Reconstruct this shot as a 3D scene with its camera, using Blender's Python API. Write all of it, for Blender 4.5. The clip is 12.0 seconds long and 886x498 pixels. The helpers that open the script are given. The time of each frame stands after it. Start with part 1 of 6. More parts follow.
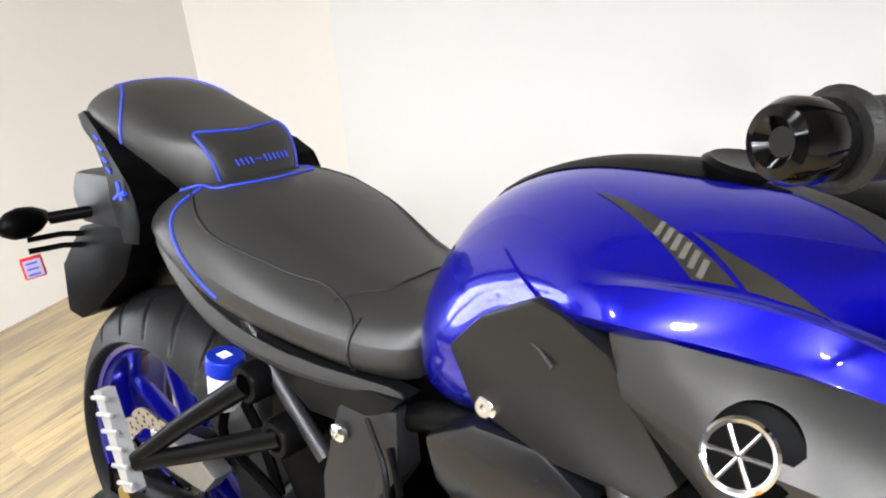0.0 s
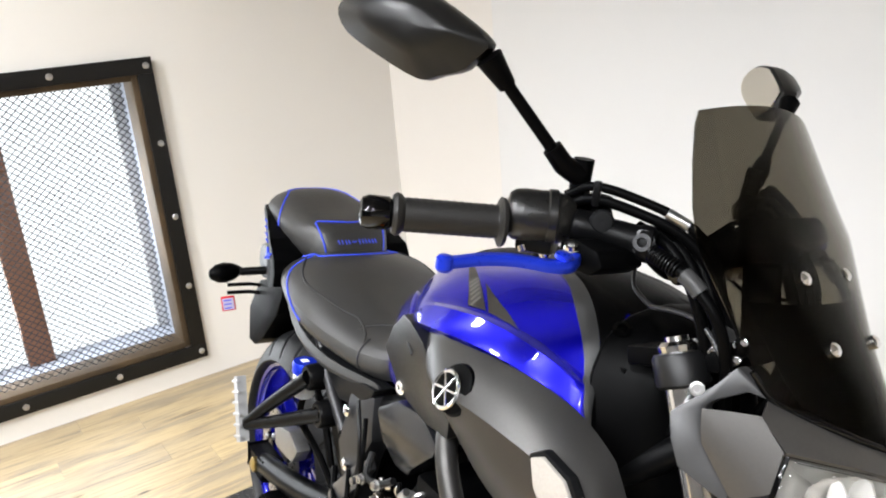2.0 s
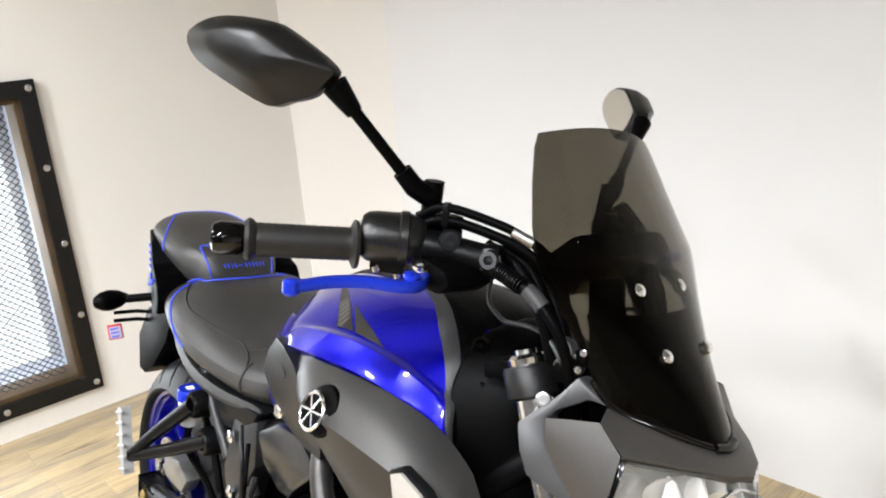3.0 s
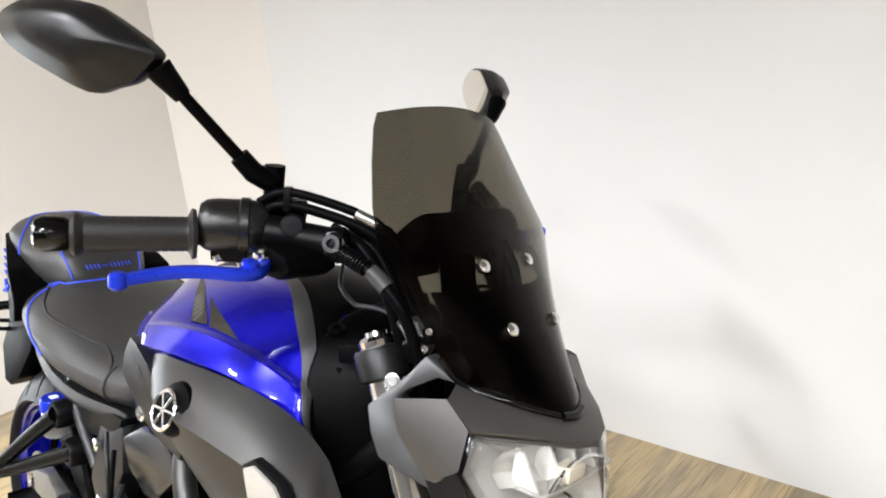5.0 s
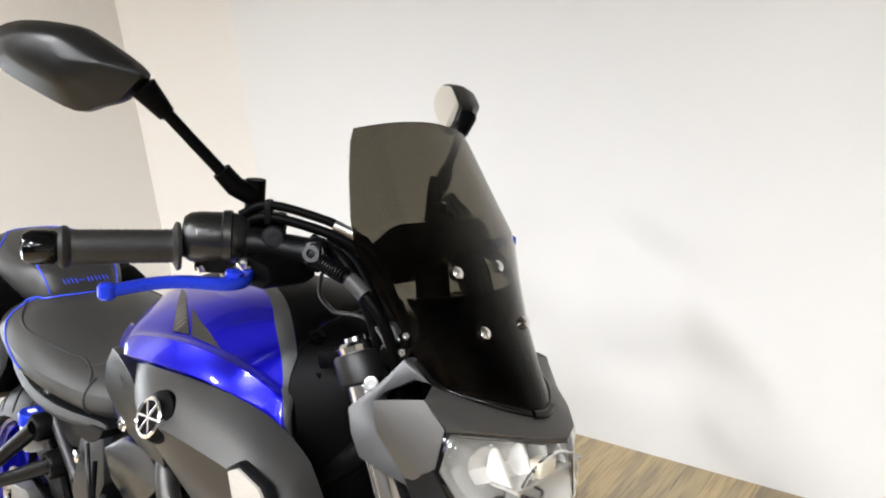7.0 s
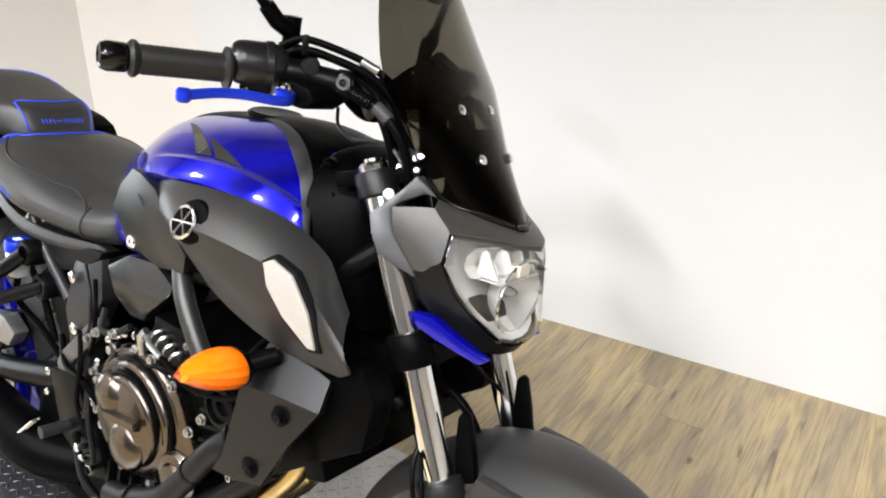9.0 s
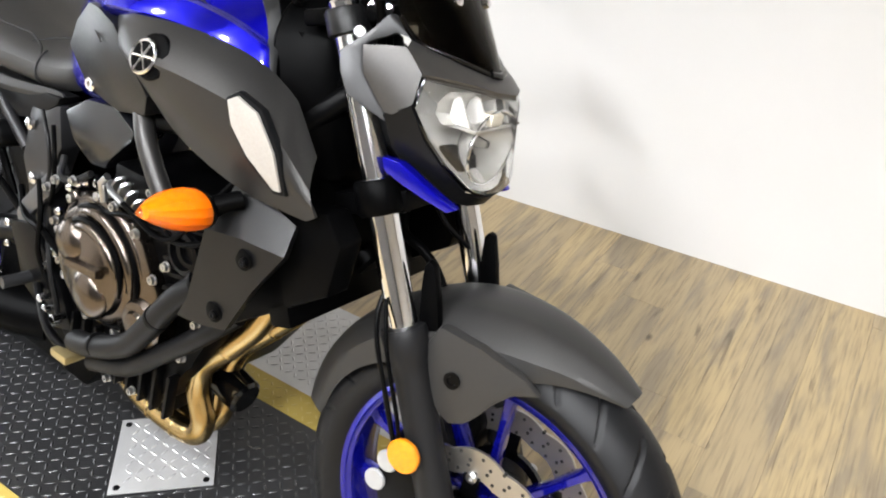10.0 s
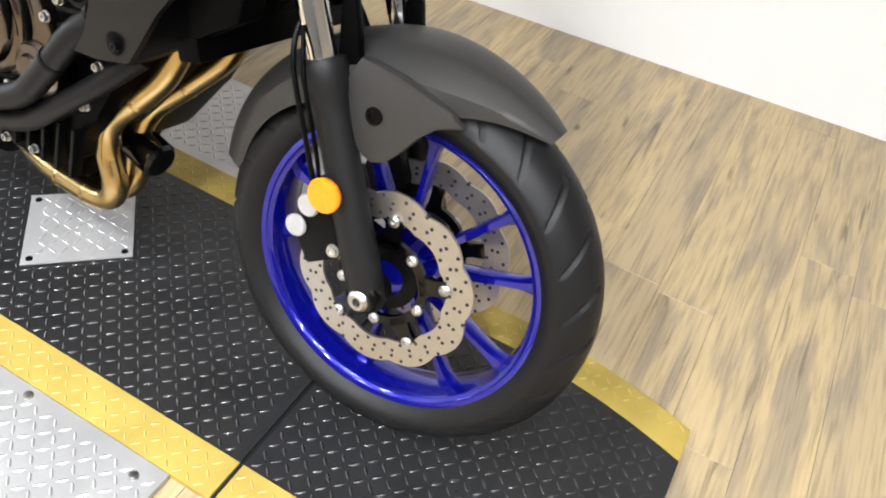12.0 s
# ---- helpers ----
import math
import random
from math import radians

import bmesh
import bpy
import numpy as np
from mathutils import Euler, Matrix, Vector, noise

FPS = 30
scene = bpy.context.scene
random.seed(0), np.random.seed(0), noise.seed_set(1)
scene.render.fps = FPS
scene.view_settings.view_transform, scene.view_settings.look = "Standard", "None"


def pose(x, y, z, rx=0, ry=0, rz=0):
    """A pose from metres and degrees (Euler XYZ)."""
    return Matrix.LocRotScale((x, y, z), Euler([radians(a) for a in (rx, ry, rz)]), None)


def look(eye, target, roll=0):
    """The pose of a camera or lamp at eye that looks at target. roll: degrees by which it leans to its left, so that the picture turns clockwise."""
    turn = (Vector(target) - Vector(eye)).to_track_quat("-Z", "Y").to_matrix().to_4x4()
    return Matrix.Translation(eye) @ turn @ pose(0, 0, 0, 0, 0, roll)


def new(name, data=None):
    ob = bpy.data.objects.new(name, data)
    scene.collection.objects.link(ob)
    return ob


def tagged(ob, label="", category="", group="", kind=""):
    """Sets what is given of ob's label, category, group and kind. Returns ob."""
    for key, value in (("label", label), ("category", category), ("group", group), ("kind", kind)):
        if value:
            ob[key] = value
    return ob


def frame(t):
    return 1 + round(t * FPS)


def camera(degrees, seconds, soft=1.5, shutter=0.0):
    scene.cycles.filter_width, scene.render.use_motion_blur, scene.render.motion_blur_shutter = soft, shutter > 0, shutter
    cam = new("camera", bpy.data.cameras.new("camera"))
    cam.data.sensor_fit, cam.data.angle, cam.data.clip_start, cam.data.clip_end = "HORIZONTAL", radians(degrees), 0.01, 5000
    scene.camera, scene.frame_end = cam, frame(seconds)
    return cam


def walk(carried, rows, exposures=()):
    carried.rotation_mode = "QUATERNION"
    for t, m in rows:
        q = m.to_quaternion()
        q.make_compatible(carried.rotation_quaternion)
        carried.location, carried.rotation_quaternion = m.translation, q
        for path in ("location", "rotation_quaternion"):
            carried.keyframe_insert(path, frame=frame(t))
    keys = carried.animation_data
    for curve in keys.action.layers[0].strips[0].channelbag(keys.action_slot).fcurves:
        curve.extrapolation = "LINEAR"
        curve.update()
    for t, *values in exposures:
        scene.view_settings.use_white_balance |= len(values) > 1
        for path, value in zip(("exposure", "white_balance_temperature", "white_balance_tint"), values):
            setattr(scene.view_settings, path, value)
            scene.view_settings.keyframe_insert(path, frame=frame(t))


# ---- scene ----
cam = camera(59.0, 12.0, soft=2.0)
PATH = [
    (0, (0.258, -0.473, 1.261), (-0.783, 0.925, 0.281), -3.5),
    (0.5, (0.303, -0.553, 1.281), (-0.939, 0.756, 0.419), -4.9),
    (1, (0.45, -0.646, 1.339), (-0.974, 0.582, 0.658), -8.0),
    (1.5, (0.717, -0.597, 1.348), (-0.873, 0.436, 0.712), -4.2),
    (2, (0.873, -0.53, 1.352), (-0.705, 0.52, 0.714), -4.8),
    (2.5, (0.921, -0.5, 1.361), (-0.611, 0.63, 0.749), -5.0),
    (3, (0.929, -0.485, 1.357), (-0.533, 0.735, 0.744), -4.5),
    (3.5, (0.937, -0.479, 1.348), (-0.456, 0.802, 0.7), -3.5),
    (3.7, (0.942, -0.471, 1.339), (-0.42, 0.835, 0.677), -3.3),
    (5.5, (0.973, -0.434, 1.341), (-0.302, 0.968, 0.704), -5.5),
    (6, (0.972, -0.434, 1.342), (-0.295, 0.984, 0.721), -5.6),
    (6.5, (0.981, -0.431, 1.345), (-0.292, 0.983, 0.728), -5.5),
    (8.3, (1.016, -0.668, 1.361), (-0.027, 0.863, 0.607), -2.0),
    (8.5, (1.014, -0.681, 1.352), (-0.007, 0.851, 0.571), -1.5),
    (9, (1.014, -0.706, 1.331), (0.025, 0.807, 0.473), 1.0),
    (9.5, (1.018, -0.715, 1.303), (0.082, 0.764, 0.334), 2.5),
    (10, (1.028, -0.717, 1.267), (0.176, 0.733, 0.185), 4.3),
    (10.5, (1.039, -0.720, 1.214), (0.277, 0.676, 0.003), 5.8),
    (11, (1.050, -0.728, 1.174), (0.397, 0.635, -0.136), 7.9),
    (11.5, (1.071, -0.743, 1.135), (0.505, 0.568, -0.267), 8.6),
    (12, (1.075, -0.752, 1.143), (0.527, 0.583, -0.241), 9.9),
]
walk(cam, [(t, look(eye, target, roll)) for t, eye, target, roll in PATH])

# ---- light ----
world = bpy.data.worlds.new("world")
scene.world = world
world.use_nodes = True
wn = world.node_tree.nodes
wn["Background"].inputs[0].default_value = (0.9, 0.95, 1.0, 1)
wn["Background"].inputs[1].default_value = 1.0


def area(name, at, target, size, power, colour=(1, 1, 1)):
    data = bpy.data.lights.new(name, "AREA")
    data.shape, data.size, data.energy, data.color = "DISK", size, power, colour
    ob = new(name, data)
    ob.matrix_basis = look(at, target)
    return ob


def spot(name, at, target, power, colour=(1, 1, 1), cone=126, radius=0.065):
    data = bpy.data.lights.new(name, "SPOT")
    data.spot_size, data.spot_blend, data.shadow_soft_size, data.energy, data.color = radians(cone), 0.9, radius, power, colour
    ob = new(name, data)
    ob.matrix_basis = look(at, target)
    return ob


# ---- materials ----
def mat(name, colour, rough=0.5, metal=0.0, vary=0.12, scale=8.0, bump=0.0, bscale=200.0, coat=0.0, rvary=0.08, spec=0.5):
    m = bpy.data.materials.new(name)
    m.use_nodes = True
    nt = m.node_tree
    b = nt.nodes["Principled BSDF"]
    b.inputs["Metallic"].default_value = metal
    b.inputs["Coat Weight"].default_value = coat
    b.inputs["Coat Roughness"].default_value = 0.015
    b.inputs["Specular IOR Level"].default_value = spec
    co = nt.nodes.new("ShaderNodeTexCoord")
    n1 = nt.nodes.new("ShaderNodeTexNoise")
    n1.inputs["Scale"].default_value, n1.inputs["Detail"].default_value = scale, 6
    nt.links.new(co.outputs["Object"], n1.inputs["Vector"])
    mix = nt.nodes.new("ShaderNodeMix")
    mix.data_type = "RGBA"
    mix.inputs["A"].default_value = (*[c * (1 - vary) for c in colour], 1)
    mix.inputs["B"].default_value = (*[min(1, c * (1 + vary)) for c in colour], 1)
    nt.links.new(n1.outputs["Fac"], mix.inputs["Factor"])
    nt.links.new(mix.outputs["Result"], b.inputs["Base Color"])
    mr = nt.nodes.new("ShaderNodeMapRange")
    mr.inputs["To Min"].default_value, mr.inputs["To Max"].default_value = max(0, rough - rvary), min(1, rough + rvary)
    n2 = nt.nodes.new("ShaderNodeTexNoise")
    n2.inputs["Scale"].default_value, n2.inputs["Detail"].default_value = scale * 6, 4
    nt.links.new(co.outputs["Object"], n2.inputs["Vector"])
    nt.links.new(n2.outputs["Fac"], mr.inputs["Value"])
    nt.links.new(mr.outputs["Result"], b.inputs["Roughness"])
    if bump:
        n3 = nt.nodes.new("ShaderNodeTexNoise")
        n3.inputs["Scale"].default_value, n3.inputs["Detail"].default_value = bscale, 3
        nt.links.new(co.outputs["Object"], n3.inputs["Vector"])
        bp = nt.nodes.new("ShaderNodeBump")
        bp.inputs["Strength"].default_value, bp.inputs["Distance"].default_value = bump, 0.001
        nt.links.new(n3.outputs["Fac"], bp.inputs["Height"])
        nt.links.new(bp.outputs["Normal"], b.inputs["Normal"])
    return m


def glow(name, colour, strength):
    m = bpy.data.materials.new(name)
    m.use_nodes = True
    nt = m.node_tree
    nt.nodes.remove(nt.nodes["Principled BSDF"])
    e = nt.nodes.new("ShaderNodeEmission")
    e.inputs[0].default_value, e.inputs[1].default_value = (*colour, 1), strength
    nt.links.new(e.outputs[0], nt.nodes["Material Output"].inputs[0])
    return m


def glass(name, colour, rough=0.0, ior=1.45):
    m = mat(name, colour, rough, vary=0.02, rvary=0.0)
    b = m.node_tree.nodes["Principled BSDF"]
    b.inputs["Transmission Weight"].default_value = 1
    b.inputs["IOR"].default_value = ior
    return m


WALL = mat("wall_paint", (0.665, 0.655, 0.64), 0.8, vary=0.03, scale=2, bump=0.15, bscale=120, spec=0.2)
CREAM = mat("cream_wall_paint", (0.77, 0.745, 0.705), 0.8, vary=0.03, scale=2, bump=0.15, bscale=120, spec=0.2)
# Cream with the corner's dimmer, warmer light put into the colour.
CREAM_SHADED = mat("shaded_cream_wall_paint", (0.71, 0.672, 0.625), 0.8, vary=0.03, scale=2, bump=0.15, bscale=120, spec=0.2)
# Unseen south wall: kept dark so that less light fills in.
FARWALL = mat("unseen_wall_dark", (0.16, 0.16, 0.165), 0.7, vary=0.05, scale=2)
# Unseen east wall: pale, to throw light back onto the cowl sides.
EASTWALL = mat("unseen_wall_pale", (0.72, 0.71, 0.69), 0.7, vary=0.05, scale=2)
# Unseen ceiling: darkened to hold back fill from above.
CEIL = mat("unseen_ceiling_grey", (0.22, 0.22, 0.22), 0.8, vary=0.05, scale=2)
BLUE = mat("blue_paint", (0.004, 0.003, 0.36), 0.22, metal=0.6, vary=0.05, scale=900, coat=0.9, rvary=0.03, spec=0.2)
BLUERIM = mat("blue_rim_paint", (0.004, 0.005, 0.235), 0.18, metal=0.6, vary=0.08, scale=20, coat=1.0, spec=0.3)
BLUEAL = mat("blue_anodised", (0.01, 0.035, 0.55), 0.3, metal=0.6, vary=0.08, scale=30)
GREY = mat("matt_grey_paint", (0.047, 0.0455, 0.044), 0.38, metal=0.75, vary=0.06, scale=300, rvary=0.03, spec=0.3)
GREYM = mat("grey_plastic", (0.030, 0.030, 0.030), 0.45, vary=0.08, scale=60, bump=0.1, bscale=900, spec=0.25)
GREYD = mat("dark_grey_plastic", (0.0045, 0.0047, 0.0052), 0.36, vary=0.1, scale=40, bump=0.1, bscale=900, spec=0.12)
BLACK = mat("black_plastic", (0.0010, 0.0010, 0.0011), 0.40, vary=0.2, scale=30, bump=0.08, bscale=700, spec=0.035)
GLOSS = mat("gloss_black", (0.001, 0.001, 0.0011), 0.10, vary=0.1, scale=10, spec=0.35)
SATIN = mat("satin_black_metal", (0.0016, 0.0016, 0.0018), 0.34, metal=0.0, vary=0.15, scale=30, spec=0.09)
RUBBER = mat("tyre_rubber", (0.0058, 0.0058, 0.0063), 0.46, vary=0.25, scale=25, bump=0.2, bscale=400, spec=0.22)
GRIPR = mat("grip_rubber", (0.010, 0.0094, 0.0088), 0.46, vary=0.3, scale=60, bump=0.5, bscale=600, spec=0.3)
VINYL = mat("seat_vinyl", (0.0175, 0.0170, 0.0162), 0.42, vary=0.10, scale=30, bump=0.3, bscale=900, rvary=0.05, spec=0.5)
PIPING = mat("blue_piping", (0.02, 0.05, 0.55), 0.5, vary=0.1, scale=100)
CHROME = mat("chrome", (0.80, 0.80, 0.81), 0.12, metal=1.0, vary=0.03, scale=10, rvary=0.03)
STEEL = mat("steel", (0.5, 0.5, 0.5), 0.3, metal=1.0, vary=0.12, scale=40)
ALU = mat("cast_aluminium", (0.33, 0.33, 0.33), 0.42, metal=0.9, vary=0.12, scale=60, bump=0.2, bscale=900)
DISC = mat("brake_disc_steel", (0.47, 0.45, 0.425), 0.40, metal=1.0, vary=0.1, scale=80)
BRONZE = mat("bronze_cover", (0.125, 0.104, 0.088), 0.24, metal=1.0, vary=0.18, scale=40)
HEADER = mat("heat_tinted_steel", (0.43, 0.31, 0.14), 0.24, metal=1.0, vary=0.12, scale=9, rvary=0.06)
AMBER = glass("amber_lens", (1.0, 0.45, 0.03), 0.12)
AMBERD = mat("amber_reflector", (0.62, 0.20, 0.006), 0.25, vary=0.25, scale=120, coat=0.3)
SMOKE = glass("smoked_screen", (0.098, 0.088, 0.066), 0.0, 1.22)
CLEAR = glass("clear_lens", (0.96, 0.97, 0.97), 0.02)
MIRROR = mat("mirror_glass", (0.85, 0.85, 0.82), 0.02, metal=1.0, vary=0.01, rvary=0.0)
WHITEP = mat("white_plastic", (0.72, 0.73, 0.74), 0.4, vary=0.05, scale=40)
REDP = mat("red_plastic", (0.5, 0.015, 0.02), 0.25, vary=0.1, scale=60, coat=0.5)
FRAMEG = mat("frame_silver_paint", (0.032, 0.032, 0.034), 0.38, metal=0.6, vary=0.08, scale=80)
LETTER = mat("grey_lettering", (0.10, 0.095, 0.085), 0.45)
CAPS = mat("pale_cast_caps", (0.33, 0.33, 0.33), 0.4, metal=0.3, vary=0.15, scale=80)
FORKL = mat("fork_lower_paint", (0.0075, 0.0075, 0.008), 0.45, vary=0.1, scale=60, spec=0.22)
MIRRORP = mat("mirror_shell_plastic", (0.0055, 0.0054, 0.0052), 0.34, vary=0.1, scale=60, bump=0.06, bscale=900, spec=0.25)
COWL = mat("cowl_grey_paint", (0.100, 0.096, 0.093), 0.40, metal=0.8, vary=0.06, scale=300, rvary=0.03, spec=0.3)
STAYG = mat("bracket_grey_paint", (0.055, 0.055, 0.056), 0.38, metal=0.5, vary=0.06, scale=200, rvary=0.03, spec=0.4)
TAILG = mat("tail_lamp_grey", (0.014, 0.0145, 0.016), 0.38, vary=0.1, scale=40, spec=0.2)
INTAKE = mat("glossy_dark_cover", (0.006, 0.0065, 0.008), 0.24, vary=0.1, scale=40, spec=0.5)
PEGS = mat("bright_cast_footrest", (0.40, 0.40, 0.395), 0.36, metal=0.55, vary=0.12, scale=60)
HOUSE = mat("satin_switch_plastic", (0.0055, 0.0054, 0.0052), 0.30, vary=0.15, scale=60, spec=0.35)
REFLF = mat("lavender_reflector_face", (0.40, 0.36, 0.52), 0.3, vary=0.2, scale=200)
KNEE = mat("knee_panel_plastic", (0.0065, 0.0067, 0.0072), 0.34, vary=0.1, scale=40, bump=0.1, bscale=900, spec=0.34)
HOSE = mat("coolant_hose_rubber", (0.0038, 0.0038, 0.0042), 0.46, vary=0.2, scale=40, spec=0.2)
CASTG = mat("grey_frame_casting", (0.13, 0.13, 0.135), 0.34, metal=0.8, vary=0.12, scale=60)
SHROUD = mat("shroud_plastic", (0.0032, 0.0032, 0.0034), 0.40, vary=0.1, scale=40, bump=0.1, bscale=900, spec=0.28)
FENDER = mat("mudguard_paint", (0.048, 0.0465, 0.045), 0.46, metal=0.6, vary=0.06, scale=300, rvary=0.03, spec=0.3)
DECAL = mat("dark_decal", (0.022, 0.02, 0.016), 0.35, vary=0.1, scale=60)
SILVERP = mat("light_grey_mesh", (0.36, 0.34, 0.31), 0.5, metal=0.3, vary=0.12, scale=300, bump=0.5, bscale=900)


# ---- mesh helpers ----
V = Vector


def sharpen(bm, degrees=38):
    bm.normal_update()
    for f in bm.faces:
        f.smooth = True
    for e in bm.edges:
        e.smooth = len(e.link_faces) == 2 and e.calc_face_angle(0) < radians(degrees)


def make(name, bm, material, sharp=38, recalc=True):
    if recalc:
        bmesh.ops.recalc_face_normals(bm, faces=bm.faces[:])
    sharpen(bm, sharp)
    me = bpy.data.meshes.new(name)
    bm.to_mesh(me)
    bm.free()
    me.materials.append(material)
    return new(name, me)


def thing(name, label, category, group="", kind="", m=None):
    ob = new(name)
    ob.empty_display_size = 0.1
    if m is not None:
        ob.matrix_basis = m
    return tagged(ob, label, category, group, kind)


STEER_UP = V((-0.297, 0, 0.663)).normalized()
STEER_AT = V((0.365, 0, 0.95))
STEER = Matrix.Translation(STEER_AT) @ Matrix.Rotation(radians(5.0), 4, STEER_UP) @ Matrix.Translation(-STEER_AT)


def part(name, bm, material, parent, label="", steer=False, sub=0, solid=0.0, sharp=38, recalc=True):
    if steer:
        bm.transform(STEER)
    ob = make(name, bm, material, sharp, recalc)
    ob.parent = parent
    if sub:
        md = ob.modifiers.new("round", "SUBSURF")
        md.levels = md.render_levels = sub
    if solid:
        md = ob.modifiers.new("thick", "SOLIDIFY")
        md.thickness, md.offset = solid, -1
    if label:
        tagged(ob, label)
    return ob


def loft(rings, closed=True, caps=True, bm=None):
    bm = bm or bmesh.new()
    vs = [[bm.verts.new(p) for p in r] for r in rings]
    n = len(rings[0])
    for a, b in zip(vs, vs[1:]):
        for i in range(n if closed else n - 1):
            j = (i + 1) % n
            bm.faces.new((a[i], a[j], b[j], b[i]))
    if caps and closed:
        bm.faces.new(vs[0][::-1])
        bm.faces.new(vs[-1])
    return bm


def spline(pts, k=6):
    pts = [V(p) for p in pts]
    ext = [2 * pts[0] - pts[1], *pts, 2 * pts[-1] - pts[-2]]
    out = []
    for a, b, c, d in zip(ext, ext[1:], ext[2:], ext[3:]):
        for i in range(k):
            t = i / k
            out.append(0.5 * (2 * b + (c - a) * t + (2 * a - 5 * b + 4 * c - d) * t * t + (3 * b - a - 3 * c + d) * t ** 3))
    return [*out, pts[-1]]


def tube(path, r, n=12, k=0, bm=None, caps=True):
    path = spline(path, k) if k else [V(p) for p in path]
    rs = r if isinstance(r, (list, tuple)) else [r] * len(path)
    if len(rs) != len(path):
        rs = [rs[0] + (rs[-1] - rs[0]) * i / (len(path) - 1) for i in range(len(path))]
    u = None
    rings = []
    for i, p in enumerate(path):
        d = (path[min(i + 1, len(path) - 1)] - path[max(i - 1, 0)]).normalized()
        if u is None:
            u = d.orthogonal().normalized()
        u = (u - d * u.dot(d)).normalized()
        w = d.cross(u)
        rings.append([p + rs[i] * (math.cos(2 * math.pi * j / n) * u + math.sin(2 * math.pi * j / n) * w) for j in range(n)])
    return loft(rings, bm=bm, caps=caps)


def lathe(profile, at, axis, n=32, bm=None, closed_profile=False):
    """profile: (radius, along)"""
    axis = V(axis).normalized()
    u = axis.orthogonal().normalized()
    w = axis.cross(u)
    at = V(at)
    bm = bm or bmesh.new()
    rows = []
    for i in range(n):
        a = 2 * math.pi * i / n
        d = math.cos(a) * u + math.sin(a) * w
        rows.append([bm.verts.new(at + axis * h + d * r) for r, h in profile])
    m = len(profile)
    for i in range(n):
        a, b = rows[i], rows[(i + 1) % n]
        for j in range(m if closed_profile else m - 1):
            k = (j + 1) % m
            bm.faces.new((a[j], b[j], b[k], a[k]))
    if not closed_profile:
        for j, s in ((0, 1), (m - 1, -1)):
            if profile[j][0] > 1e-6:
                bm.faces.new([r[j] for r in rows][::s])
    return bm


def rod(a, b, r, n=16, bev=0.0, bm=None):
    a, b = V(a), V(b)
    h = (b - a).length
    bev = min(bev or r * 0.15, h * 0.4)
    return lathe([(r - bev, 0), (r, bev), (r, h - bev), (r - bev, h)], a, b - a, n, bm)


def prism(outline, y0, y1, bevel=0.003, tilt=None):
    """a plate cut to an outline in x, z; y0, y1: numbers, or functions of x, z"""
    bm = bmesh.new()
    f0 = y0 if callable(y0) else (lambda x, z: y0)
    f1 = y1 if callable(y1) else (lambda x, z: y1)
    a = [bm.verts.new((x, f0(x, z), z)) for x, z in outline]
    b = [bm.verts.new((x, f1(x, z), z)) for x, z in outline]
    bm.faces.new(a)
    bm.faces.new(b[::-1])
    n = len(outline)
    for i in range(n):
        bm.faces.new((a[i], b[i], b[(i + 1) % n], a[(i + 1) % n]))
    bmesh.ops.recalc_face_normals(bm, faces=bm.faces[:])
    if bevel:
        bmesh.ops.bevel(bm, geom=bm.edges[:], offset=bevel, segments=2, profile=0.6, affect="EDGES", clamp_overlap=True)
    return bm


def box(lo, hi, bevel=0.003, bm=None, m=None):
    b = bmesh.new()
    bmesh.ops.create_cube(b, size=1)
    c, s = (V(lo) + V(hi)) / 2, V(hi) - V(lo)
    b.transform(Matrix.Translation(c) @ Matrix.Diagonal((*s, 1)))
    if bevel:
        bmesh.ops.bevel(b, geom=b.edges[:], offset=bevel, segments=2, profile=0.6, affect="EDGES", clamp_overlap=True)
    if m is not None:
        b.transform(m)
    return b


def merged(*bms):
    out = bmesh.new()
    for b in bms:
        me = bpy.data.meshes.new("tmp")
        b.to_mesh(me)
        b.free()
        out.from_mesh(me)
        bpy.data.meshes.remove(me)
    return out


def crease_rows(bm, m, rows, first=0, rings=None):
    """sharper lines along a lofted mesh whose rings hold m points"""
    lay = bm.edges.layers.float.new("crease_edge")
    bm.verts.index_update()
    for e in bm.edges:
        a, b = e.verts[0].index, e.verts[1].index
        if a % m == b % m and a % m in rows and min(a, b) // m >= first:
            e[lay] = rows[a % m]
        if rings and a // m == b // m and a // m in rings:
            e[lay] = rings[a // m]
    return bm


def body(sections, sharp=None, first=0):
    """sections: x, [(dx, y, z) half profile from the middle on top outwards and down]; mirrored to both sides and closed"""
    rings = []
    for x, prof in sections:
        right = [V((x + dx, y, z)) for dx, y, z in prof]
        left = [V((x + dx, -y, z)) for dx, y, z in prof if y > 1e-6]
        rings.append(right + left[::-1])
    bm = loft(rings)
    if sharp:
        n = len(sections[0][1])
        crease_rows(bm, len(rings[0]), {**sharp, **{2 * n - 1 - i: v for i, v in sharp.items()}}, first)
    return bm


def hexbolt(at, axis, r=0.008, h=0.006):
    axis = V(axis).normalized()
    return merged(lathe([(r * 1.25, 0), (r * 1.25, h * 0.25), (r, h * 0.3), (r * 0.95, h), (r * 0.55, h), (r * 0.5, h * 0.5)], at, axis, 12))

# ---- room ----
ZF = -0.012
XW, YW = -1.95, 1.46
CORNER_A, CORNER_B = (XW, 1.16), (-1.44, 1.306)
XE, YE, HC = 4.6, -4.2, 2.9


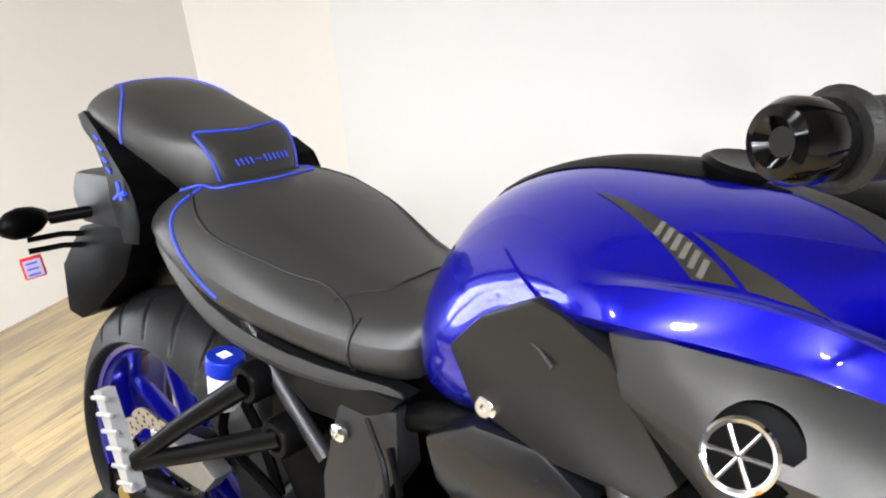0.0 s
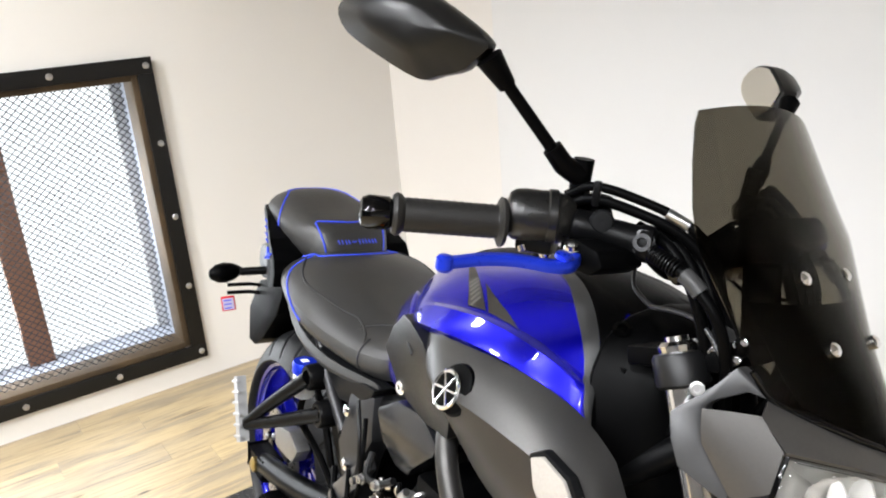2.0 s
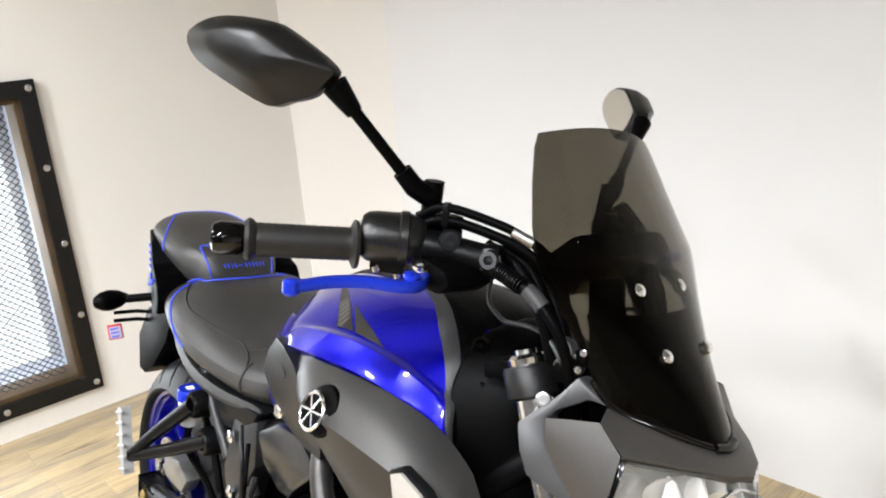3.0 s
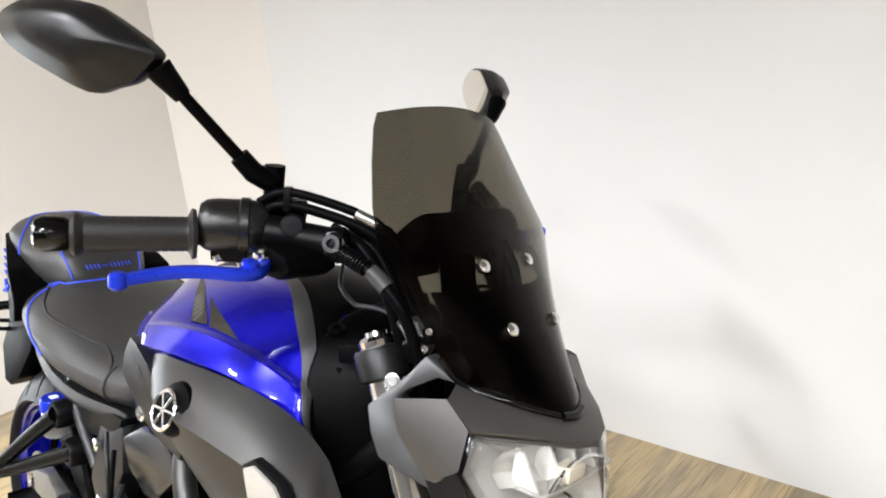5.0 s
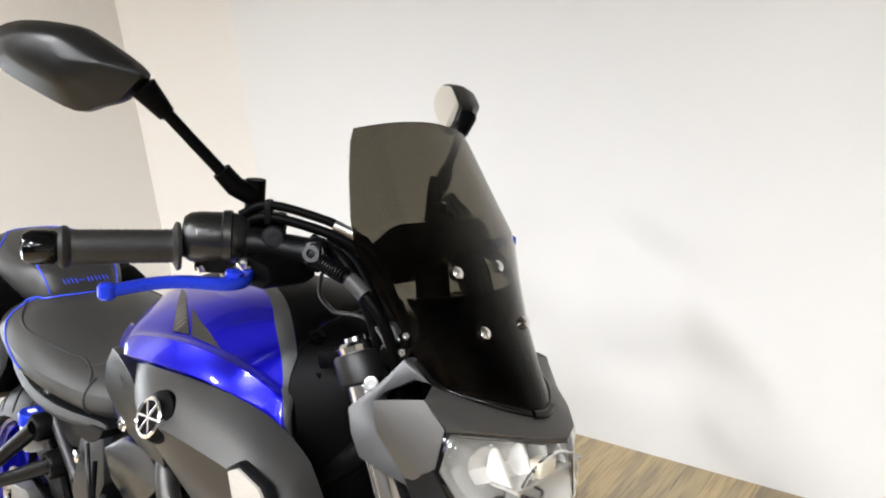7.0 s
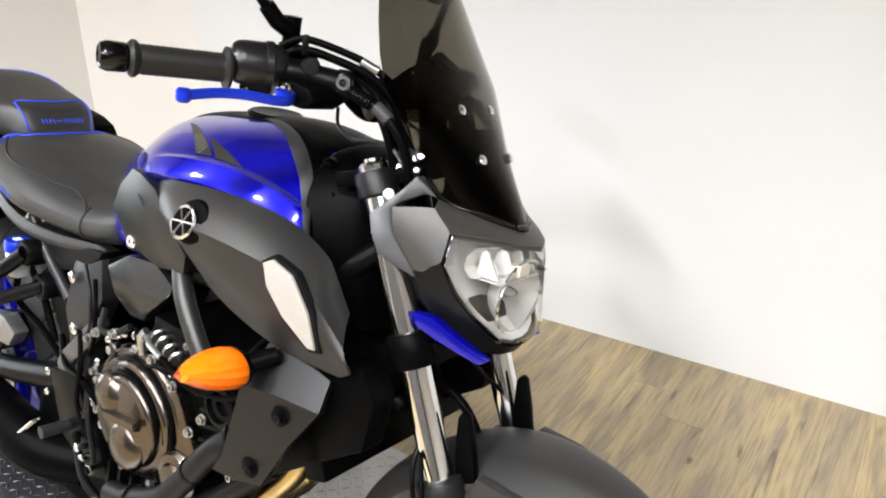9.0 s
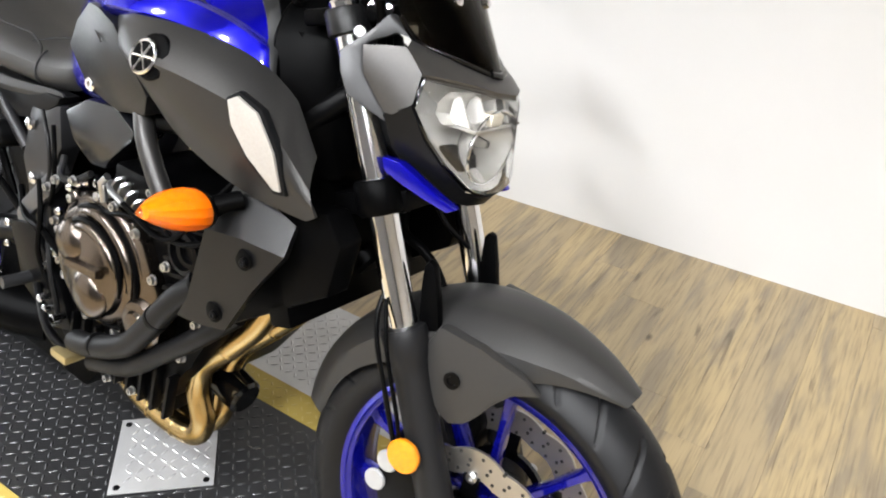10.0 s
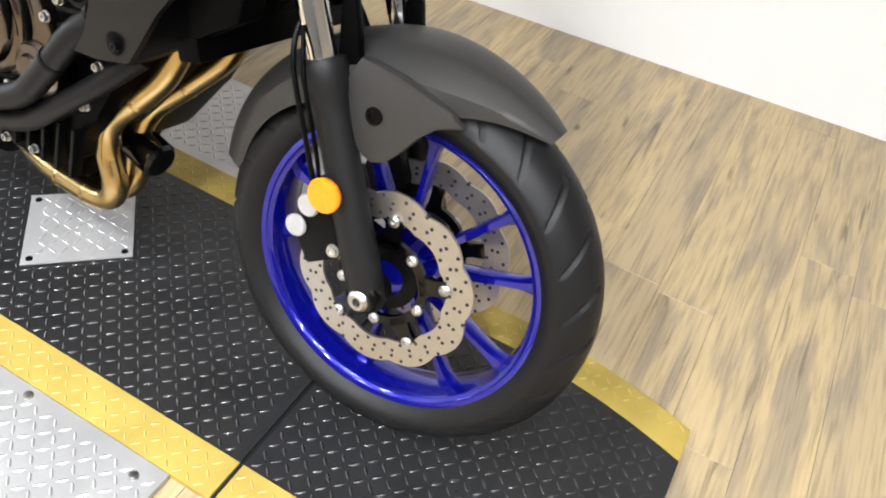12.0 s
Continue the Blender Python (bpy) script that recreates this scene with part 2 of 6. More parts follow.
def floor_material():
    """rustic planks: tan ground, grey-brown worn patches, dark streaks along the grain, small knots"""
    m = mat("wood_plank", (0.40, 0.30, 0.17), 0.40, vary=0.1, scale=3)
    nt = m.node_tree
    b = nt.nodes["Principled BSDF"]
    co = nt.nodes.new("ShaderNodeTexCoord")
    info = nt.nodes.new("ShaderNodeObjectInfo")
    add = nt.nodes.new("ShaderNodeVectorMath")
    add.operation = "MULTIPLY_ADD"
    mul = nt.nodes.new("ShaderNodeCombineXYZ")
    for i in range(3):
        nt.links.new(info.outputs["Random"], mul.inputs[i])
    add.inputs[1].default_value = (37, 61, 17)
    nt.links.new(mul.outputs[0], add.inputs[0])
    nt.links.new(co.outputs["Object"], add.inputs[2])

    def noise(stretch, scale, detail, distortion=0.0):
        mp = nt.nodes.new("ShaderNodeMapping")
        mp.inputs["Scale"].default_value = (*stretch, 1)
        nt.links.new(add.outputs[0], mp.inputs["Vector"])
        n = nt.nodes.new("ShaderNodeTexNoise")
        n.inputs["Scale"].default_value, n.inputs["Detail"].default_value, n.inputs["Distortion"].default_value = scale, detail, distortion
        nt.links.new(mp.outputs[0], n.inputs["Vector"])
        return n.outputs["Fac"]

    def ramp(fac, lo, hi):
        r = nt.nodes.new("ShaderNodeMapRange")
        r.interpolation_type = "SMOOTHSTEP"
        r.inputs["From Min"].default_value, r.inputs["From Max"].default_value = lo, hi
        nt.links.new(fac, r.inputs["Value"])
        return r.outputs["Result"]

    def blend(fac, a, colour, strength=1.0):
        k = nt.nodes.new("ShaderNodeMath")
        k.operation = "MULTIPLY"
        k.inputs[1].default_value = strength
        nt.links.new(fac, k.inputs[0])
        mx = nt.nodes.new("ShaderNodeMix")
        mx.data_type = "RGBA"
        nt.links.new(k.outputs[0], mx.inputs["Factor"])
        if isinstance(a, tuple):
            mx.inputs["A"].default_value = (*a, 1)
        else:
            nt.links.new(a, mx.inputs["A"])
        mx.inputs["B"].default_value = (*colour, 1)
        return mx.outputs["Result"]

    tan = blend(info.outputs["Random"], (0.430, 0.325, 0.175), (0.350, 0.270, 0.160))
    worn = blend(ramp(noise((9, 1.3), 2.4, 8, 0.5), 0.45, 0.66), tan, (0.235, 0.190, 0.132), 0.85)
    grain_f = noise((55, 2.6), 3.0, 6)
    grain = blend(ramp(grain_f, 0.42, 0.72), worn, (0.150, 0.115, 0.075), 0.55)
    streak = blend(ramp(noise((22, 1.5), 2.0, 5, 0.8), 0.60, 0.74), grain, (0.085, 0.064, 0.042), 0.75)
    mp = nt.nodes.new("ShaderNodeMapping")
    mp.inputs["Scale"].default_value = (7.0, 3.6, 1)
    nt.links.new(add.outputs[0], mp.inputs["Vector"])
    vo = nt.nodes.new("ShaderNodeTexVoronoi")
    vo.inputs["Scale"].default_value = 1.0
    nt.links.new(mp.outputs[0], vo.inputs["Vector"])
    knot = nt.nodes.new("ShaderNodeMapRange")
    knot.inputs["From Min"].default_value, knot.inputs["From Max"].default_value = 0.085, 0.04
    nt.links.new(vo.outputs["Distance"], knot.inputs["Value"])
    nt.links.new(blend(knot.outputs["Result"], streak, (0.040, 0.028, 0.018), 0.8), b.inputs["Base Color"])
    bp = nt.nodes.new("ShaderNodeBump")
    bp.inputs["Strength"].default_value, bp.inputs["Distance"].default_value = 0.25, 0.001
    nt.links.new(grain_f, bp.inputs["Height"])
    nt.links.new(bp.outputs["Normal"], b.inputs["Normal"])
    return m


WOOD = floor_material()
JOINT = mat("floor_joint", (0.16, 0.115, 0.065), 0.8)


def setting(name, bm, material, label, category):
    return tagged(make(name, bm, material), label, category, kind="structure")


floor = setting("floor", box((XW - 0.3, YE - 0.1, -0.08), (XE + 0.1, YW + 0.3, ZF - 0.003), 0), JOINT, "light brown rustic wood plank floor", "floor")
setting("ceiling", box((XW - 0.3, YE - 0.1, HC), (XE + 0.1, YW + 0.3, HC + 0.1), 0), CEIL, "unseen plain ceiling, dark grey to cut fill light", "ceiling")


def wall_between(name, a, b, z0, z1, thick=0.12):
    """a wall whose face runs from a to b, the room on the right-hand side of that way"""
    a, b = V((*a, 0)), V((*b, 0))
    d = (b - a).normalized()
    n = V((-d.y, d.x, 0)) * thick
    bm = bmesh.new()
    lo = [bm.verts.new((p.x, p.y, z0)) for p in (a, b, b + n, a + n)]
    hi = [bm.verts.new((p.x, p.y, z1)) for p in (a, b, b + n, a + n)]
    bm.faces.new(lo[::-1])
    bm.faces.new(hi)
    for i in range(4):
        j = (i + 1) % 4
        bm.faces.new((lo[i], lo[j], hi[j], hi[i]))
    return bm


WY0, WY1, WZ0, WZ1 = -1.01, 0.161, 0.131, 1.146
setting("wall_north", wall_between("w", CORNER_B, (XE, 1.70), ZF, HC), WALL, "plain cream-white painted wall", "wall")
setting("wall_corner", wall_between("w", CORNER_A, CORNER_B, ZF, HC), CREAM_SHADED, "cream angled corner wall, shaded tone put into its paint", "wall")
west = merged(wall_between("w", (XW, YE), (XW, WY0), ZF, HC), wall_between("w", (XW, WY1), CORNER_A, ZF, HC),
              wall_between("w", (XW, WY0), (XW, WY1), ZF, WZ0), wall_between("w", (XW, WY0), (XW, WY1), WZ1, HC))
setting("wall_west", west, CREAM, "cream painted wall with a deep caged window", "wall")
setting("wall_south", box((XW - 0.3, YE - 0.12, ZF), (XE + 0.1, YE, HC), 0), FARWALL, "unseen closing wall, dark grey to cut fill light", "wall")
setting("wall_east", box((XE, YE, ZF), (XE + 0.12, 1.75, HC), 0), EASTWALL, "unseen closing wall, pale grey to reflect light", "wall")

# window in the west wall: a deep recess with a wooden lining, panes behind, a steel cage in front
OSB = mat("rough_wood", (0.060, 0.037, 0.016), 0.7, vary=0.9, scale=9, bump=0.4, bscale=120)
REVEAL = mat("window_reveal", (0.36, 0.39, 0.45), 0.6, vary=0.05)
FRAMEM = mat("black_frame_paint", (0.006, 0.0055, 0.005), 0.45, vary=0.2, scale=20, bump=0.15, bscale=200, spec=0.3)
SKYM = glow("window_daylight", (0.93, 0.97, 1.0), 1.6)
window = thing("window_1", "deep window behind a black bolted steel frame with expanded metal mesh", "window", kind="structure")
XG = XW - 0.30
for nm, lo, hi in (("lining", (XG, WY1, WZ0 - 0.03), (XW - 0.13, WY1 + 0.03, WZ1 + 0.03)), ("lining", (XG, WY0 - 0.03, WZ0 - 0.03), (XW - 0.13, WY0, WZ1 + 0.03)),
                   ("window_sill", (XG, WY0, WZ0 - 0.03), (XW - 0.13, WY1, WZ0)), ("lining", (XG, WY0, WZ1), (XW - 0.13, WY1, WZ1 + 0.03))):
    part(nm, box(lo, hi, 0), REVEAL, window)
for nm, lo, hi in (("wood_strip", (XW - 0.12, WY1 - 0.02, WZ0), (XW + 0.004, WY1 + 0.004, WZ1)), ("wood_strip", (XW - 0.12, WY0 - 0.004, WZ0), (XW + 0.004, WY0 + 0.02, WZ1)),
                   ("wood_strip", (XW - 0.12, WY0 + 0.02, WZ0 - 0.004), (XW + 0.004, WY1 - 0.02, WZ0 + 0.02)), ("wood_strip", (XW - 0.12, WY0 + 0.02, WZ1 - 0.02), (XW + 0.004, WY1 - 0.02, WZ1 + 0.004))):
    part(nm, box(lo, hi, 0.002), OSB, window, "rough brown wood lining strip")
part("mullion", box((XG - 0.02, -0.36, WZ0), (XG + 0.05, -0.27, WZ1), 0.004), mat("brown_mullion", (0.22, 0.10, 0.055), 0.5, vary=0.2, scale=20), window, "brown painted window mullion")
part("window_frame", box((XG - 0.01, WY1 - 0.035, WZ0), (XG + 0.02, WY1, WZ1), 0.003), WHITEP, window)
part("pane", box((XG - 0.02, WY0, WZ0), (XG - 0.014, WY1, WZ1), 0), SKYM, window, "bright daylit window pane")
FW = 0.055
for lo, hi in (((WY0 - FW, WZ1), (WY1 + FW, WZ1 + FW)), ((WY0 - FW, WZ0 - FW), (WY1 + FW, WZ0)), ((WY1, WZ0), (WY1 + FW, WZ1)), ((WY0 - FW, WZ0), (WY0, WZ1))):
    part("frame_bar", box((XW + 0.006, lo[0], lo[1]), (XW + 0.018, hi[0], hi[1]), 0.002), FRAMEM, window, "black painted flat steel frame bar")
bolt_mesh = None
for y, z in [(WY1 + FW * 0.6, WZ0 - FW * 0.5 + i * (WZ1 - WZ0 + FW) / 4) for i in range(5)] + [(WY1 - 0.27 - 0.31 * i, zz) for i in range(3) for zz in (WZ1 + FW * 0.5, WZ0 - FW * 0.5)]:
    if bolt_mesh is None:
        o = part("bolt", lathe([(0.011, 0), (0.011, 0.003), (0.008, 0.006), (0.003, 0.007)], (0, 0, 0), (1, 0, 0), 12), STEEL, window, "round steel bolt head")
        bolt_mesh = o.data
    else:
        o = new("bolt", bolt_mesh)
        o.parent = window
        tagged(o, "round steel bolt head")
    o.matrix_basis = pose(XW + 0.018, y, z)


def mesh_grille():
    """expanded metal: strands that zigzag, crossing their neighbours at the knuckles"""
    bm = bmesh.new()
    x0 = XW - 0.045
    sw, sh = 0.027, 0.0122
    ny, nz = int((WY1 - WY0 - 0.04) / sw), int((WZ1 - WZ0 - 0.04) / sh)
    for k in range(nz + 1):
        z = WZ0 + 0.02 + k * sh
        for i in range(ny * 2):
            y = WY0 + 0.02 + i * sw / 2
            up = (i + k) % 2
            za, zb = (z, z + sh * 0.92) if up else (z + sh * 0.92, z)
            p = [(x0, y, za), (x0, y + sw / 2, zb)]
            t = 0.0019
            vs = [bm.verts.new((px + dx, py, pz + dz)) for px, py, pz in p for dx, dz in ((0, -t), (0.003, t))]
            bm.faces.new((vs[0], vs[2], vs[3], vs[1]))
    return bm


part("grille", mesh_grille(), mat("mesh_steel", (0.020, 0.022, 0.027), 0.5), window, "dark grey expanded metal mesh", solid=0.0012, recalc=False)

# ceiling lamps
LAMP = glow("lamp_face", (1.0, 0.96, 0.9), 60.0)
first = None
for x, y in [(-1.3 + 1.3 * i + 0.4 * (j % 2), -1.4 - 1.05 * j) for j in range(3) for i in range(4)]:
    lamp = thing("ceiling_spot", "round recessed ceiling spot light, lit", "ceiling light", "ceiling spots", m=pose(x, y, HC - 0.03))
    part("rim", lathe([(0.075, 0.0), (0.085, 0.005), (0.085, 0.03), (0.06, 0.03), (0.06, 0.004)], (0, 0, 0), (0, 0, 1), 24), WHITEP, lamp)
    part("face", lathe([(0.0, 0.012), (0.06, 0.012)], (0, 0, 0), (0, 0, 1), 24), LAMP, lamp, "glowing lamp face")
    spot("lamp", (x, y, HC - 0.04), (x - 0.8 * (x < 0), y + 0.9, 0), 330, (0.945, 0.966, 1.0), radius=0.10)
area("window_light", (XG + 0.06, (WY0 + WY1) / 2, 0.7), (1, 0, 0.5), 0.9, 25, (0.9, 0.95, 1.0))

# lift deck set in the floor
PLATEB = mat("black_tread_plate", (0.0135, 0.0137, 0.0144), 0.34, metal=0.1, vary=0.6, scale=7, bump=0.1, bscale=300, rvary=0.16, spec=0.5)
PLATEY = mat("yellow_tread_paint", (0.33, 0.242, 0.054), 0.5, vary=0.35, scale=11, bump=0.1, spec=0.3)
PLATES = mat("silver_tread_plate", (0.42, 0.42, 0.42), 0.4, metal=0.6, vary=0.2, scale=12, rvary=0.12)
YN, YF, SW, XF = -0.269, 0.196, 0.074, 1.210


LUGB = mat("worn_tread_lug", (0.017, 0.017, 0.018), 0.30, metal=0.2, vary=0.45, scale=30)
LUGY = mat("worn_yellow_lug", (0.37, 0.275, 0.075), 0.42, metal=0.1, vary=0.4, scale=40)


def lugs(x0, x1, y0, y1, inside, pitch=0.0215, L=0.0195, W=0.0056, H=0.0015, rot=0.0):
    """raised lens-shaped lugs, turned by a quarter from one to the next"""
    bm = bmesh.new()
    verts, faces = [], []
    nx, ny = int((x1 - x0) / pitch), int((y1 - y0) / pitch)
    for i in range(nx + 1):
        for j in range(ny + 1):
            x, y = x0 + (i + 0.5) * pitch, y0 + (j + 0.5) * pitch
            if not inside(x, y):
                continue
            a = radians(45 + 90 * ((i + j) % 2)) + rot
            c, s = math.cos(a), math.sin(a)
            base = len(verts)
            for u, v, h in ((-L / 2, 0, 0), (-L / 5, -W / 2, 0), (L / 5, -W / 2, 0), (L / 2, 0, 0), (L / 5, W / 2, 0), (-L / 5, W / 2, 0), (-L / 4, 0, H), (L / 4, 0, H)):
                verts.append((x + c * u - s * v, y + s * u + c * v, h + 0.0002))
            for f in ((0, 1, 6), (1, 2, 7, 6), (2, 3, 7), (3, 4, 7), (4, 5, 6, 7), (5, 0, 6)):
                faces.append([base + k for k in f])
    me = bpy.data.meshes.new("tread")
    me.from_pydata(verts, [], faces)
    bm.from_mesh(me)
    bpy.data.meshes.remove(me)
    return bm


def slab(outline, z0, z1):
    bm = bmesh.new()
    a = [bm.verts.new((x, y, z0)) for x, y in outline]
    b = [bm.verts.new((x, y, z1)) for x, y in outline]
    bm.faces.new(a[::-1])
    bm.faces.new(b)
    n = len(a)
    for i in range(n):
        bm.faces.new((a[i], a[(i + 1) % n], b[(i + 1) % n], b[i]))
    return bm


def edge_far(x):
    return YF - max(0, x - 0.85) ** 2 * 0.45


deck = thing("lift_deck", "low motorcycle lift deck of black tread plate with yellow edge stripes", "motorcycle lift")
XR, XS = -1.12, 0.600
far = [XF - 0.02 * i for i in range(0, 19)]
part("rear_plate", slab([(XR, YN), (XS - 0.004, YN), (XS - 0.004, YF), (XR, YF)], ZF, 0), PLATEB, deck, "worn black tread plate")
part("front_plate", slab([(XS + 0.004, YN), (XF, YN), *[(x, edge_far(x)) for x in far], (XS + 0.004, YF)], ZF, 0), PLATEB, deck, "worn black tread plate")
part("tread", lugs(XR, XS, YN, YF, lambda x, y: YN + 0.01 < y < YF - 0.01 and x < XS - 0.015), LUGB, deck, "raised tread lugs")
part("tread", lugs(XS + 0.01, XF, YN, YF, lambda x, y: YN + 0.01 < y < edge_far(x) - 0.01 and x < XF - 0.012), LUGB, deck, "raised tread lugs")
# Strip added under the plate gap so that it looks as dark as shade.
part("gap_filler", box((XS - 0.006, YN - SW, ZF - 0.001), (XS + 0.006, YF + SW, -0.005), 0.001), RUBBER, deck, "added dark strip filling the gap between the plates")
for nm, sgn in (("stripe", -1), ("stripe", 1)):
    inner = (lambda x: YN + (x > 0.85) * (x - 0.85) ** 2 * 0.45) if sgn < 0 else edge_far
    for xa, xb in ((XR, XS - 0.004), (XS + 0.004, XF)):
        xs = [xa + (xb - xa) * i / 20 for i in range(21)]
        w = sgn * SW
        g = sgn * 0.0005
        part(nm, slab([(x, inner(x) + g) for x in xs] + [(x, inner(x) + w) for x in xs[::-1]], ZF, 0.0006), PLATEY, deck, "worn yellow painted tread stripe")
        part("tread", lugs(xa, xb, min(inner(xa), inner(xa) + w), max(inner(xa), inner(xa) + w) + 0.02, lambda x, y: 0.008 < (y - inner(x)) * sgn < SW - 0.008 and xa + 0.01 < x < xb - 0.01), LUGY, deck, "raised yellow lugs")
for ya, yb in ((YN - SW - 0.32, YN - SW - 0.001), (YF + SW + 0.001, YF + SW + 0.30)):
    x1 = 0.52
    part("side_plate", slab([(XR, ya), (x1, ya), (x1, yb), (XR, yb)], ZF, -0.001), PLATES, deck, "silver aluminium tread plate wing")
    t = lugs(XR, x1, ya, yb, lambda x, y: ya + 0.012 < y < yb - 0.012 and x < x1 - 0.015)
    t.transform(Matrix.Translation((0, 0, -0.001)))
    part("tread", t, PLATES, deck, "raised silver lugs")
for x, y in ((0.234, -0.36), (0.477, -0.375), (0.0, -0.36), (0.1, 0.56), (0.477, 0.31)):
    part("screw", lathe([(0.009, 0), (0.008, 0.002), (0.004, 0.003)], (x, y, -0.001), (0, 0, 1), 12), STEEL, deck)

loose = thing("steel_plate", "small square silver tread plate with screws lying on the deck", "metal plate", m=pose(0.001, -0.0315, 0.003, 0, 0, 43))
part("plate", box((-0.1, -0.1, 0), (0.1, 0.1, 0.003), 0.001), PLATES, loose)
t = lugs(-0.1, 0.1, -0.1, 0.1, lambda x, y: abs(x) < 0.085 and abs(y) < 0.085)
t.transform(Matrix.Translation((0, 0, 0.003)))
part("tread", t, PLATES, loose)
for x, y in ((-0.085, -0.085), (0.085, -0.085), (0.085, 0.085), (-0.085, 0.085)):
    part("screw", lathe([(0.007, 0), (0.006, 0.002), (0.003, 0.003)], (x, y, 0.003), (0, 0, 1), 10), SATIN, loose)

# ---- motorcycle ----
# bike axes: x forward, y to its left, z up, from the deck midway between the wheels; it leans on its side stand
bike = thing("motorcycle", "blue and matt grey naked motorcycle leaning on its side stand", "motorcycle", m=pose(0, -0.008, 0, 0, 0, -3.8) @ pose(0, 0, 0, -11.0) @ Matrix.Diagonal((1, 1, 1.008, 1)))
RC, FC = V((-0.722, 0, 0.295)), V((0.703, 0, 0.301))


def tyre_mesh(c, R, half, rim, grooves, seg=780, depth=0.0042, cup=1.0):
    """a tyre about y with its tread grooves cut in"""
    prof = []
    m = 46
    for i in range(m + 1):
        s = -1 + 2 * i / m
        a = s * 1.18
        y = half * math.sin(a) / math.sin(1.18)
        prof.append((R - half * 0.75 * cup * (1 - math.cos(a)) / (1 - math.cos(1.18)), y, s))
    side = [(rim + (R - half * 0.75 * cup - rim) * f, half * (1.0 - 0.28 * (1 - f) ** 1.6 + 0.02 * math.sin(f * 3.1)), None) for f in (0.0, 0.12, 0.3, 0.5, 0.7, 0.88)]
    prof = [(r, -y, None) for r, y, _ in side] + prof + [(r, y, None) for r, y, _ in side[::-1]]
    bm = bmesh.new()
    rows = []
    for i in range(seg):
        th = 2 * math.pi * i / seg
        row = []
        for r, y, s in prof:
            rr = r
            if s is not None and 0.14 < abs(s) < 0.95:
                ph = (th * grooves / (2 * math.pi) + 0.5 * (s > 0) + 0.75 * abs(s) ** 1.3) % 1.0
                w = 0.055 + 0.03 * (1 - abs(s))
                rr -= depth * max(0, 1 - (abs(ph - 0.5) / w) ** 4) * min(1, (0.95 - abs(s)) * 12, (abs(s) - 0.14) * 12)
            row.append(bm.verts.new((c.x + rr * math.cos(th), y, c.z + rr * math.sin(th))))
        rows.append(row)
    for i in range(seg):
        a, b = rows[i], rows[(i + 1) % seg]
        for j in range(len(prof) - 1):
            bm.faces.new((a[j], a[j + 1], b[j + 1], b[j]))
    return bm


def rim_mesh(c, r, half):
    q = [(r + 0.004, half), (r + 0.009, half + 0.003), (r + 0.010, half - 0.004), (r + 0.004, half - 0.010), (r - 0.006, half * 0.5), (r - 0.008, 0.0)]
    inner = [(r - 0.019, 0.0), (r - 0.018, half * 0.45), (r - 0.014, half * 0.62), (r - 0.0135, half * 0.80), (r - 0.008, half * 0.86), (r - 0.006, half - 0.003)]
    p = [(a, -b) for a, b in q] + q[-2::-1] + inner[::-1] + [(a, -b) for a, b in inner[1:]]
    return lathe(p, c, (0, 1, 0), 96, closed_profile=True)


def spoke_mesh(c, ang, r0, r1, off):
    rings = []
    for f in (0, 0.12, 0.3, 0.6, 0.85, 1.0):
        r = r0 + (r1 - r0) * f
        w = 0.011 - 0.004 * math.sin(f * math.pi) + 0.006 * max(0, f - 0.85) / 0.15
        d = 0.020 - 0.007 * f
        a = ang + off * f
        u, t = V((math.cos(a), 0, math.sin(a))), V((-math.sin(a), 0, math.cos(a)))
        rings.append([c + u * r + t * x + V((0, y, 0)) for x, y in ((-w, -d * 0.5), (-w * 0.55, -d), (w * 0.55, -d), (w, -d * 0.5), (w, d * 0.5), (w * 0.55, d), (-w * 0.55, d), (-w, d * 0.5))])
    return loft(rings)


def wave_disc(c, y, r_in, r_out, waves, th=0.0045, n=240, amp=0.0055):
    bm = bmesh.new()
    rows = []
    for i in range(n):
        a = 2 * math.pi * i / n
        w = abs(math.sin(a * waves / 2))
        ro, ri = r_out - amp * (1 - w) * 1.6, r_in + amp * 0.8 * w
        rows.append([bm.verts.new((c.x + r * math.cos(a), yy, c.z + r * math.sin(a))) for r, yy in ((ri, y - th / 2), (ro, y - th / 2), (ro, y + th / 2), (ri, y + th / 2))])
    for i in range(n):
        a, b = rows[i], rows[(i + 1) % n]
        for j in range(4):
            bm.faces.new((a[j], a[(j + 1) % 4], b[(j + 1) % 4], b[j]))
    return bm


def disc_hole_pegs(c, y, r_in, r_out, th=0.0056, groups=24):
    bm = bmesh.new()
    for g in range(groups):
        for k, rr in enumerate((0.14, 0.38, 0.62, 0.86)):
            a = 2 * math.pi * (g + 0.19 * k + 0.25 * (k % 2)) / groups
            r = r_in + (r_out - r_in) * rr
            lathe([(0.0029, 0), (0.0029, th)], (c.x + r * math.cos(a), y - th / 2, c.z + r * math.sin(a)), (0, 1, 0), 8, bm)
    return bm


# Solid pegs whose dark colour imitates the shaded depth of drilled holes.
DARKHOLE = mat("drill_hole_dark", (0.012, 0.011, 0.01), 0.8)


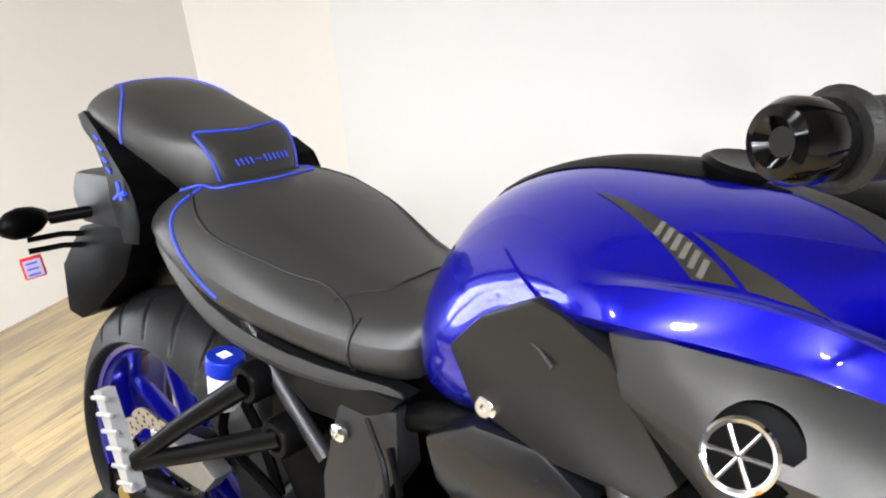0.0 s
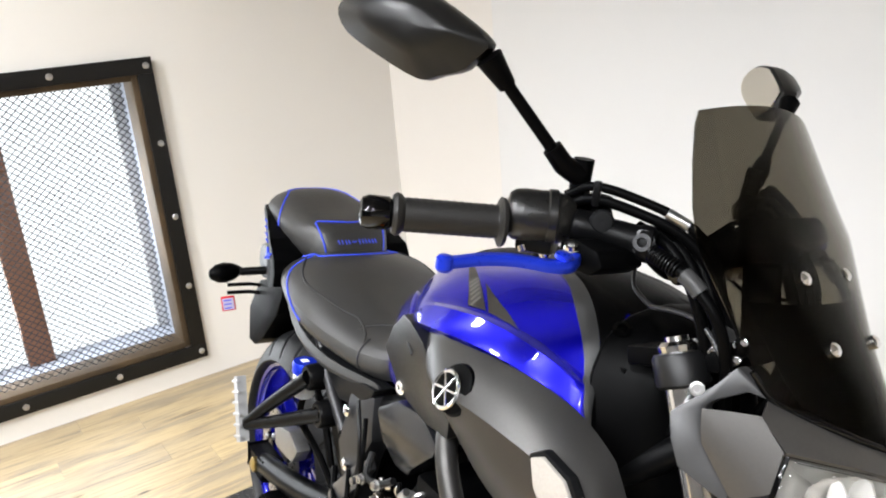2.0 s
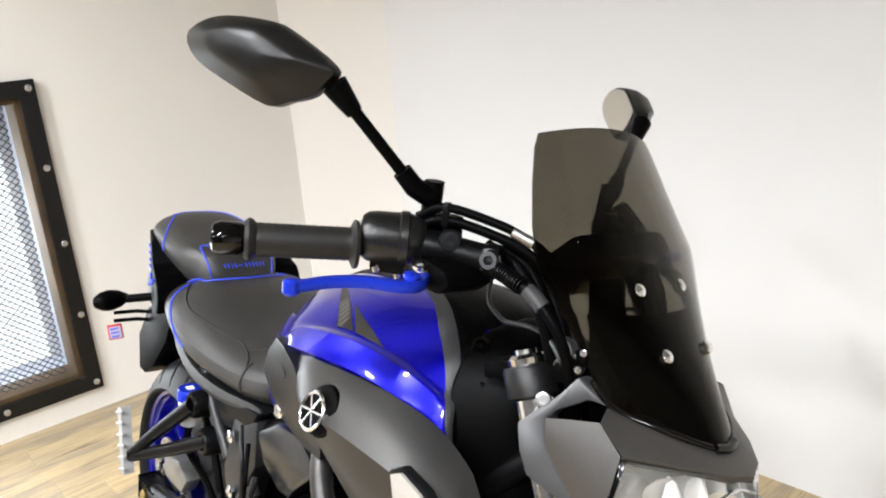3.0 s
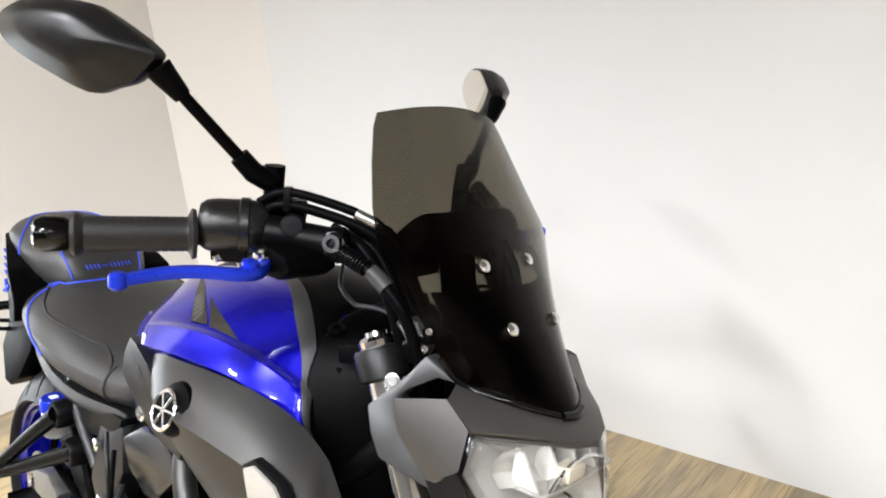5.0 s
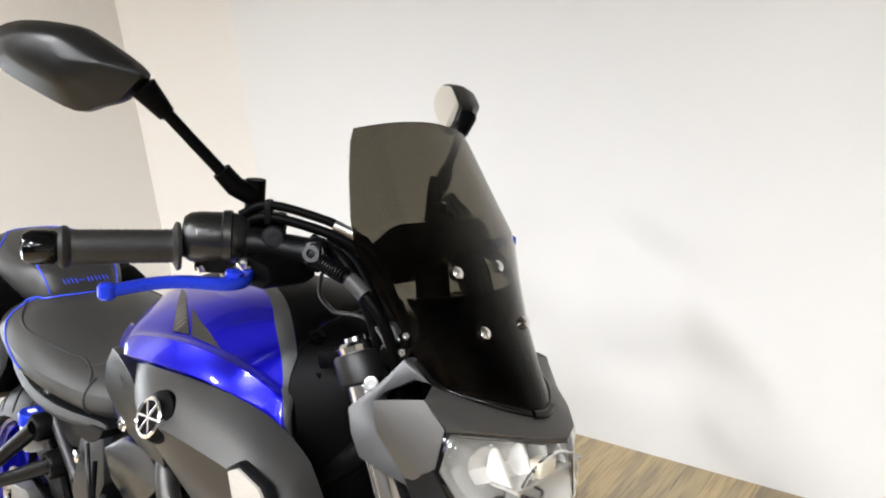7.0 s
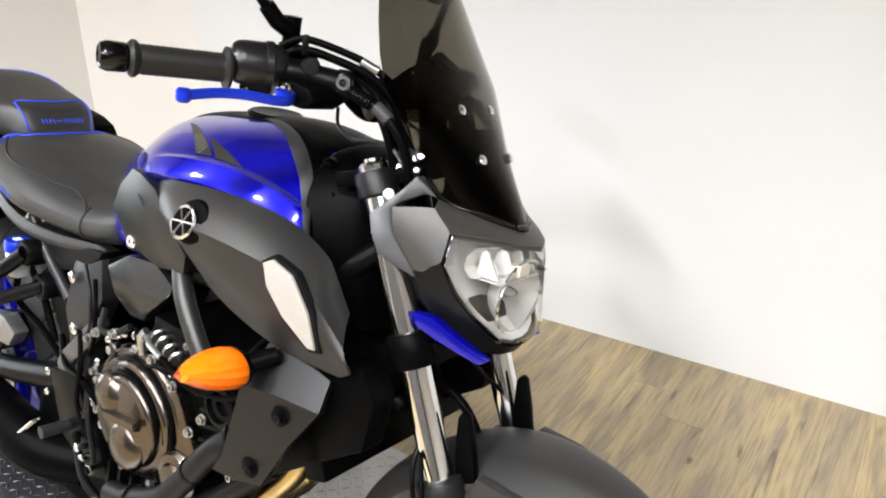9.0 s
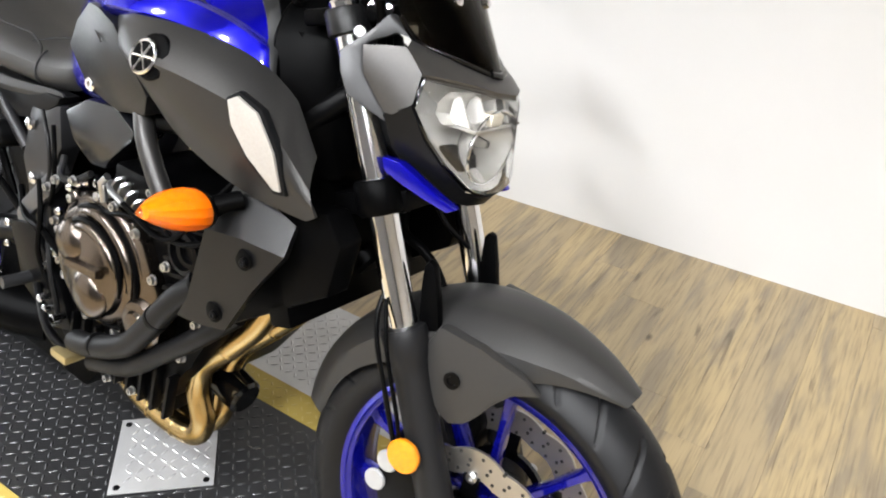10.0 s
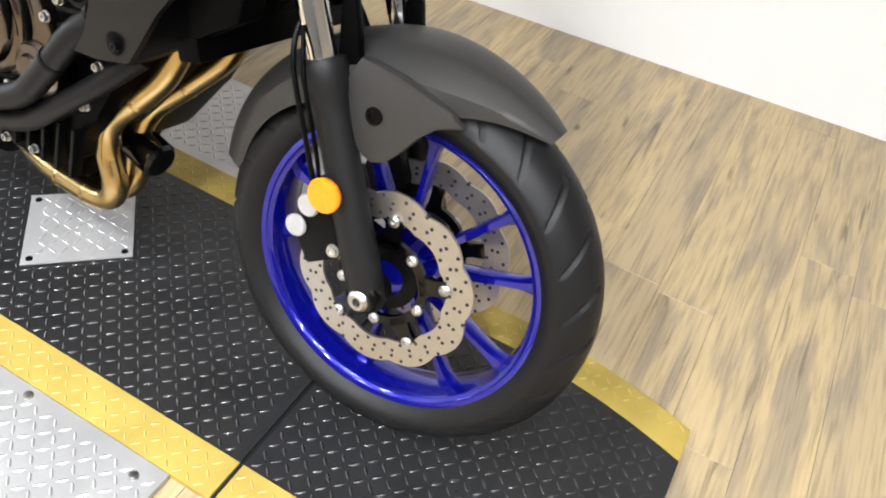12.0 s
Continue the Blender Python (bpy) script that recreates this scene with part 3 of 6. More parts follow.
def brake_disc(parent, c, y, r_in, r_out, steer, waves=10):
    d = part("brake_disc", wave_disc(c, y, r_in, r_out, waves), DISC, parent, "wave-edged drilled steel brake disc", steer=steer)
    part("dark_pegs", disc_hole_pegs(c, y, r_in + 0.004, r_out - 0.004), DARKHOLE, d, steer=steer)
    bm = bmesh.new()
    for k in range(5):
        a = 2 * math.pi * k / 5 + 0.35
        u, t = V((math.cos(a), 0, math.sin(a))), V((-math.sin(a), 0, math.cos(a)))
        rings = [[c + u * (r_in * f) + t * w * sx + V((0, y + 0.004 * sy, 0)) for sx, sy in ((-1, -1), (1, -1), (1, 1), (-1, 1))] for f, w in ((0.62, 0.016), (0.85, 0.012), (1.06, 0.013))]
        loft(rings, bm=bm)
    lathe([(r_in * 0.6, -0.004), (r_in * 0.74, -0.004), (r_in * 0.74, 0.004), (r_in * 0.6, 0.004)], c + V((0, y, 0)), (0, 1, 0), 48, bm, True)
    part("carrier", bm, GLOSS, d, "black disc carrier", steer=steer)
    for k in range(10):
        a = 2 * math.pi * k / 10 + 0.35
        r = r_in * (0.68 if k % 2 else 1.03)
        part("rivet", lathe([(0.0085, 0), (0.0085, 0.004), (0.006, 0.006), (0.0035, 0.006), (0.003, 0.002)], (c.x + r * math.cos(a), y + math.copysign(0.003, y), c.z + r * math.sin(a)), (0, math.copysign(1, y), 0), 16), STEEL, d, "silver rivet", steer=steer)


def road_wheel(name, c, R, half, rim, rim_half, grooves, steer, label):
    w = thing(name, label, "")
    w.parent = bike
    part("tyre", tyre_mesh(c, R, half, rim, grooves), RUBBER, w, "black grooved road tyre", steer=steer, sharp=25)
    part("rim", rim_mesh(c, rim, rim_half), BLUERIM, w, "glossy blue cast rim", steer=steer)
    for k in range(10):
        part("spoke", spoke_mesh(c, 2 * math.pi * (k // 2) / 5 + (0.26 if k % 2 else -0.26) + 0.567, 0.045, rim - 0.014, 0.0), BLUERIM, w, steer=steer)
    hub = lathe([(0.02, -0.055), (0.036, -0.055), (0.040, -0.045), (0.034, -0.02), (0.050, 0.0), (0.034, 0.02), (0.040, 0.045), (0.036, 0.055), (0.02, 0.055)], c, (0, 1, 0), 40)
    part("hub", hub, BLUERIM, w, steer=steer)
    return w


front = road_wheel("front_wheel", FC, 0.306, 0.061, 0.232, 0.046, 24, True, "front wheel with blue rim and twin brake discs")
brake_disc(front, FC, -0.068, 0.098, 0.144, True)
brake_disc(front, FC, 0.068, 0.098, 0.144, True)
part("sensor_ring", lathe([(0.028, -0.055), (0.05, -0.056), (0.05, -0.060), (0.028, -0.061)], FC, (0, 1, 0), 60, None, True), SATIN, front, "slotted black sensor ring", steer=True)
rear = road_wheel("rear_wheel", RC, 0.305, 0.090, 0.226, 0.072, 22, False, "rear wheel with blue rim and wide tyre")
brake_disc(rear, RC, -0.085, 0.082, 0.122, False, 8)

# front fork and clamps
UP = V((-0.297, 0, 0.663)).normalized()


def on_fork(z, side, fwd=0.0):
    f = (z - 0.297) / 0.663
    return V((0.70 - 0.297 * f + fwd, side * 0.108, z))


for side in (-1, 1):
    tubes = part("fork_leg", lathe([(0.018, 0.0), (0.026, 0.01), (0.027, 0.06), (0.0255, 0.20), (0.0255, 0.285), (0.0275, 0.305), (0.032, 0.318), (0.0325, 0.345), (0.0305, 0.352), (0.022, 0.354)], on_fork(0.275, side), UP, 32), FORKL, bike, "satin black fork lower", steer=True)
    part("stanchion", rod(on_fork(0.58, side), on_fork(0.965, side), 0.0205, 28), CHROME, tubes, "polished chrome fork tube", steer=True)
    part("lower_clamp", merged(lathe([(0.029, 0), (0.032, 0.004), (0.032, 0.042), (0.029, 0.046)], on_fork(0.735, side), UP, 28)), BLACK, tubes, "black lower yoke clamp", steer=True)
    part("upper_clamp", lathe([(0.024, 0), (0.0275, 0.003), (0.0275, 0.03), (0.025, 0.034)], on_fork(0.94, side), UP, 28), SHROUD, tubes, "dark grey upper yoke clamp", steer=True)
    part("fork_cap", lathe([(0.020, 0), (0.021, 0.008), (0.017, 0.012), (0.012, 0.012), (0.012, 0.017), (0.0, 0.017)], on_fork(0.965, side) + UP * 0.006, UP, 20), CHROME, tubes, "silver fork cap", steer=True)
    ax = on_fork(0.297, side)
    part("axle_boss", rod(ax + V((0, -side * 0.03, 0)), ax + V((0, side * 0.020, 0)), 0.026, 24), SATIN, tubes, steer=True)
    part("axle_nut", lathe([(0.016, 0), (0.016, 0.006), (0.012, 0.010), (0.007, 0.010), (0.006, 0.004)], ax + V((0, side * 0.02, 0)), (0, side, 0), 20), STEEL, tubes, "steel axle nut", steer=True)
    cb = on_fork(0.951, side, 0.02)
    part("clamp_bolt", hexbolt(cb + V((0.012, side * 0.02, 0)), (0.6, side * 0.8, 0.2), 0.006, 0.006), STEEL, tubes, steer=True)
yoke = prism([(0.33, 0.955), (0.44, 0.985), (0.445, 0.965), (0.335, 0.935)], -0.105, 0.105, 0.004)
part("upper_yoke", yoke, BLACK, bike, "black cast upper yoke", steer=True)
part("lower_yoke", prism([(0.42, 0.735), (0.53, 0.775), (0.535, 0.745), (0.425, 0.705)], -0.105, 0.105, 0.004), BLACK, bike, "black cast lower yoke", steer=True)
part("steering_stem", rod((0.455, 0, 0.72), (0.36, 0, 0.96), 0.03, 24), BLACK, bike, steer=True)
part("head_tube", rod((0.44, 0, 0.745), (0.372, 0, 0.93), 0.042, 24), SATIN, bike)

# brake calipers behind the fork legs
for side in (-1, 1):
    out = [(0.585, 0.43), (0.625, 0.455), (0.655, 0.40), (0.645, 0.33), (0.60, 0.30), (0.57, 0.35)]
    cal = part("brake_caliper", prism(out, side * 0.045, side * 0.118, 0.008), SATIN, bike, "black brake caliper", steer=True)
    if side < 0:
        for x, z in ((0.590, 0.396), (0.576, 0.357)):
            part("piston_cap", lathe([(0.016, 0), (0.017, 0.004), (0.015, 0.007), (0.004, 0.007)], (x, -0.117, z), (0, -1, 0), 24), CAPS, cal, "round silver piston cap", steer=True)
        part("caliper_bolt", hexbolt((0.632, -0.119, 0.46), (0, -1, 0), 0.010, 0.008), STEEL, cal, steer=True)
        part("caliper_bolt", hexbolt((0.640, -0.119, 0.345), (0, -1, 0), 0.008, 0.006), STEEL, cal, steer=True)
    part("reflector", lathe([(0.024, 0), (0.025, 0.006), (0.023, 0.009), (0.010, 0.0100), (0.0, 0.0105)], (0.625, side * 0.142, 0.438), (0, side, 0), 32), AMBERD, cal, "round amber reflector", steer=True)
    part("reflector_stay", rod((0.625, side * 0.10, 0.43), (0.625, side * 0.143, 0.438), 0.012, 12), BLACK, cal, steer=True)
    part("brake_hose", tube([(0.605, side * 0.125, 0.41), (0.580, side * 0.140, 0.50), (0.545, side * 0.138, 0.585), (0.535, side * 0.120, 0.635), (0.545, side * 0.085, 0.655), (0.500, side * 0.06, 0.70), (0.44, side * 0.06, 0.80), (0.40, side * 0.10, 0.97)], 0.0038, 8, 8), SATIN, bike, "black rubber brake hose", steer=True)
    part("sensor_cable", tube([(0.610, side * 0.13, 0.43), (0.606, side * 0.155, 0.50), (0.572, side * 0.150, 0.575), (0.545, side * 0.130, 0.635)], 0.003, 8, 8), BLACK, bike, steer=True)


# front mudguard, wrapped round the tyre
def fender():
    """a flat crown strip, sloping shoulders and steep sides, folded along sharp lines"""
    rings = []
    n = 30
    for i in range(n + 1):
        f = i / n
        a = radians(60 + (172 - 60) * f)
        R = 0.330 + 0.010 * math.sin(f * math.pi)
        w = 0.024 + 0.078 * min(1, f / 0.36) ** 0.8 if f < 0.42 else 0.102 - 0.068 * ((f - 0.42) / 0.58) ** 1.2
        drop = 0.006 + 0.030 * min(1, f / 0.25) if f < 0.6 else 0.036 - 0.026 * (f - 0.6) / 0.4
        side = []
        for q, yy, dr in ((0.0, 0.0, -0.006), (0.2, 0.26, -0.005), (0.42, 0.52, -0.001), (0.62, 0.78, 0.014), (0.8, 1.0, 0.030), (0.9, 1.02, 0.030 + drop * 0.5), (1.0, 1.03, 0.030 + drop)):
            k = min(1, 0.35 + f * 3)
            side.append((R - dr * k, w * yy))
        full = [(r, -y) for r, y in side[:0:-1]] + side
        rings.append([V((FC.x + r * math.cos(a), y, FC.z + r * math.sin(a))) for r, y in full])
    return crease_rows(loft(rings, closed=False, caps=False), 13, {2: 0.8, 4: 0.9, 8: 0.9, 10: 0.8})


fend = part("front_mudguard", fender(), FENDER, bike, "matt dark grey front mudguard", steer=True, solid=0.003, sub=1, recalc=False)
for side in (-1, 1):
    skirt = [(0.604, 0.585), (0.618, 0.618), (0.680, 0.612), (0.745, 0.594), (0.770, 0.578), (0.736, 0.566), (0.716, 0.546), (0.698, 0.518), (0.680, 0.496), (0.660, 0.488), (0.640, 0.496), (0.622, 0.520)]
    part("side_skirt", prism(skirt, side * 0.086, lambda x, z: side * (0.107 - max(0, x - 0.70) * 0.14), 0.005), FENDER, fend, "matt grey mudguard side", steer=True)
    part("screw", lathe([(0.012, 0), (0.012, 0.002), (0.007, 0.002), (0.006, -0.001)], (0.652, side * 0.107, 0.552), (0, side, 0), 20), SATIN, fend, steer=True)
    fin = [(0.580, 0.59), (0.572, 0.65), (0.570, 0.682), (0.576, 0.692), (0.586, 0.688), (0.600, 0.645), (0.612, 0.60), (0.606, 0.58)]
    part("fork_guard", prism(fin, side * 0.078, side * 0.094, 0.006), BLACK, fend, "black fork guard fin", steer=True)

# headlight and its cowl
def lens_ring(k, inset=0.0):
    """outline of the lamp face, pushed back by k and drawn in"""
    pts = [(0.0, 0.905, 0.599), (0.050, 0.911, 0.574), (0.102, 0.916, 0.526), (0.1205, 0.882, 0.529), (0.109, 0.848, 0.549), (0.088, 0.819, 0.568), (0.052, 0.786, 0.593), (0.027, 0.779, 0.601), (0.0, 0.778, 0.604)]
    full = [V((x, -y, z)) for y, z, x in pts] + [V((x, y, z)) for y, z, x in pts[-2:0:-1]]
    c = V((0.575, 0, 0.850))
    return [c + (p - c) * (1 - inset) + V((-k, 0, 0)) for p in full]


head = thing("headlight", "headlight with faceted clear lens in grey cowl", "")
head.parent = bike
mid = V((0.600, 0, 0.846))
front_ring = [p.lerp(mid, 0.40) + V((0.013, 0, 0)) for p in lens_ring(0)]
lens = loft([lens_ring(0.0), [p + V((0.007, 0, 0)) for p in lens_ring(0, 0.03)], [p.lerp(mid, 0.16) + V((0.012, 0, 0)) for p in lens_ring(0)], front_ring], caps=False)
vtx = lens.verts.new(mid + V((0.017, 0, 0)))
lens.verts.ensure_lookup_table()
n = len(front_ring)
for i in range(n):
    lens.faces.new((lens.verts[3 * n + i], lens.verts[3 * n + (i + 1) % n], vtx))
part("lens", lens, CLEAR, head, "clear faceted lamp lens", steer=True, solid=0.002).visible_shadow = False
part("lamp_back", loft([lens_ring(0.006, 0.02), lens_ring(0.05, 0.12), lens_ring(0.09, 0.5)], caps=False), GREYM, head, "grey lamp shell", steer=True)
REFLECTOR = mat("lamp_reflector", (0.36, 0.345, 0.32), 0.22, metal=0.45, vary=0.06, scale=60)
PEARL = mat("lamp_side_lens", (0.42, 0.405, 0.38), 0.24, metal=0.2, vary=0.05, scale=60)
part("reflector_shell", loft([lens_ring(0.004, 0.04), lens_ring(0.018, 0.12), lens_ring(0.032, 0.30), lens_ring(0.036, 0.46), lens_ring(0.040, 0.66), lens_ring(0.042, 0.90)], caps=False), PEARL, head, "bright stepped reflector shell", steer=True, sharp=20)
bowl = bmesh.new()
rings = [[V((0.540 + 0.046 * r * r, 0.066 * r * math.cos(a), 0.834 + 0.050 * r * math.sin(a))) for a in np.linspace(0, 2 * math.pi, 33)[:-1]] for r in (0.12, 0.35, 0.55, 0.72, 0.86, 0.95, 1.0)]
part("reflector_bowl", loft(rings, caps=False, bm=bowl), REFLECTOR, head, "mirrored lamp bowl", steer=True)
part("bowl_rim", tube([*rings[-1], rings[-1][0]], 0.0022, 8), CHROME, head, "chromed bowl rim", steer=True)
part("shelf", box((0.545, -0.066, 0.860), (0.589, 0.066, 0.864), 0.001), REFLECTOR, head, "mirrored shelf", steer=True)
for k in range(5):
    y = -0.064 + 0.032 * k
    part("reflector_step", prism([(0.548, 0.865), (0.588 - 1.5 * y * y, 0.865), (0.574 - 3.5 * y * y, 0.898), (0.550, 0.902)], y - 0.002, y + 0.002, 0.0008), PEARL, head, steer=True)
part("upper_reflector", loft([[V((0.556 + dx - 2.5 * y * y, y, z)) for y in np.linspace(-0.085, 0.085, 11)] for dx, z in ((0.012, 0.864), (0.0, 0.876), (0.002, 0.890), (0.014, 0.905))], closed=False, caps=False), REFLECTOR, head, "upper mirrored reflector", steer=True)
part("bulb_shield", box((0.573, -0.030, 0.866), (0.592, 0.002, 0.882), 0.003), mat("bulb_shield_paint", (0.5, 0.45, 0.36), 0.35, metal=0.4), head, "bulb shield", steer=True)
part("bulb", lathe([(0.007, 0), (0.008, 0.02), (0.005, 0.034), (0.0, 0.037)], (0.545, 0.0, 0.836), (1, 0, 0), 16), CLEAR, head, "glass bulb", steer=True)
part("bezel", loft([[p + V((0.003, 0, 0)) for p in lens_ring(0, -0.018)], lens_ring(0.0, -0.035), lens_ring(0.045, -0.035), lens_ring(0.045, -0.02), lens_ring(0.0, -0.0)], caps=False), GLOSS, head, "black lamp bezel", steer=True)
brow = [[(0.489, 0.088, 0.954), (0.513, 0.060, 0.947), (0.538, 0.030, 0.937), (0.548, 0.0, 0.934)],
        [(0.502, 0.117, 0.947), (0.540, 0.064, 0.936), (0.566, 0.031, 0.926), (0.577, 0.0, 0.922)],
        [(0.525, 0.107, 0.921), (0.568, 0.062, 0.917), (0.594, 0.030, 0.911), (0.605, 0.0, 0.909)],
        [(0.523, 0.106, 0.914), (0.564, 0.061, 0.909), (0.590, 0.029, 0.903), (0.601, 0.0, 0.901)]]
part("cowl_top", loft([[V((x, -y, z)) for x, y, z in r] + [V((x, y, z)) for x, y, z in r[-2::-1]] for r in brow], closed=False, caps=False), COWL, head, "matt grey headlight brow", steer=True, solid=0.004)
chin_in = [(0.527, 0.126, 0.884), (0.547, 0.115, 0.846), (0.566, 0.092, 0.815), (0.589, 0.056, 0.780), (0.599, 0.028, 0.773), (0.603, 0.0, 0.772)]
chin_out = [(0.494, 0.130, 0.866), (0.500, 0.112, 0.826), (0.518, 0.090, 0.794), (0.560, 0.058, 0.762), (0.584, 0.030, 0.757), (0.592, 0.0, 0.757)]
chin_low = [(0.470, 0.110, 0.860), (0.474, 0.092, 0.822), (0.490, 0.070, 0.795), (0.530, 0.045, 0.764), (0.560, 0.022, 0.758), (0.570, 0.0, 0.758)]
part("chin", loft([[V((x, -y, z)) for x, y, z in r] + [V((x, y, z)) for x, y, z in r[-2::-1]] for r in (chin_in, chin_out, chin_low)], closed=False, caps=False), GREYD, head, "black plastic lamp chin", steer=True, solid=0.003)
for side in (-1, 1):
    g = side
    cheek = [[(0.457, 0.143, 0.941), (0.482, 0.132, 0.946), (0.502, 0.118, 0.948)],
             [(0.460, 0.144, 0.925), (0.494, 0.134, 0.918), (0.524, 0.109, 0.921)],
             [(0.462, 0.140, 0.908), (0.490, 0.134, 0.890), (0.527, 0.124, 0.886)],
             [(0.480, 0.134, 0.884), (0.494, 0.131, 0.868), (0.505, 0.129, 0.868)]]
    part("cowl_side", loft([[V((x, g * y, z)) for x, y, z in row] for row in cheek], closed=False, caps=False), COWL, head, "matt grey cowl side", steer=True, solid=0.004)
    stay = [(0.462, 0.979), (0.451, 0.958), (0.428, 0.928), (0.436, 0.903), (0.448, 0.88), (0.473, 0.865), (0.506, 0.849), (0.494, 0.865), (0.476, 0.886), (0.459, 0.907), (0.45, 0.937), (0.455, 0.945), (0.465, 0.951), (0.475, 0.958), (0.493, 0.954), (0.477, 0.967)]
    part("cowl_stay", prism(stay, lambda x, z: g * (0.794 - 0.787 * x - 0.348 * z), lambda x, z: g * (0.810 - 0.787 * x - 0.348 * z), 0.003), STAYG, head, "grey cowl bracket", steer=True)
    fin = [(0.5, 0.814), (0.522, 0.811), (0.545, 0.795), (0.568, 0.779), (0.593, 0.764), (0.583, 0.758), (0.557, 0.769), (0.53, 0.782), (0.506, 0.796)]
    part("fin", prism(fin, lambda x, z: g * (0.129 - (x - 0.503) * 0.51), lambda x, z: g * (0.112 - (x - 0.503) * 0.51), 0.003), BLUE, head, "blue fin beneath the lamp", steer=True)
part("lower_cowl", prism([(0.47, 0.83), (0.49, 0.80), (0.55, 0.775), (0.575, 0.785), (0.54, 0.83)], -0.06, 0.06, 0.006), BLACK, head, "black lower cowl", steer=True)

# smoked screen: leans back, strongly bowed at its foot and flatter above
screen_rows = []
for z, w, xc, xe in ((0.927, 0.018, 0.573, 0.570), (0.938, 0.050, 0.566, 0.546), (0.952, 0.084, 0.557, 0.497), (0.978, 0.100, 0.539, 0.477), (1.006, 0.112, 0.518, 0.464), (1.040, 0.126, 0.495, 0.447), (1.072, 0.139, 0.472, 0.430),
                     (1.090, 0.142, 0.460, 0.420), (1.120, 0.134, 0.440, 0.403), (1.160, 0.120, 0.413, 0.384), (1.195, 0.106, 0.389, 0.369), (1.208, 0.098, 0.380, 0.364)):
    f = (z - 0.927) / 0.281
    screen_rows.append([V((xc - (xc - xe) * t * t, w * t, z + 0.012 * f ** 6 * (1 - t * t))) for t in np.linspace(-1, 1, 21)])
scr = part("windscreen", loft(screen_rows, closed=False, caps=False), SMOKE, bike, "tall smoked fly screen", steer=True, solid=0.003)
scr.visible_shadow = False
for g in (0, -1):
    part("screen_trim", tube([r[g] + V((-0.002, 0, 0)) for r in screen_rows[:4]], 0.0036, 10, 6), GLOSS, scr, "thick black trim along the screen foot", steer=True)
part("screen_trim", tube([screen_rows[0][0], screen_rows[0][10] + V((0.001, 0, -0.002)), screen_rows[0][-1]], 0.0055, 10, 4), GLOSS, scr, "thick black trim along the screen foot", steer=True)
foot = []
for r in screen_rows[:6]:
    foot.append([p + V((-0.008, 0, 0)) for p in r[2:-2]])
part("screen_backing", loft(foot, closed=False, caps=False), BLACK, bike, "black panel behind the screen foot", steer=True, solid=0.003)
for side in (-1, 1):
    for x, z in ((0.471, 1.063), (0.513, 1.006)):
        part("screen_bolt", lathe([(0.007, -0.006), (0.007, 0.002), (0.005, 0.004), (0.0, 0.005)], (x + 0.002, side * 0.039, z), (0.80, side * 0.15, 0.56), 18), CHROME, scr, "round silver screen bolt", steer=True)
for side in (-1, 1):
    part("screen_stay", prism([(0.425, 1.008), (0.439, 1.006), (0.455, 0.982), (0.451, 0.973), (0.426, 0.968), (0.413, 0.983)], side * 0.084, side * 0.098, 0.003), STAYG, bike, "grey screen bracket", steer=True)
    part("screen_clip", tube([(0.447, side * 0.094, 0.990), (0.461, side * 0.102, 0.994), (0.462, side * 0.106, 1.004)], 0.007, 10, 4), BLACK, bike, "black screen clip", steer=True)
    for at in ((0.431, 0.099, 0.981), (0.466, 0.109, 1.004), (0.457, 0.107, 0.999), (0.463, 0.110, 0.986)):
        rs = 0.0052 if at[0] < 0.44 else 0.0028
        part("stay_bolt", hexbolt((at[0], side * at[1], at[2]), (0.4, side, 0.2), rs, 0.004), CHROME, bike, "silver bracket bolt", steer=True)

# instrument panel
part("instrument_panel", merged(box((-0.052, -0.082, -0.016), (0.052, 0.082, 0.016), 0.012, m=pose(0.385, 0, 1.068, 0, -40, 0))), GLOSS, bike, "black digital instrument panel", steer=True)
part("panel_stay", rod((0.42, 0, 0.97), (0.405, 0, 1.06), 0.02, 12), BLACK, bike, steer=True)

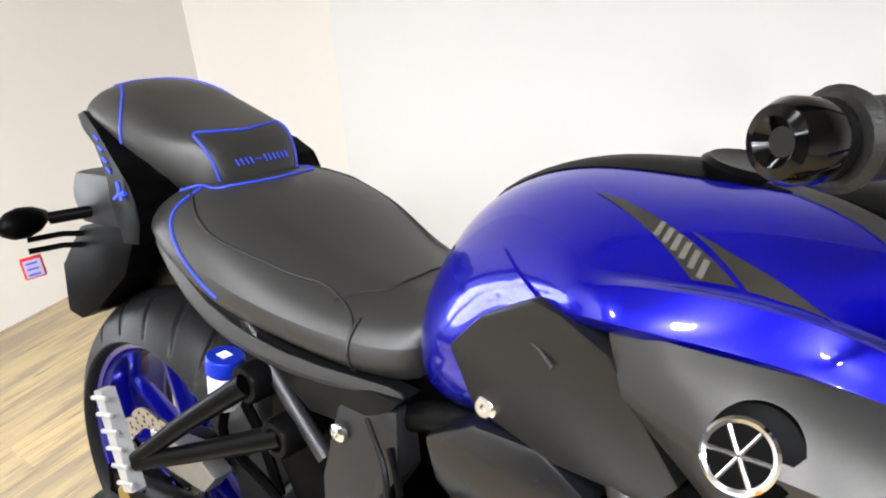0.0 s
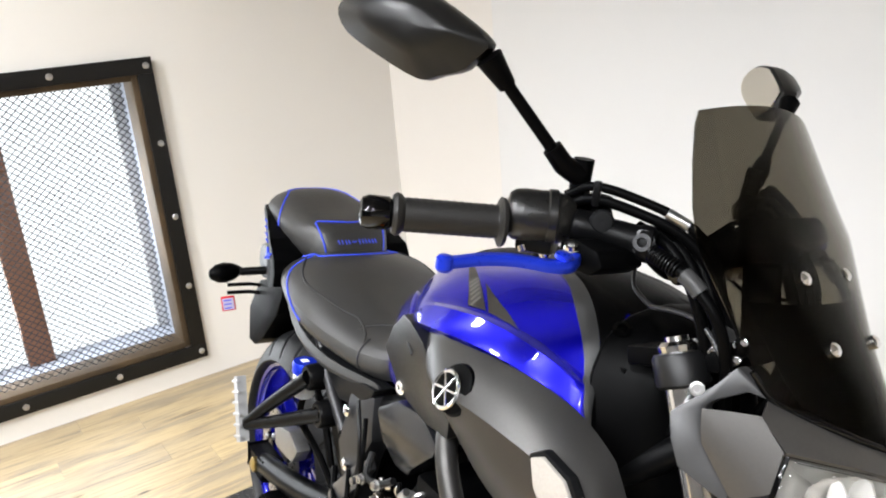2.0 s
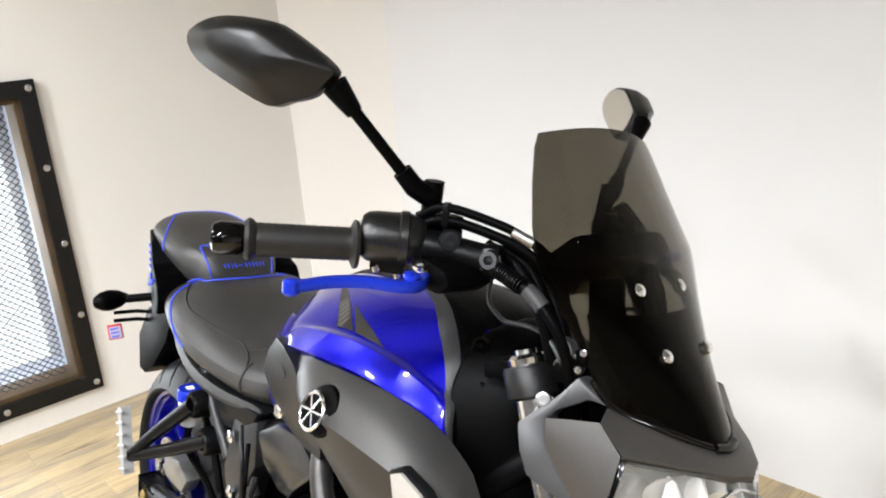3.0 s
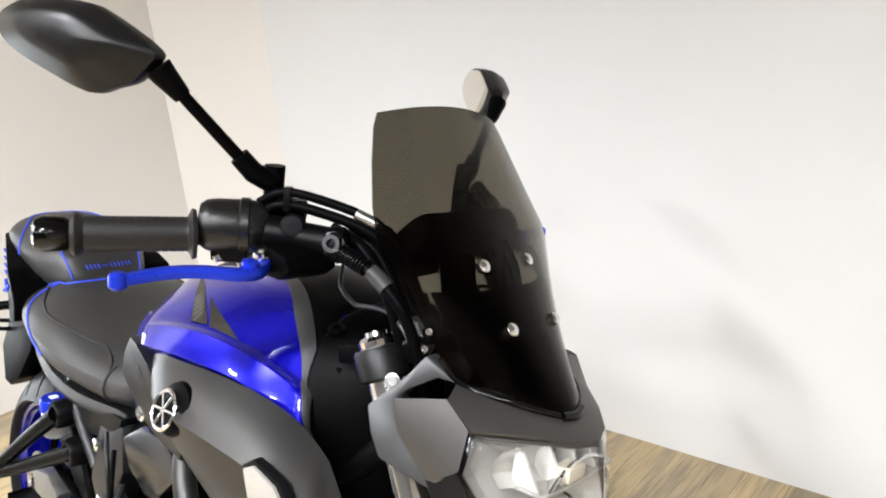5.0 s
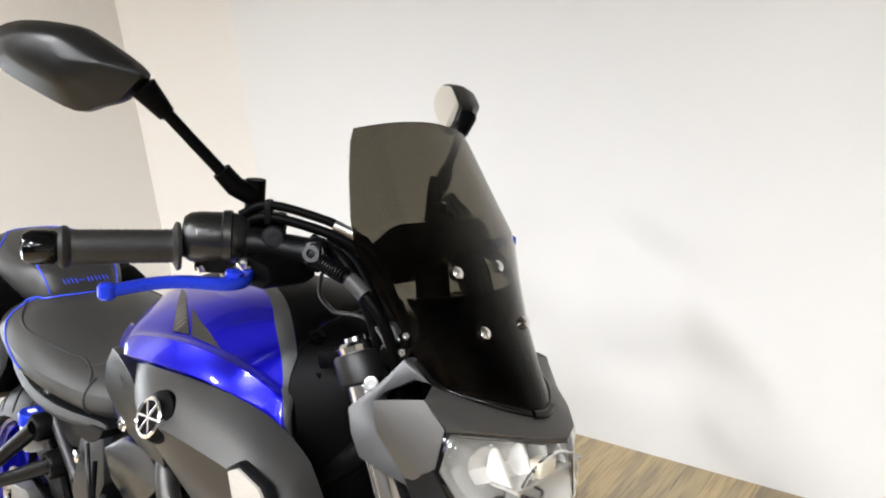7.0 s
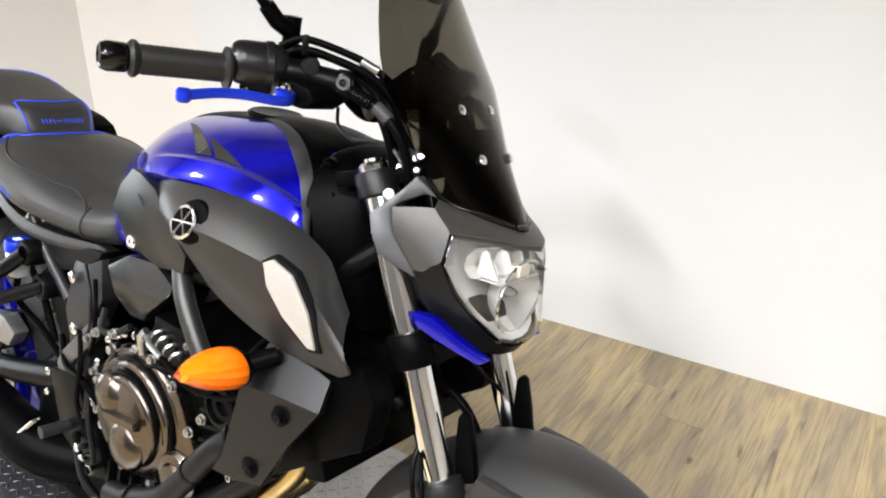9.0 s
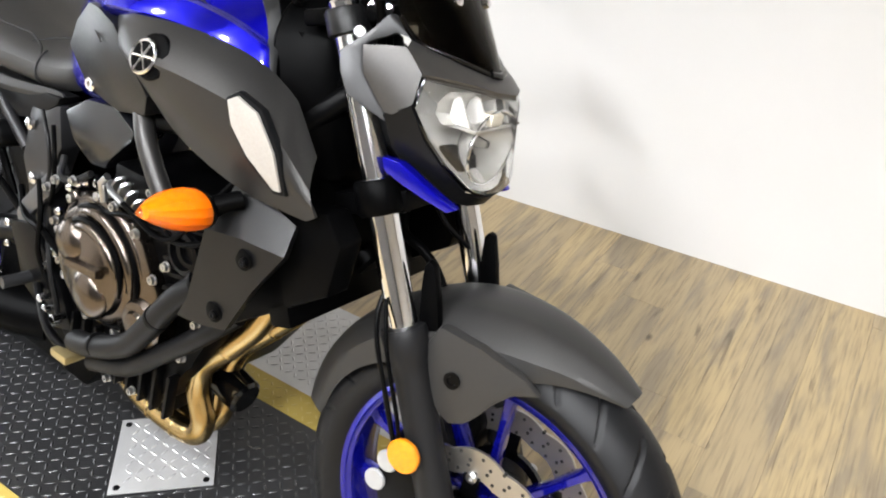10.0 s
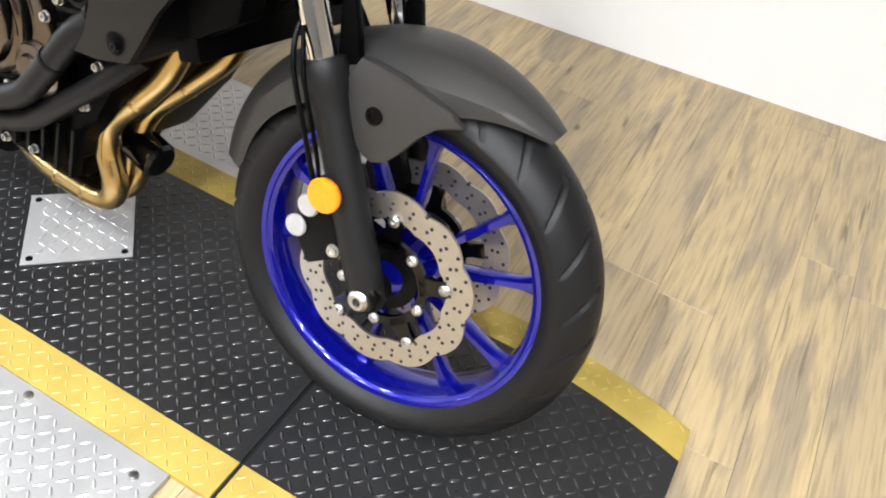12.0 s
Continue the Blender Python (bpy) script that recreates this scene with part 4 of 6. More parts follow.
# handlebar
bar = [(0.330, 0.0, 1.035), (0.328, 0.05, 1.036), (0.318, 0.10, 1.066), (0.290, 0.16, 1.078), (0.243, 0.24, 1.074), (0.186, 0.345, 1.072)]
handle = part("handlebar", merged(tube([(x, -y, z) for x, y, z in bar[::-1]] + bar[1:], 0.0125, 14, 6)), SATIN, bike, "black tapered handlebar", steer=True)
for side in (-1, 1):
    a, b = V((0.248, side * 0.230, 1.0735)), V((0.193, side * 0.332, 1.072))
    d = (b - a).normalized()
    L = (b - a).length
    prof = [(0.0165, 0.0), (0.025, 0.0), (0.026, 0.004), (0.018, 0.008)]
    k = 24
    prof += [(0.0172 + 0.0006 * (i % 2), 0.010 + (L - 0.022) * i / k) for i in range(k + 1)] + [(0.021, L - 0.008), (0.022, L - 0.004), (0.019, L)]
    part("grip", lathe(prof, a, d, 24), GRIPR, handle, "ribbed black rubber grip", steer=True)
    part("bar_end", lathe([(0.014, 0), (0.017, 0.004), (0.0175, 0.024), (0.0145, 0.031), (0.010, 0.033), (0.006, 0.028)], b, d, 24), GLOSS, handle, "black bar end weight", steer=True)
    # switch housing
    c0, c1 = V((0.244, side * 0.2245, 1.0825)), V((0.288, side * 0.170, 1.0835))
    ax = (c1 - c0).normalized()
    Lh = (c1 - c0).length
    hb = lathe([(0.014, 0.0), (0.022, 0.002), (0.0262, 0.008), (0.0275, 0.018), (0.0275, Lh - 0.018), (0.0245, Lh - 0.008), (0.018, Lh)], c0, ax, 28)
    hous = part("switch_housing", hb, HOUSE, handle, "black rounded switch housing", steer=True)
    part("housing_band", lathe([(0.027, 0), (0.0295, 0.002), (0.0295, 0.010), (0.027, 0.012)], c0 + ax * (Lh * 0.58), ax, 28), HOUSE, hous, steer=True)
    part("switch_block", box((-0.020, -0.022, -0.012), (0.020, 0.022, 0.012), 0.006, m=Matrix.Translation((0.262, side * 0.192, 1.058)) @ Matrix.Rotation(side * -0.6, 4, "Z")), SATIN, hous, steer=True)
    part("switch_button", box((-0.010, -0.006, -0.004), (0.010, 0.006, 0.004), 0.002, m=Matrix.Translation((0.242, side * 0.195, 1.088)) @ Matrix.Rotation(side * -0.6, 4, "Z")), GREYM, hous, steer=True)
    for x, y, z in ((0.262, 0.214, 1.053), (0.276, 0.195, 1.048), (0.286, 0.178, 1.055)):
        part("housing_screw", lathe([(0.0055, 0), (0.0055, 0.006), (0.003, 0.007)], (x, side * y, z), (0.4, side * -0.3, -1), 10), CHROME, hous, steer=True)
    # master cylinder, clamp, hose
    a, b = V((0.296, side * 0.176, 1.080)), V((0.362, side * 0.128, 1.072))
    ax = (b - a).normalized()
    Lm = (b - a).length
    mc = part("master_cylinder", lathe([(0.010, -0.006), (0.0175, 0.0), (0.0185, 0.02), (0.0165, 0.026), (0.0165, Lm - 0.018), (0.019, Lm - 0.014), (0.019, Lm - 0.004), (0.012, Lm)], a, ax, 22), SATIN, handle, "black master cylinder", steer=True)
    part("perch_clamp", merged(lathe([(0.0185, 0), (0.0205, 0.002), (0.0205, 0.018), (0.0185, 0.020)], (0.296, side * 0.155, 1.081), (0.6, side * -0.75, -0.05), 24), box((0.280, side * 0.142 - 0.009, 1.092), (0.306, side * 0.142 + 0.009, 1.112), 0.004)), BLACK, handle, steer=True)
    part("clamp_bolt", hexbolt((0.292, side * 0.158, 1.106), (0.3, side * 0.5, 0.8), 0.005, 0.006), STEEL, mc, steer=True)
    part("cylinder_cap", lathe([(0.0125, 0), (0.0125, 0.003), (0.010, 0.006), (0.004, 0.0065), (0.0, 0.006)], (0.324, side * 0.168, 1.089), (0.75, side * 0.65, 0.15), 22), GREYD, mc, "dark grey round cap", steer=True)
    part("perch", prism([(0.300, 1.066), (0.322, 1.072), (0.352, 1.066), (0.362, 1.052), (0.345, 1.040), (0.318, 1.042), (0.304, 1.050)], side * 0.138, side * 0.200, 0.005), BLACK, mc, "black cast lever perch", steer=True)
    part("banjo_bolt", merged(lathe([(0.0125, 0), (0.0125, 0.005), (0.009, 0.006), (0.009, 0.012), (0.005, 0.012), (0.004, 0.008)], (0.358, side * 0.142, 1.075), (0.55, side * 0.8, 0.15), 14)), FRAMEG, mc, "grey banjo bolt", steer=True)
    hose = [(0.360, side * 0.142, 1.070), (0.384, side * 0.137, 1.062), (0.413, side * 0.132, 1.050), (0.443, side * 0.124, 1.020), (0.452, side * 0.108, 0.975), (0.446, side * 0.085, 0.91), (0.43, side * 0.07, 0.83)]
    bh = part("control_hose", tube(hose, 0.0062, 10, 8), BLACK, handle, "black ribbed rubber hose boot and line", steer=True)
    sp = spline(hose, 8)
    for i in range(3, 13):
        d = (sp[i + 1] - sp[i]).normalized()
        part("boot_rib", lathe([(0.0062, -0.0015), (0.0092, -0.0005), (0.0092, 0.0009), (0.0062, 0.0018)], sp[i], d, 12), SATIN, bh, steer=True)
    part("hose_sleeve", tube(sp[14:20], 0.0088, 12), GREYM, bh, "grey crimped hose sleeve", steer=True)
    # cable runs over the bar
    for off, r in ((0.0, 0.0050), (-0.013, 0.0055)):
        part("cable", tube([(0.278 + off * 0.3, side * 0.176, 1.108 + off), (0.302, side * 0.162, 1.121 + off), (0.338, side * 0.134, 1.114 + off), (0.374, side * 0.107, 1.099 + off), (0.402, side * 0.085, 1.070 + off), (0.418, side * 0.07, 1.01)], r, 10, 8), BLACK, handle, "black control cable", steer=True)
    part("cable_strap", box((-0.004, -0.006, -0.014), (0.004, 0.006, 0.012), 0.002, m=Matrix.Translation((0.305, side * 0.160, 1.115)) @ Matrix.Rotation(side * -0.65, 4, "Z")), SATIN, handle, steer=True)
    part("cable_ferrule", tube([(0.362, side * 0.117, 1.1045), (0.380, side * 0.103, 1.0955)], 0.0062, 10), STEEL, handle, "silver cable ferrule", steer=True)
    for k in range(4):
        y = 0.118 - 0.016 * k
        part("wire_loom", tube([(0.330 + 0.010 * k, side * y, 1.085), (0.372 + 0.006 * k, side * (y - 0.004), 1.070 - 0.006 * k), (0.408 + 0.004 * k, side * (y - 0.006), 1.030 - 0.01 * k), (0.424, side * (y - 0.02), 0.97), (0.425, side * (y - 0.04), 0.90)], 0.0065, 10, 6), BLACK, handle, "black wiring loom", steer=True)
    part("brake_pipe", tube([(0.296, side * 0.070, 1.035), (0.314, side * 0.088, 1.015), (0.340, side * 0.091, 1.002), (0.350, side * 0.092, 1.002), (0.390, side * 0.100, 1.008), (0.420, side * 0.107, 1.005), (0.445, side * 0.11, 0.985)], 0.0026, 10, 3), FRAMEG, handle, "thin bent silver brake pipe", steer=True)
    # lever
    lv = spline([(0.320, side * 0.196, 1.055), (0.336, side * 0.218, 1.050), (0.334, side * 0.238, 1.049), (0.318, side * 0.270, 1.052), (0.305, side * 0.300, 1.051), (0.294, side * 0.336, 1.046)], 8)
    rings = []
    for i, p in enumerate(lv):
        f = i / (len(lv) - 1)
        d = (lv[min(i + 1, len(lv) - 1)] - lv[max(i - 1, 0)]).normalized()
        u = d.cross(V((0, 0, 1))).normalized()
        w, h = 0.0085 - 0.002 * f, 0.0062 - 0.0012 * f
        rings.append([p + u * w * cx + V((0, 0, 1)) * h * cz for cx, cz in ((1, 0.35), (0.75, 1), (-0.75, 1), (-1, 0.35), (-1, -0.35), (-0.75, -1), (0.75, -1), (1, -0.35))])
    lever = part("lever", loft(rings), BLUEAL, handle, "anodised blue short lever", steer=True)
    tip = rod(lv[-1] + V((0, 0, 0.008)), lv[-1] + V((0, 0, -0.008)), 0.0085, 18, 0.003)
    part("lever_tip", tip, BLUEAL, lever, "blue rounded lever tip", steer=True)
    part("adjuster", lathe([(0.006, 0), (0.009, 0.002), (0.009, 0.006), (0.006, 0.008), (0.0, 0.008)], (0.333, side * 0.224, 1.054), (0.2, 0, 1), 16), BLUEAL, lever, steer=True)
    part("lever_pivot", hexbolt((0.322, side * 0.204, 1.061), (0.2, side * 0.3, 1), 0.0075, 0.006), CHROME, lever, "silver pivot bolt", steer=True)
    # mirror
    base = V((0.276, side * 0.156, 1.08))
    mir = part("mirror_stem", tube([base, (0.277, side * 0.157, 1.12), (0.279, side * 0.158, 1.146)], 0.011, 12), BLACK, handle, "black mirror post", steer=True)
    part("stem_elbow", tube([(0.278, side * 0.160, 1.128), (0.272, side * 0.180, 1.138), (0.266, side * 0.194, 1.154)], [0.012, 0.0105], 12), BLACK, mir, steer=True)
    part("stem_rod", tube([(0.267, side * 0.192, 1.151), (0.246, side * 0.256, 1.218)], 0.0065, 12), BLACK, mir, steer=True)
    part("stem_neck", tube([(0.248, side * 0.248, 1.209), (0.240, side * 0.270, 1.234)], [0.009, 0.014], 12), BLACK, mir, steer=True)
# mirror heads: long housings turned inwards
for side in (-1, 1):
    o = V((0.240, side * 0.268, 1.226))
    e1 = V((-0.873, side * (0.45 if side < 0 else 0.62), 0.196)).normalized()
    e2 = V((0.10, 0.0, 1)).normalized()
    e2 = (e2 - e1 * e2.dot(e1)).normalized()
    e3 = e1.cross(e2).normalized()
    if e3.y * side < 0:
        e3 = -e3
    out = [(0.002, 0.016), (0.010, 0.026), (0.036, 0.036), (0.066, 0.045), (0.088, 0.048), (0.137, 0.041), (0.167, 0.027), (0.182, 0.008), (0.165, -0.012), (0.120, -0.025), (0.068, -0.034), (0.045, -0.024), (0.020, -0.010)]
    out = [(p.x, p.y) for p in spline([(u, v, 0) for u, v in out[-1:] + out + out[:2]], 3)[3:-6]]
    out = [(u, v) if side < 0 else (u * 0.86, v * 0.92) for u, v in out]
    cu, cv = (0.090, 0.008) if side < 0 else (0.077, 0.007)
    rings = []
    for off, sc in ((-0.012, 0.93), (-0.010, 0.985), (0.0, 1.0), (0.008, 0.985), (0.026, 0.62), (0.030, 0.50), (0.033, 0.2)):
        rings.append([o + e1 * (cu + (u - cu) * sc) + e2 * (cv + (v - cv) * sc + (0.006 if off > 0.02 else 0)) + e3 * off for u, v in out])
    mh = part("mirror_housing", loft(rings), MIRRORP, handle, "matt black faceted mirror housing", steer=True, sharp=30)
    part("mirror_glass", loft([[o + e1 * (cu + (u - cu) * 0.9) + e2 * (cv + (v - cv) * 0.9) + e3 * k for u, v in out] for k in (-0.0125, -0.0145)]), MIRROR, mh, "mirror glass", steer=True)

# tank, covers
tank_secs = [
    (-0.178, [(0, 0, 0.868), (0, 0.038, 0.863), (0, 0.066, 0.8444), (0, 0.083, 0.8285), (0, 0.095, 0.8074), (0, 0.108, 0.765), (0.03, 0.112, 0.690)]),
    (-0.15, [(0, 0, 0.916), (0, 0.046, 0.907), (0, 0.078, 0.8792), (0, 0.102, 0.857), (0, 0.119, 0.8302), (0, 0.136, 0.785), (0.03, 0.140, 0.690)]),
    (-0.09, [(0, 0, 0.956), (0, 0.058, 0.946), (0, 0.096, 0.9178), (0, 0.122, 0.8945), (0, 0.145, 0.8668), (0, 0.164, 0.815), (0.03, 0.162, 0.70)]),
    (-0.03, [(0, 0, 0.976), (0, 0.075, 0.964), (0, 0.12, 0.9372), (0, 0.142, 0.92), (0, 0.164, 0.8977), (0, 0.170, 0.864), (0.01, 0.158, 0.72)]),
    (0.022, [(0, 0, 0.985), (0, 0.086, 0.97), (0, 0.138, 0.9474), (0, 0.164, 0.9355), (0, 0.184, 0.9179), (0, 0.192, 0.896), (0, 0.17, 0.84)]),
    (0.052, [(0, 0, 0.988), (0, 0.09, 0.974), (0, 0.14, 0.952), (0, 0.179, 0.9275), (0, 0.194, 0.927), (0, 0.211, 0.907), (0, 0.18, 0.872)]),
    (0.095, [(0, 0, 0.993), (0, 0.092, 0.98), (0, 0.138, 0.959), (0, 0.174, 0.9365), (0, 0.189, 0.936), (0, 0.21, 0.911), (0, 0.184, 0.872)]),
    (0.15, [(0, 0, 0.997), (0, 0.09, 0.985), (0, 0.132, 0.965), (0, 0.164, 0.9415), (0, 0.179, 0.941), (0, 0.199, 0.913), (0, 0.175, 0.872)]),
    (0.205, [(0, 0, 0.998), (0, 0.082, 0.983), (0, 0.122, 0.963), (0, 0.152, 0.9395), (0, 0.167, 0.939), (0.008, 0.183, 0.91), (0.01, 0.158, 0.862)]),
    (0.25, [(0, 0, 0.992), (0, 0.074, 0.978), (0, 0.11, 0.956), (0.013, 0.135, 0.9255), (0.014, 0.15, 0.925), (0.026, 0.165, 0.898), (0.03, 0.14, 0.85)]),
    (0.292, [(0, 0, 0.985), (0, 0.066, 0.972), (0, 0.096, 0.948), (0.018, 0.121, 0.9035), (0.02, 0.136, 0.903), (0.032, 0.146, 0.872), (0.034, 0.125, 0.83)]),
    (0.3, [(0, 0, 0.978), (0, 0.06, 0.966), (0, 0.09, 0.942), (0.017, 0.115, 0.8955), (0.019, 0.13, 0.895), (0.03, 0.138, 0.866), (0.032, 0.118, 0.83)]),
]
tank = part("fuel_tank", body(tank_secs, {3: 0.5, 4: 0.75, 5: 0.6}, 5), BLUE, bike, "glossy metallic blue fuel tank", sub=2)
nose_secs = [
    (0.288, [(0, 0, 0.988), (0, 0.070, 0.977), (0, 0.101, 0.953), (0.020, 0.143, 0.902), (0.035, 0.154, 0.70)]),
    (0.296, [(0, 0, 0.988), (0, 0.070, 0.977), (0, 0.101, 0.953), (0.020, 0.143, 0.902), (0.035, 0.154, 0.70)]),
    (0.318, [(0, 0, 0.980), (0, 0.062, 0.970), (0, 0.090, 0.944), (0.016, 0.122, 0.893), (0.030, 0.130, 0.70)]),
    (0.352, [(0, 0, 0.970), (0, 0.055, 0.962), (0, 0.076, 0.938), (0.012, 0.092, 0.89), (0.030, 0.100, 0.70)]),
    (0.390, [(0, 0, 0.945), (0, 0.042, 0.940), (0, 0.056, 0.920), (0.005, 0.066, 0.88), (0.02, 0.075, 0.70)]),
]
nose = part("tank_nose", body(nose_secs), BLACK, bike, "black plastic tank nose panel", sub=1)
bpy.context.view_layer.update()
tank_eval = tank.evaluated_get(bpy.context.evaluated_depsgraph_get())
for side in (-1, 1):
    inner_line = spline([(0.118, 0.040, 0.99), (0.160, 0.056, 0.985), (0.200, 0.073, 0.98), (0.245, 0.098, 0.965), (0.280, 0.115, 0.94), (0.303, 0.128, 0.91), (0.318, 0.138, 0.877), (0.326, 0.130, 0.842)], 5)
    outer_line = spline([(0.150, 0.036, 0.99), (0.190, 0.050, 0.985), (0.228, 0.066, 0.98), (0.272, 0.088, 0.960), (0.298, 0.104, 0.936), (0.314, 0.118, 0.91), (0.326, 0.132, 0.872), (0.331, 0.125, 0.842)], 5)
    rows = []
    for a, b in zip(inner_line, outer_line):
        row = []
        for f, lift in ((0, -0.001), (0.02, 0.002), (0.3, 0.003), (0.7, 0.003), (1.0, 0.002)):
            p = a.lerp(b, f)
            ok, q, nrm, _ = tank_eval.closest_point_on_mesh(V((p.x, side * p.y, p.z)))
            row.append(q + nrm * lift)
        rows.append(row)
    part("tank_front_cover", loft(rows, closed=False, caps=False), GREYM, tank, "matt grey band at the tank front", solid=0.002)
    front_line = spline([(0.304, 0.030, 0.962), (0.304, 0.038, 0.960), (0.304, 0.048, 0.955), (0.304, 0.062, 0.944), (0.310, 0.080, 0.926), (0.324, 0.104, 0.895), (0.336, 0.118, 0.865), (0.338, 0.105, 0.836)], 5)
    rows = []
    for a, b in zip(outer_line, front_line):
        row = []
        for f, lift in ((0, 0.0), (0.06, 0.0018), (0.3, 0.0018), (0.5, 0.0018), (0.65, 0.0018), (0.78, 0.0018), (0.88, 0.0018), (1.0, 0.0018)):
            p = a.lerp(b, f)
            ok, q, nrm, _ = tank_eval.closest_point_on_mesh(V((p.x, side * p.y, p.z)))
            row.append(q + nrm * lift)
        rows.append(row)
    part("tank_front_panel", loft(rows, closed=False, caps=False), BLACK, tank, "black panel at the tank front", solid=0.0015)
    nose_eval = nose.evaluated_get(bpy.context.evaluated_depsgraph_get())
    ok, q, nrm, _ = nose_eval.closest_point_on_mesh(V((0.306, side * 0.082, 0.965)))
    part("cover_grommet", lathe([(0.011, 0), (0.011, 0.002), (0.006, 0.003), (0.005, -0.004)], q, nrm, 18), GLOSS, nose)
rows = []
for k in range(25):
    x = -0.160 + 0.470 * k / 24
    w = 0.018 + 0.032 * min(1, k / 14)
    row = []
    for q in (-1, -0.5, 0, 0.5, 1):
        ok, p, nrm, _ = tank_eval.ray_cast(V((min(x, 0.296), q * w, 1.5)), V((0, 0, -1)))
        row.append(V((x, p.y, p.z - max(0, x - 0.296) * 0.4)) + nrm * (0.0035 if abs(q) < 1 else 0.0015))
    rows.append(row)
part("tank_spine", loft(rows, closed=False, caps=False), BLACK, tank, "black strip along the tank top", solid=0.003)
part("fuel_cap", lathe([(0.044, 0), (0.046, 0.006), (0.040, 0.010), (0.03, 0.008), (0.0, 0.008)], (0.10, 0, 0.986), (0.05, 0, 1), 36), SATIN, bike, "round black fuel filler cap")


def facet(rows):
    """flattens the band between the upper edge and the ridge of each section"""
    return [[r[0], tuple((a + b) / 2 + d for a, b, d in zip(r[0], r[2], (0, 0.003, 0.003))), *r[2:]] for r in rows]


def shell(rows, side):
    return loft([[V((x, side * y, z)) for x, y, z in r] for r in rows], closed=False, caps=False)


for side in (-1, 1):
    rows = [
        [(0.072, 0.190, 0.900), (0.082, 0.205, 0.880), (0.100, 0.210, 0.858), (0.125, 0.205, 0.835), (0.150, 0.190, 0.810)],
        [(0.130, 0.206, 0.908), (0.142, 0.231, 0.899), (0.155, 0.236, 0.858), (0.170, 0.226, 0.825), (0.195, 0.205, 0.780)],
        [(0.210, 0.196, 0.914), (0.222, 0.229, 0.903), (0.232, 0.238, 0.866), (0.245, 0.226, 0.810), (0.260, 0.198, 0.748)],
        [(0.282, 0.176, 0.906), (0.296, 0.216, 0.886), (0.306, 0.222, 0.852), (0.318, 0.216, 0.792), (0.335, 0.190, 0.725)],
        [(0.342, 0.156, 0.888), (0.352, 0.200, 0.872), (0.372, 0.211, 0.842), (0.390, 0.208, 0.785), (0.408, 0.186, 0.722)],
        [(0.390, 0.152, 0.857), (0.404, 0.176, 0.842), (0.420, 0.198, 0.808), (0.438, 0.198, 0.765), (0.452, 0.182, 0.722)],
        [(0.430, 0.150, 0.795), (0.442, 0.168, 0.785), (0.456, 0.186, 0.765), (0.466, 0.190, 0.748), (0.472, 0.188, 0.735)],
    ]
    cov = part("air_scoop", crease_rows(shell(facet(rows), side), 5, {0: 0.9, 2: 1.0, 3: 0.3, 4: 0.9}, 0, {0: 0.9, 5: 0.8, 6: 0.9}), GREY, bike, "matt grey tank side scoop", sub=2, solid=0.004, recalc=False) if side < 0 else part("air_scoop", crease_rows(shell(facet(rows), side), 5, {0: 0.9, 2: 1.0, 3: 0.3, 4: 0.9}, 0, {0: 0.9, 5: 0.8, 6: 0.9}), GREY, bike, "matt grey tank side scoop", sub=2, solid=-0.004, recalc=False)
    vy = lambda x, z, o=0.0: side * (0.219 + o - max(0, x - 0.36) * 0.26 - max(0, 0.80 - z) * 0.06)
    rim = [(0.333, 0.852), (0.355, 0.866), (0.390, 0.851), (0.418, 0.804), (0.430, 0.750), (0.413, 0.749), (0.372, 0.785), (0.344, 0.820)]
    part("vent_surround", prism(rim, lambda x, z: vy(x, z, -0.010), lambda x, z: vy(x, z, 0.002), 0.003), GREYD, cov, "dark vent surround")
    vent = [(0.340, 0.851), (0.357, 0.860), (0.386, 0.846), (0.412, 0.802), (0.424, 0.755), (0.414, 0.755), (0.376, 0.789), (0.349, 0.822)]
    part("vent_mesh", prism(vent, lambda x, z: vy(x, z, 0.0), lambda x, z: vy(x, z, 0.005), 0.0015), SILVERP, cov, "light grey vent insert")
    bc, bn = V((0.192, side * 0.2345, 0.867)), V((0.02, side, 0.42)).normalized()
    badge = part("badge", lathe([(0.0235, -0.002), (0.0245, 0.003), (0.0225, 0.005), (0.020, 0.004), (0.0195, 0.002), (0.0, 0.002)], bc, bn, 40), CHROME, cov, "round chrome emblem badge")
    u = bn.orthogonal().normalized()
    w = bn.cross(u)
    for k in range(6):
        a = k * math.pi / 3 + 0.3
        d = u * math.cos(a) + w * math.sin(a)
        part("emblem_bar", tube([bc + d * 0.001 + bn * 0.003, bc + d * 0.0195 + bn * 0.003], 0.0017, 8), CHROME, badge)
    part("emblem_ground", rod(bc + bn * 0.0005, bc + bn * 0.0028, 0.0198, 32, 0.0002), BLACK, badge)
    part("badge_dome", lathe([(0.032, -0.008), (0.030, -0.003), (0.024, -0.001), (0.0, 0.0)], bc - bn * 0.003 + V((0.006, 0, 0.005)), bn, 36), BLACK, cov, "black dome behind the emblem")
    # knee panel below the tank, blue side piece and bolt
    knee = [(-0.085, 0.815), (-0.045, 0.862), (0.010, 0.899), (0.040, 0.898), (0.085, 0.884), (0.110, 0.850), (0.150, 0.800), (0.130, 0.765), (0.03, 0.740), (-0.062, 0.752)]
    part("knee_panel", prism(knee, side * 0.12, lambda x, z: side * (0.164 + 0.25 * (z - 0.79) + 0.20 * max(0, x + 0.02)), 0.004), KNEE, bike, "dark grey plastic knee panel")
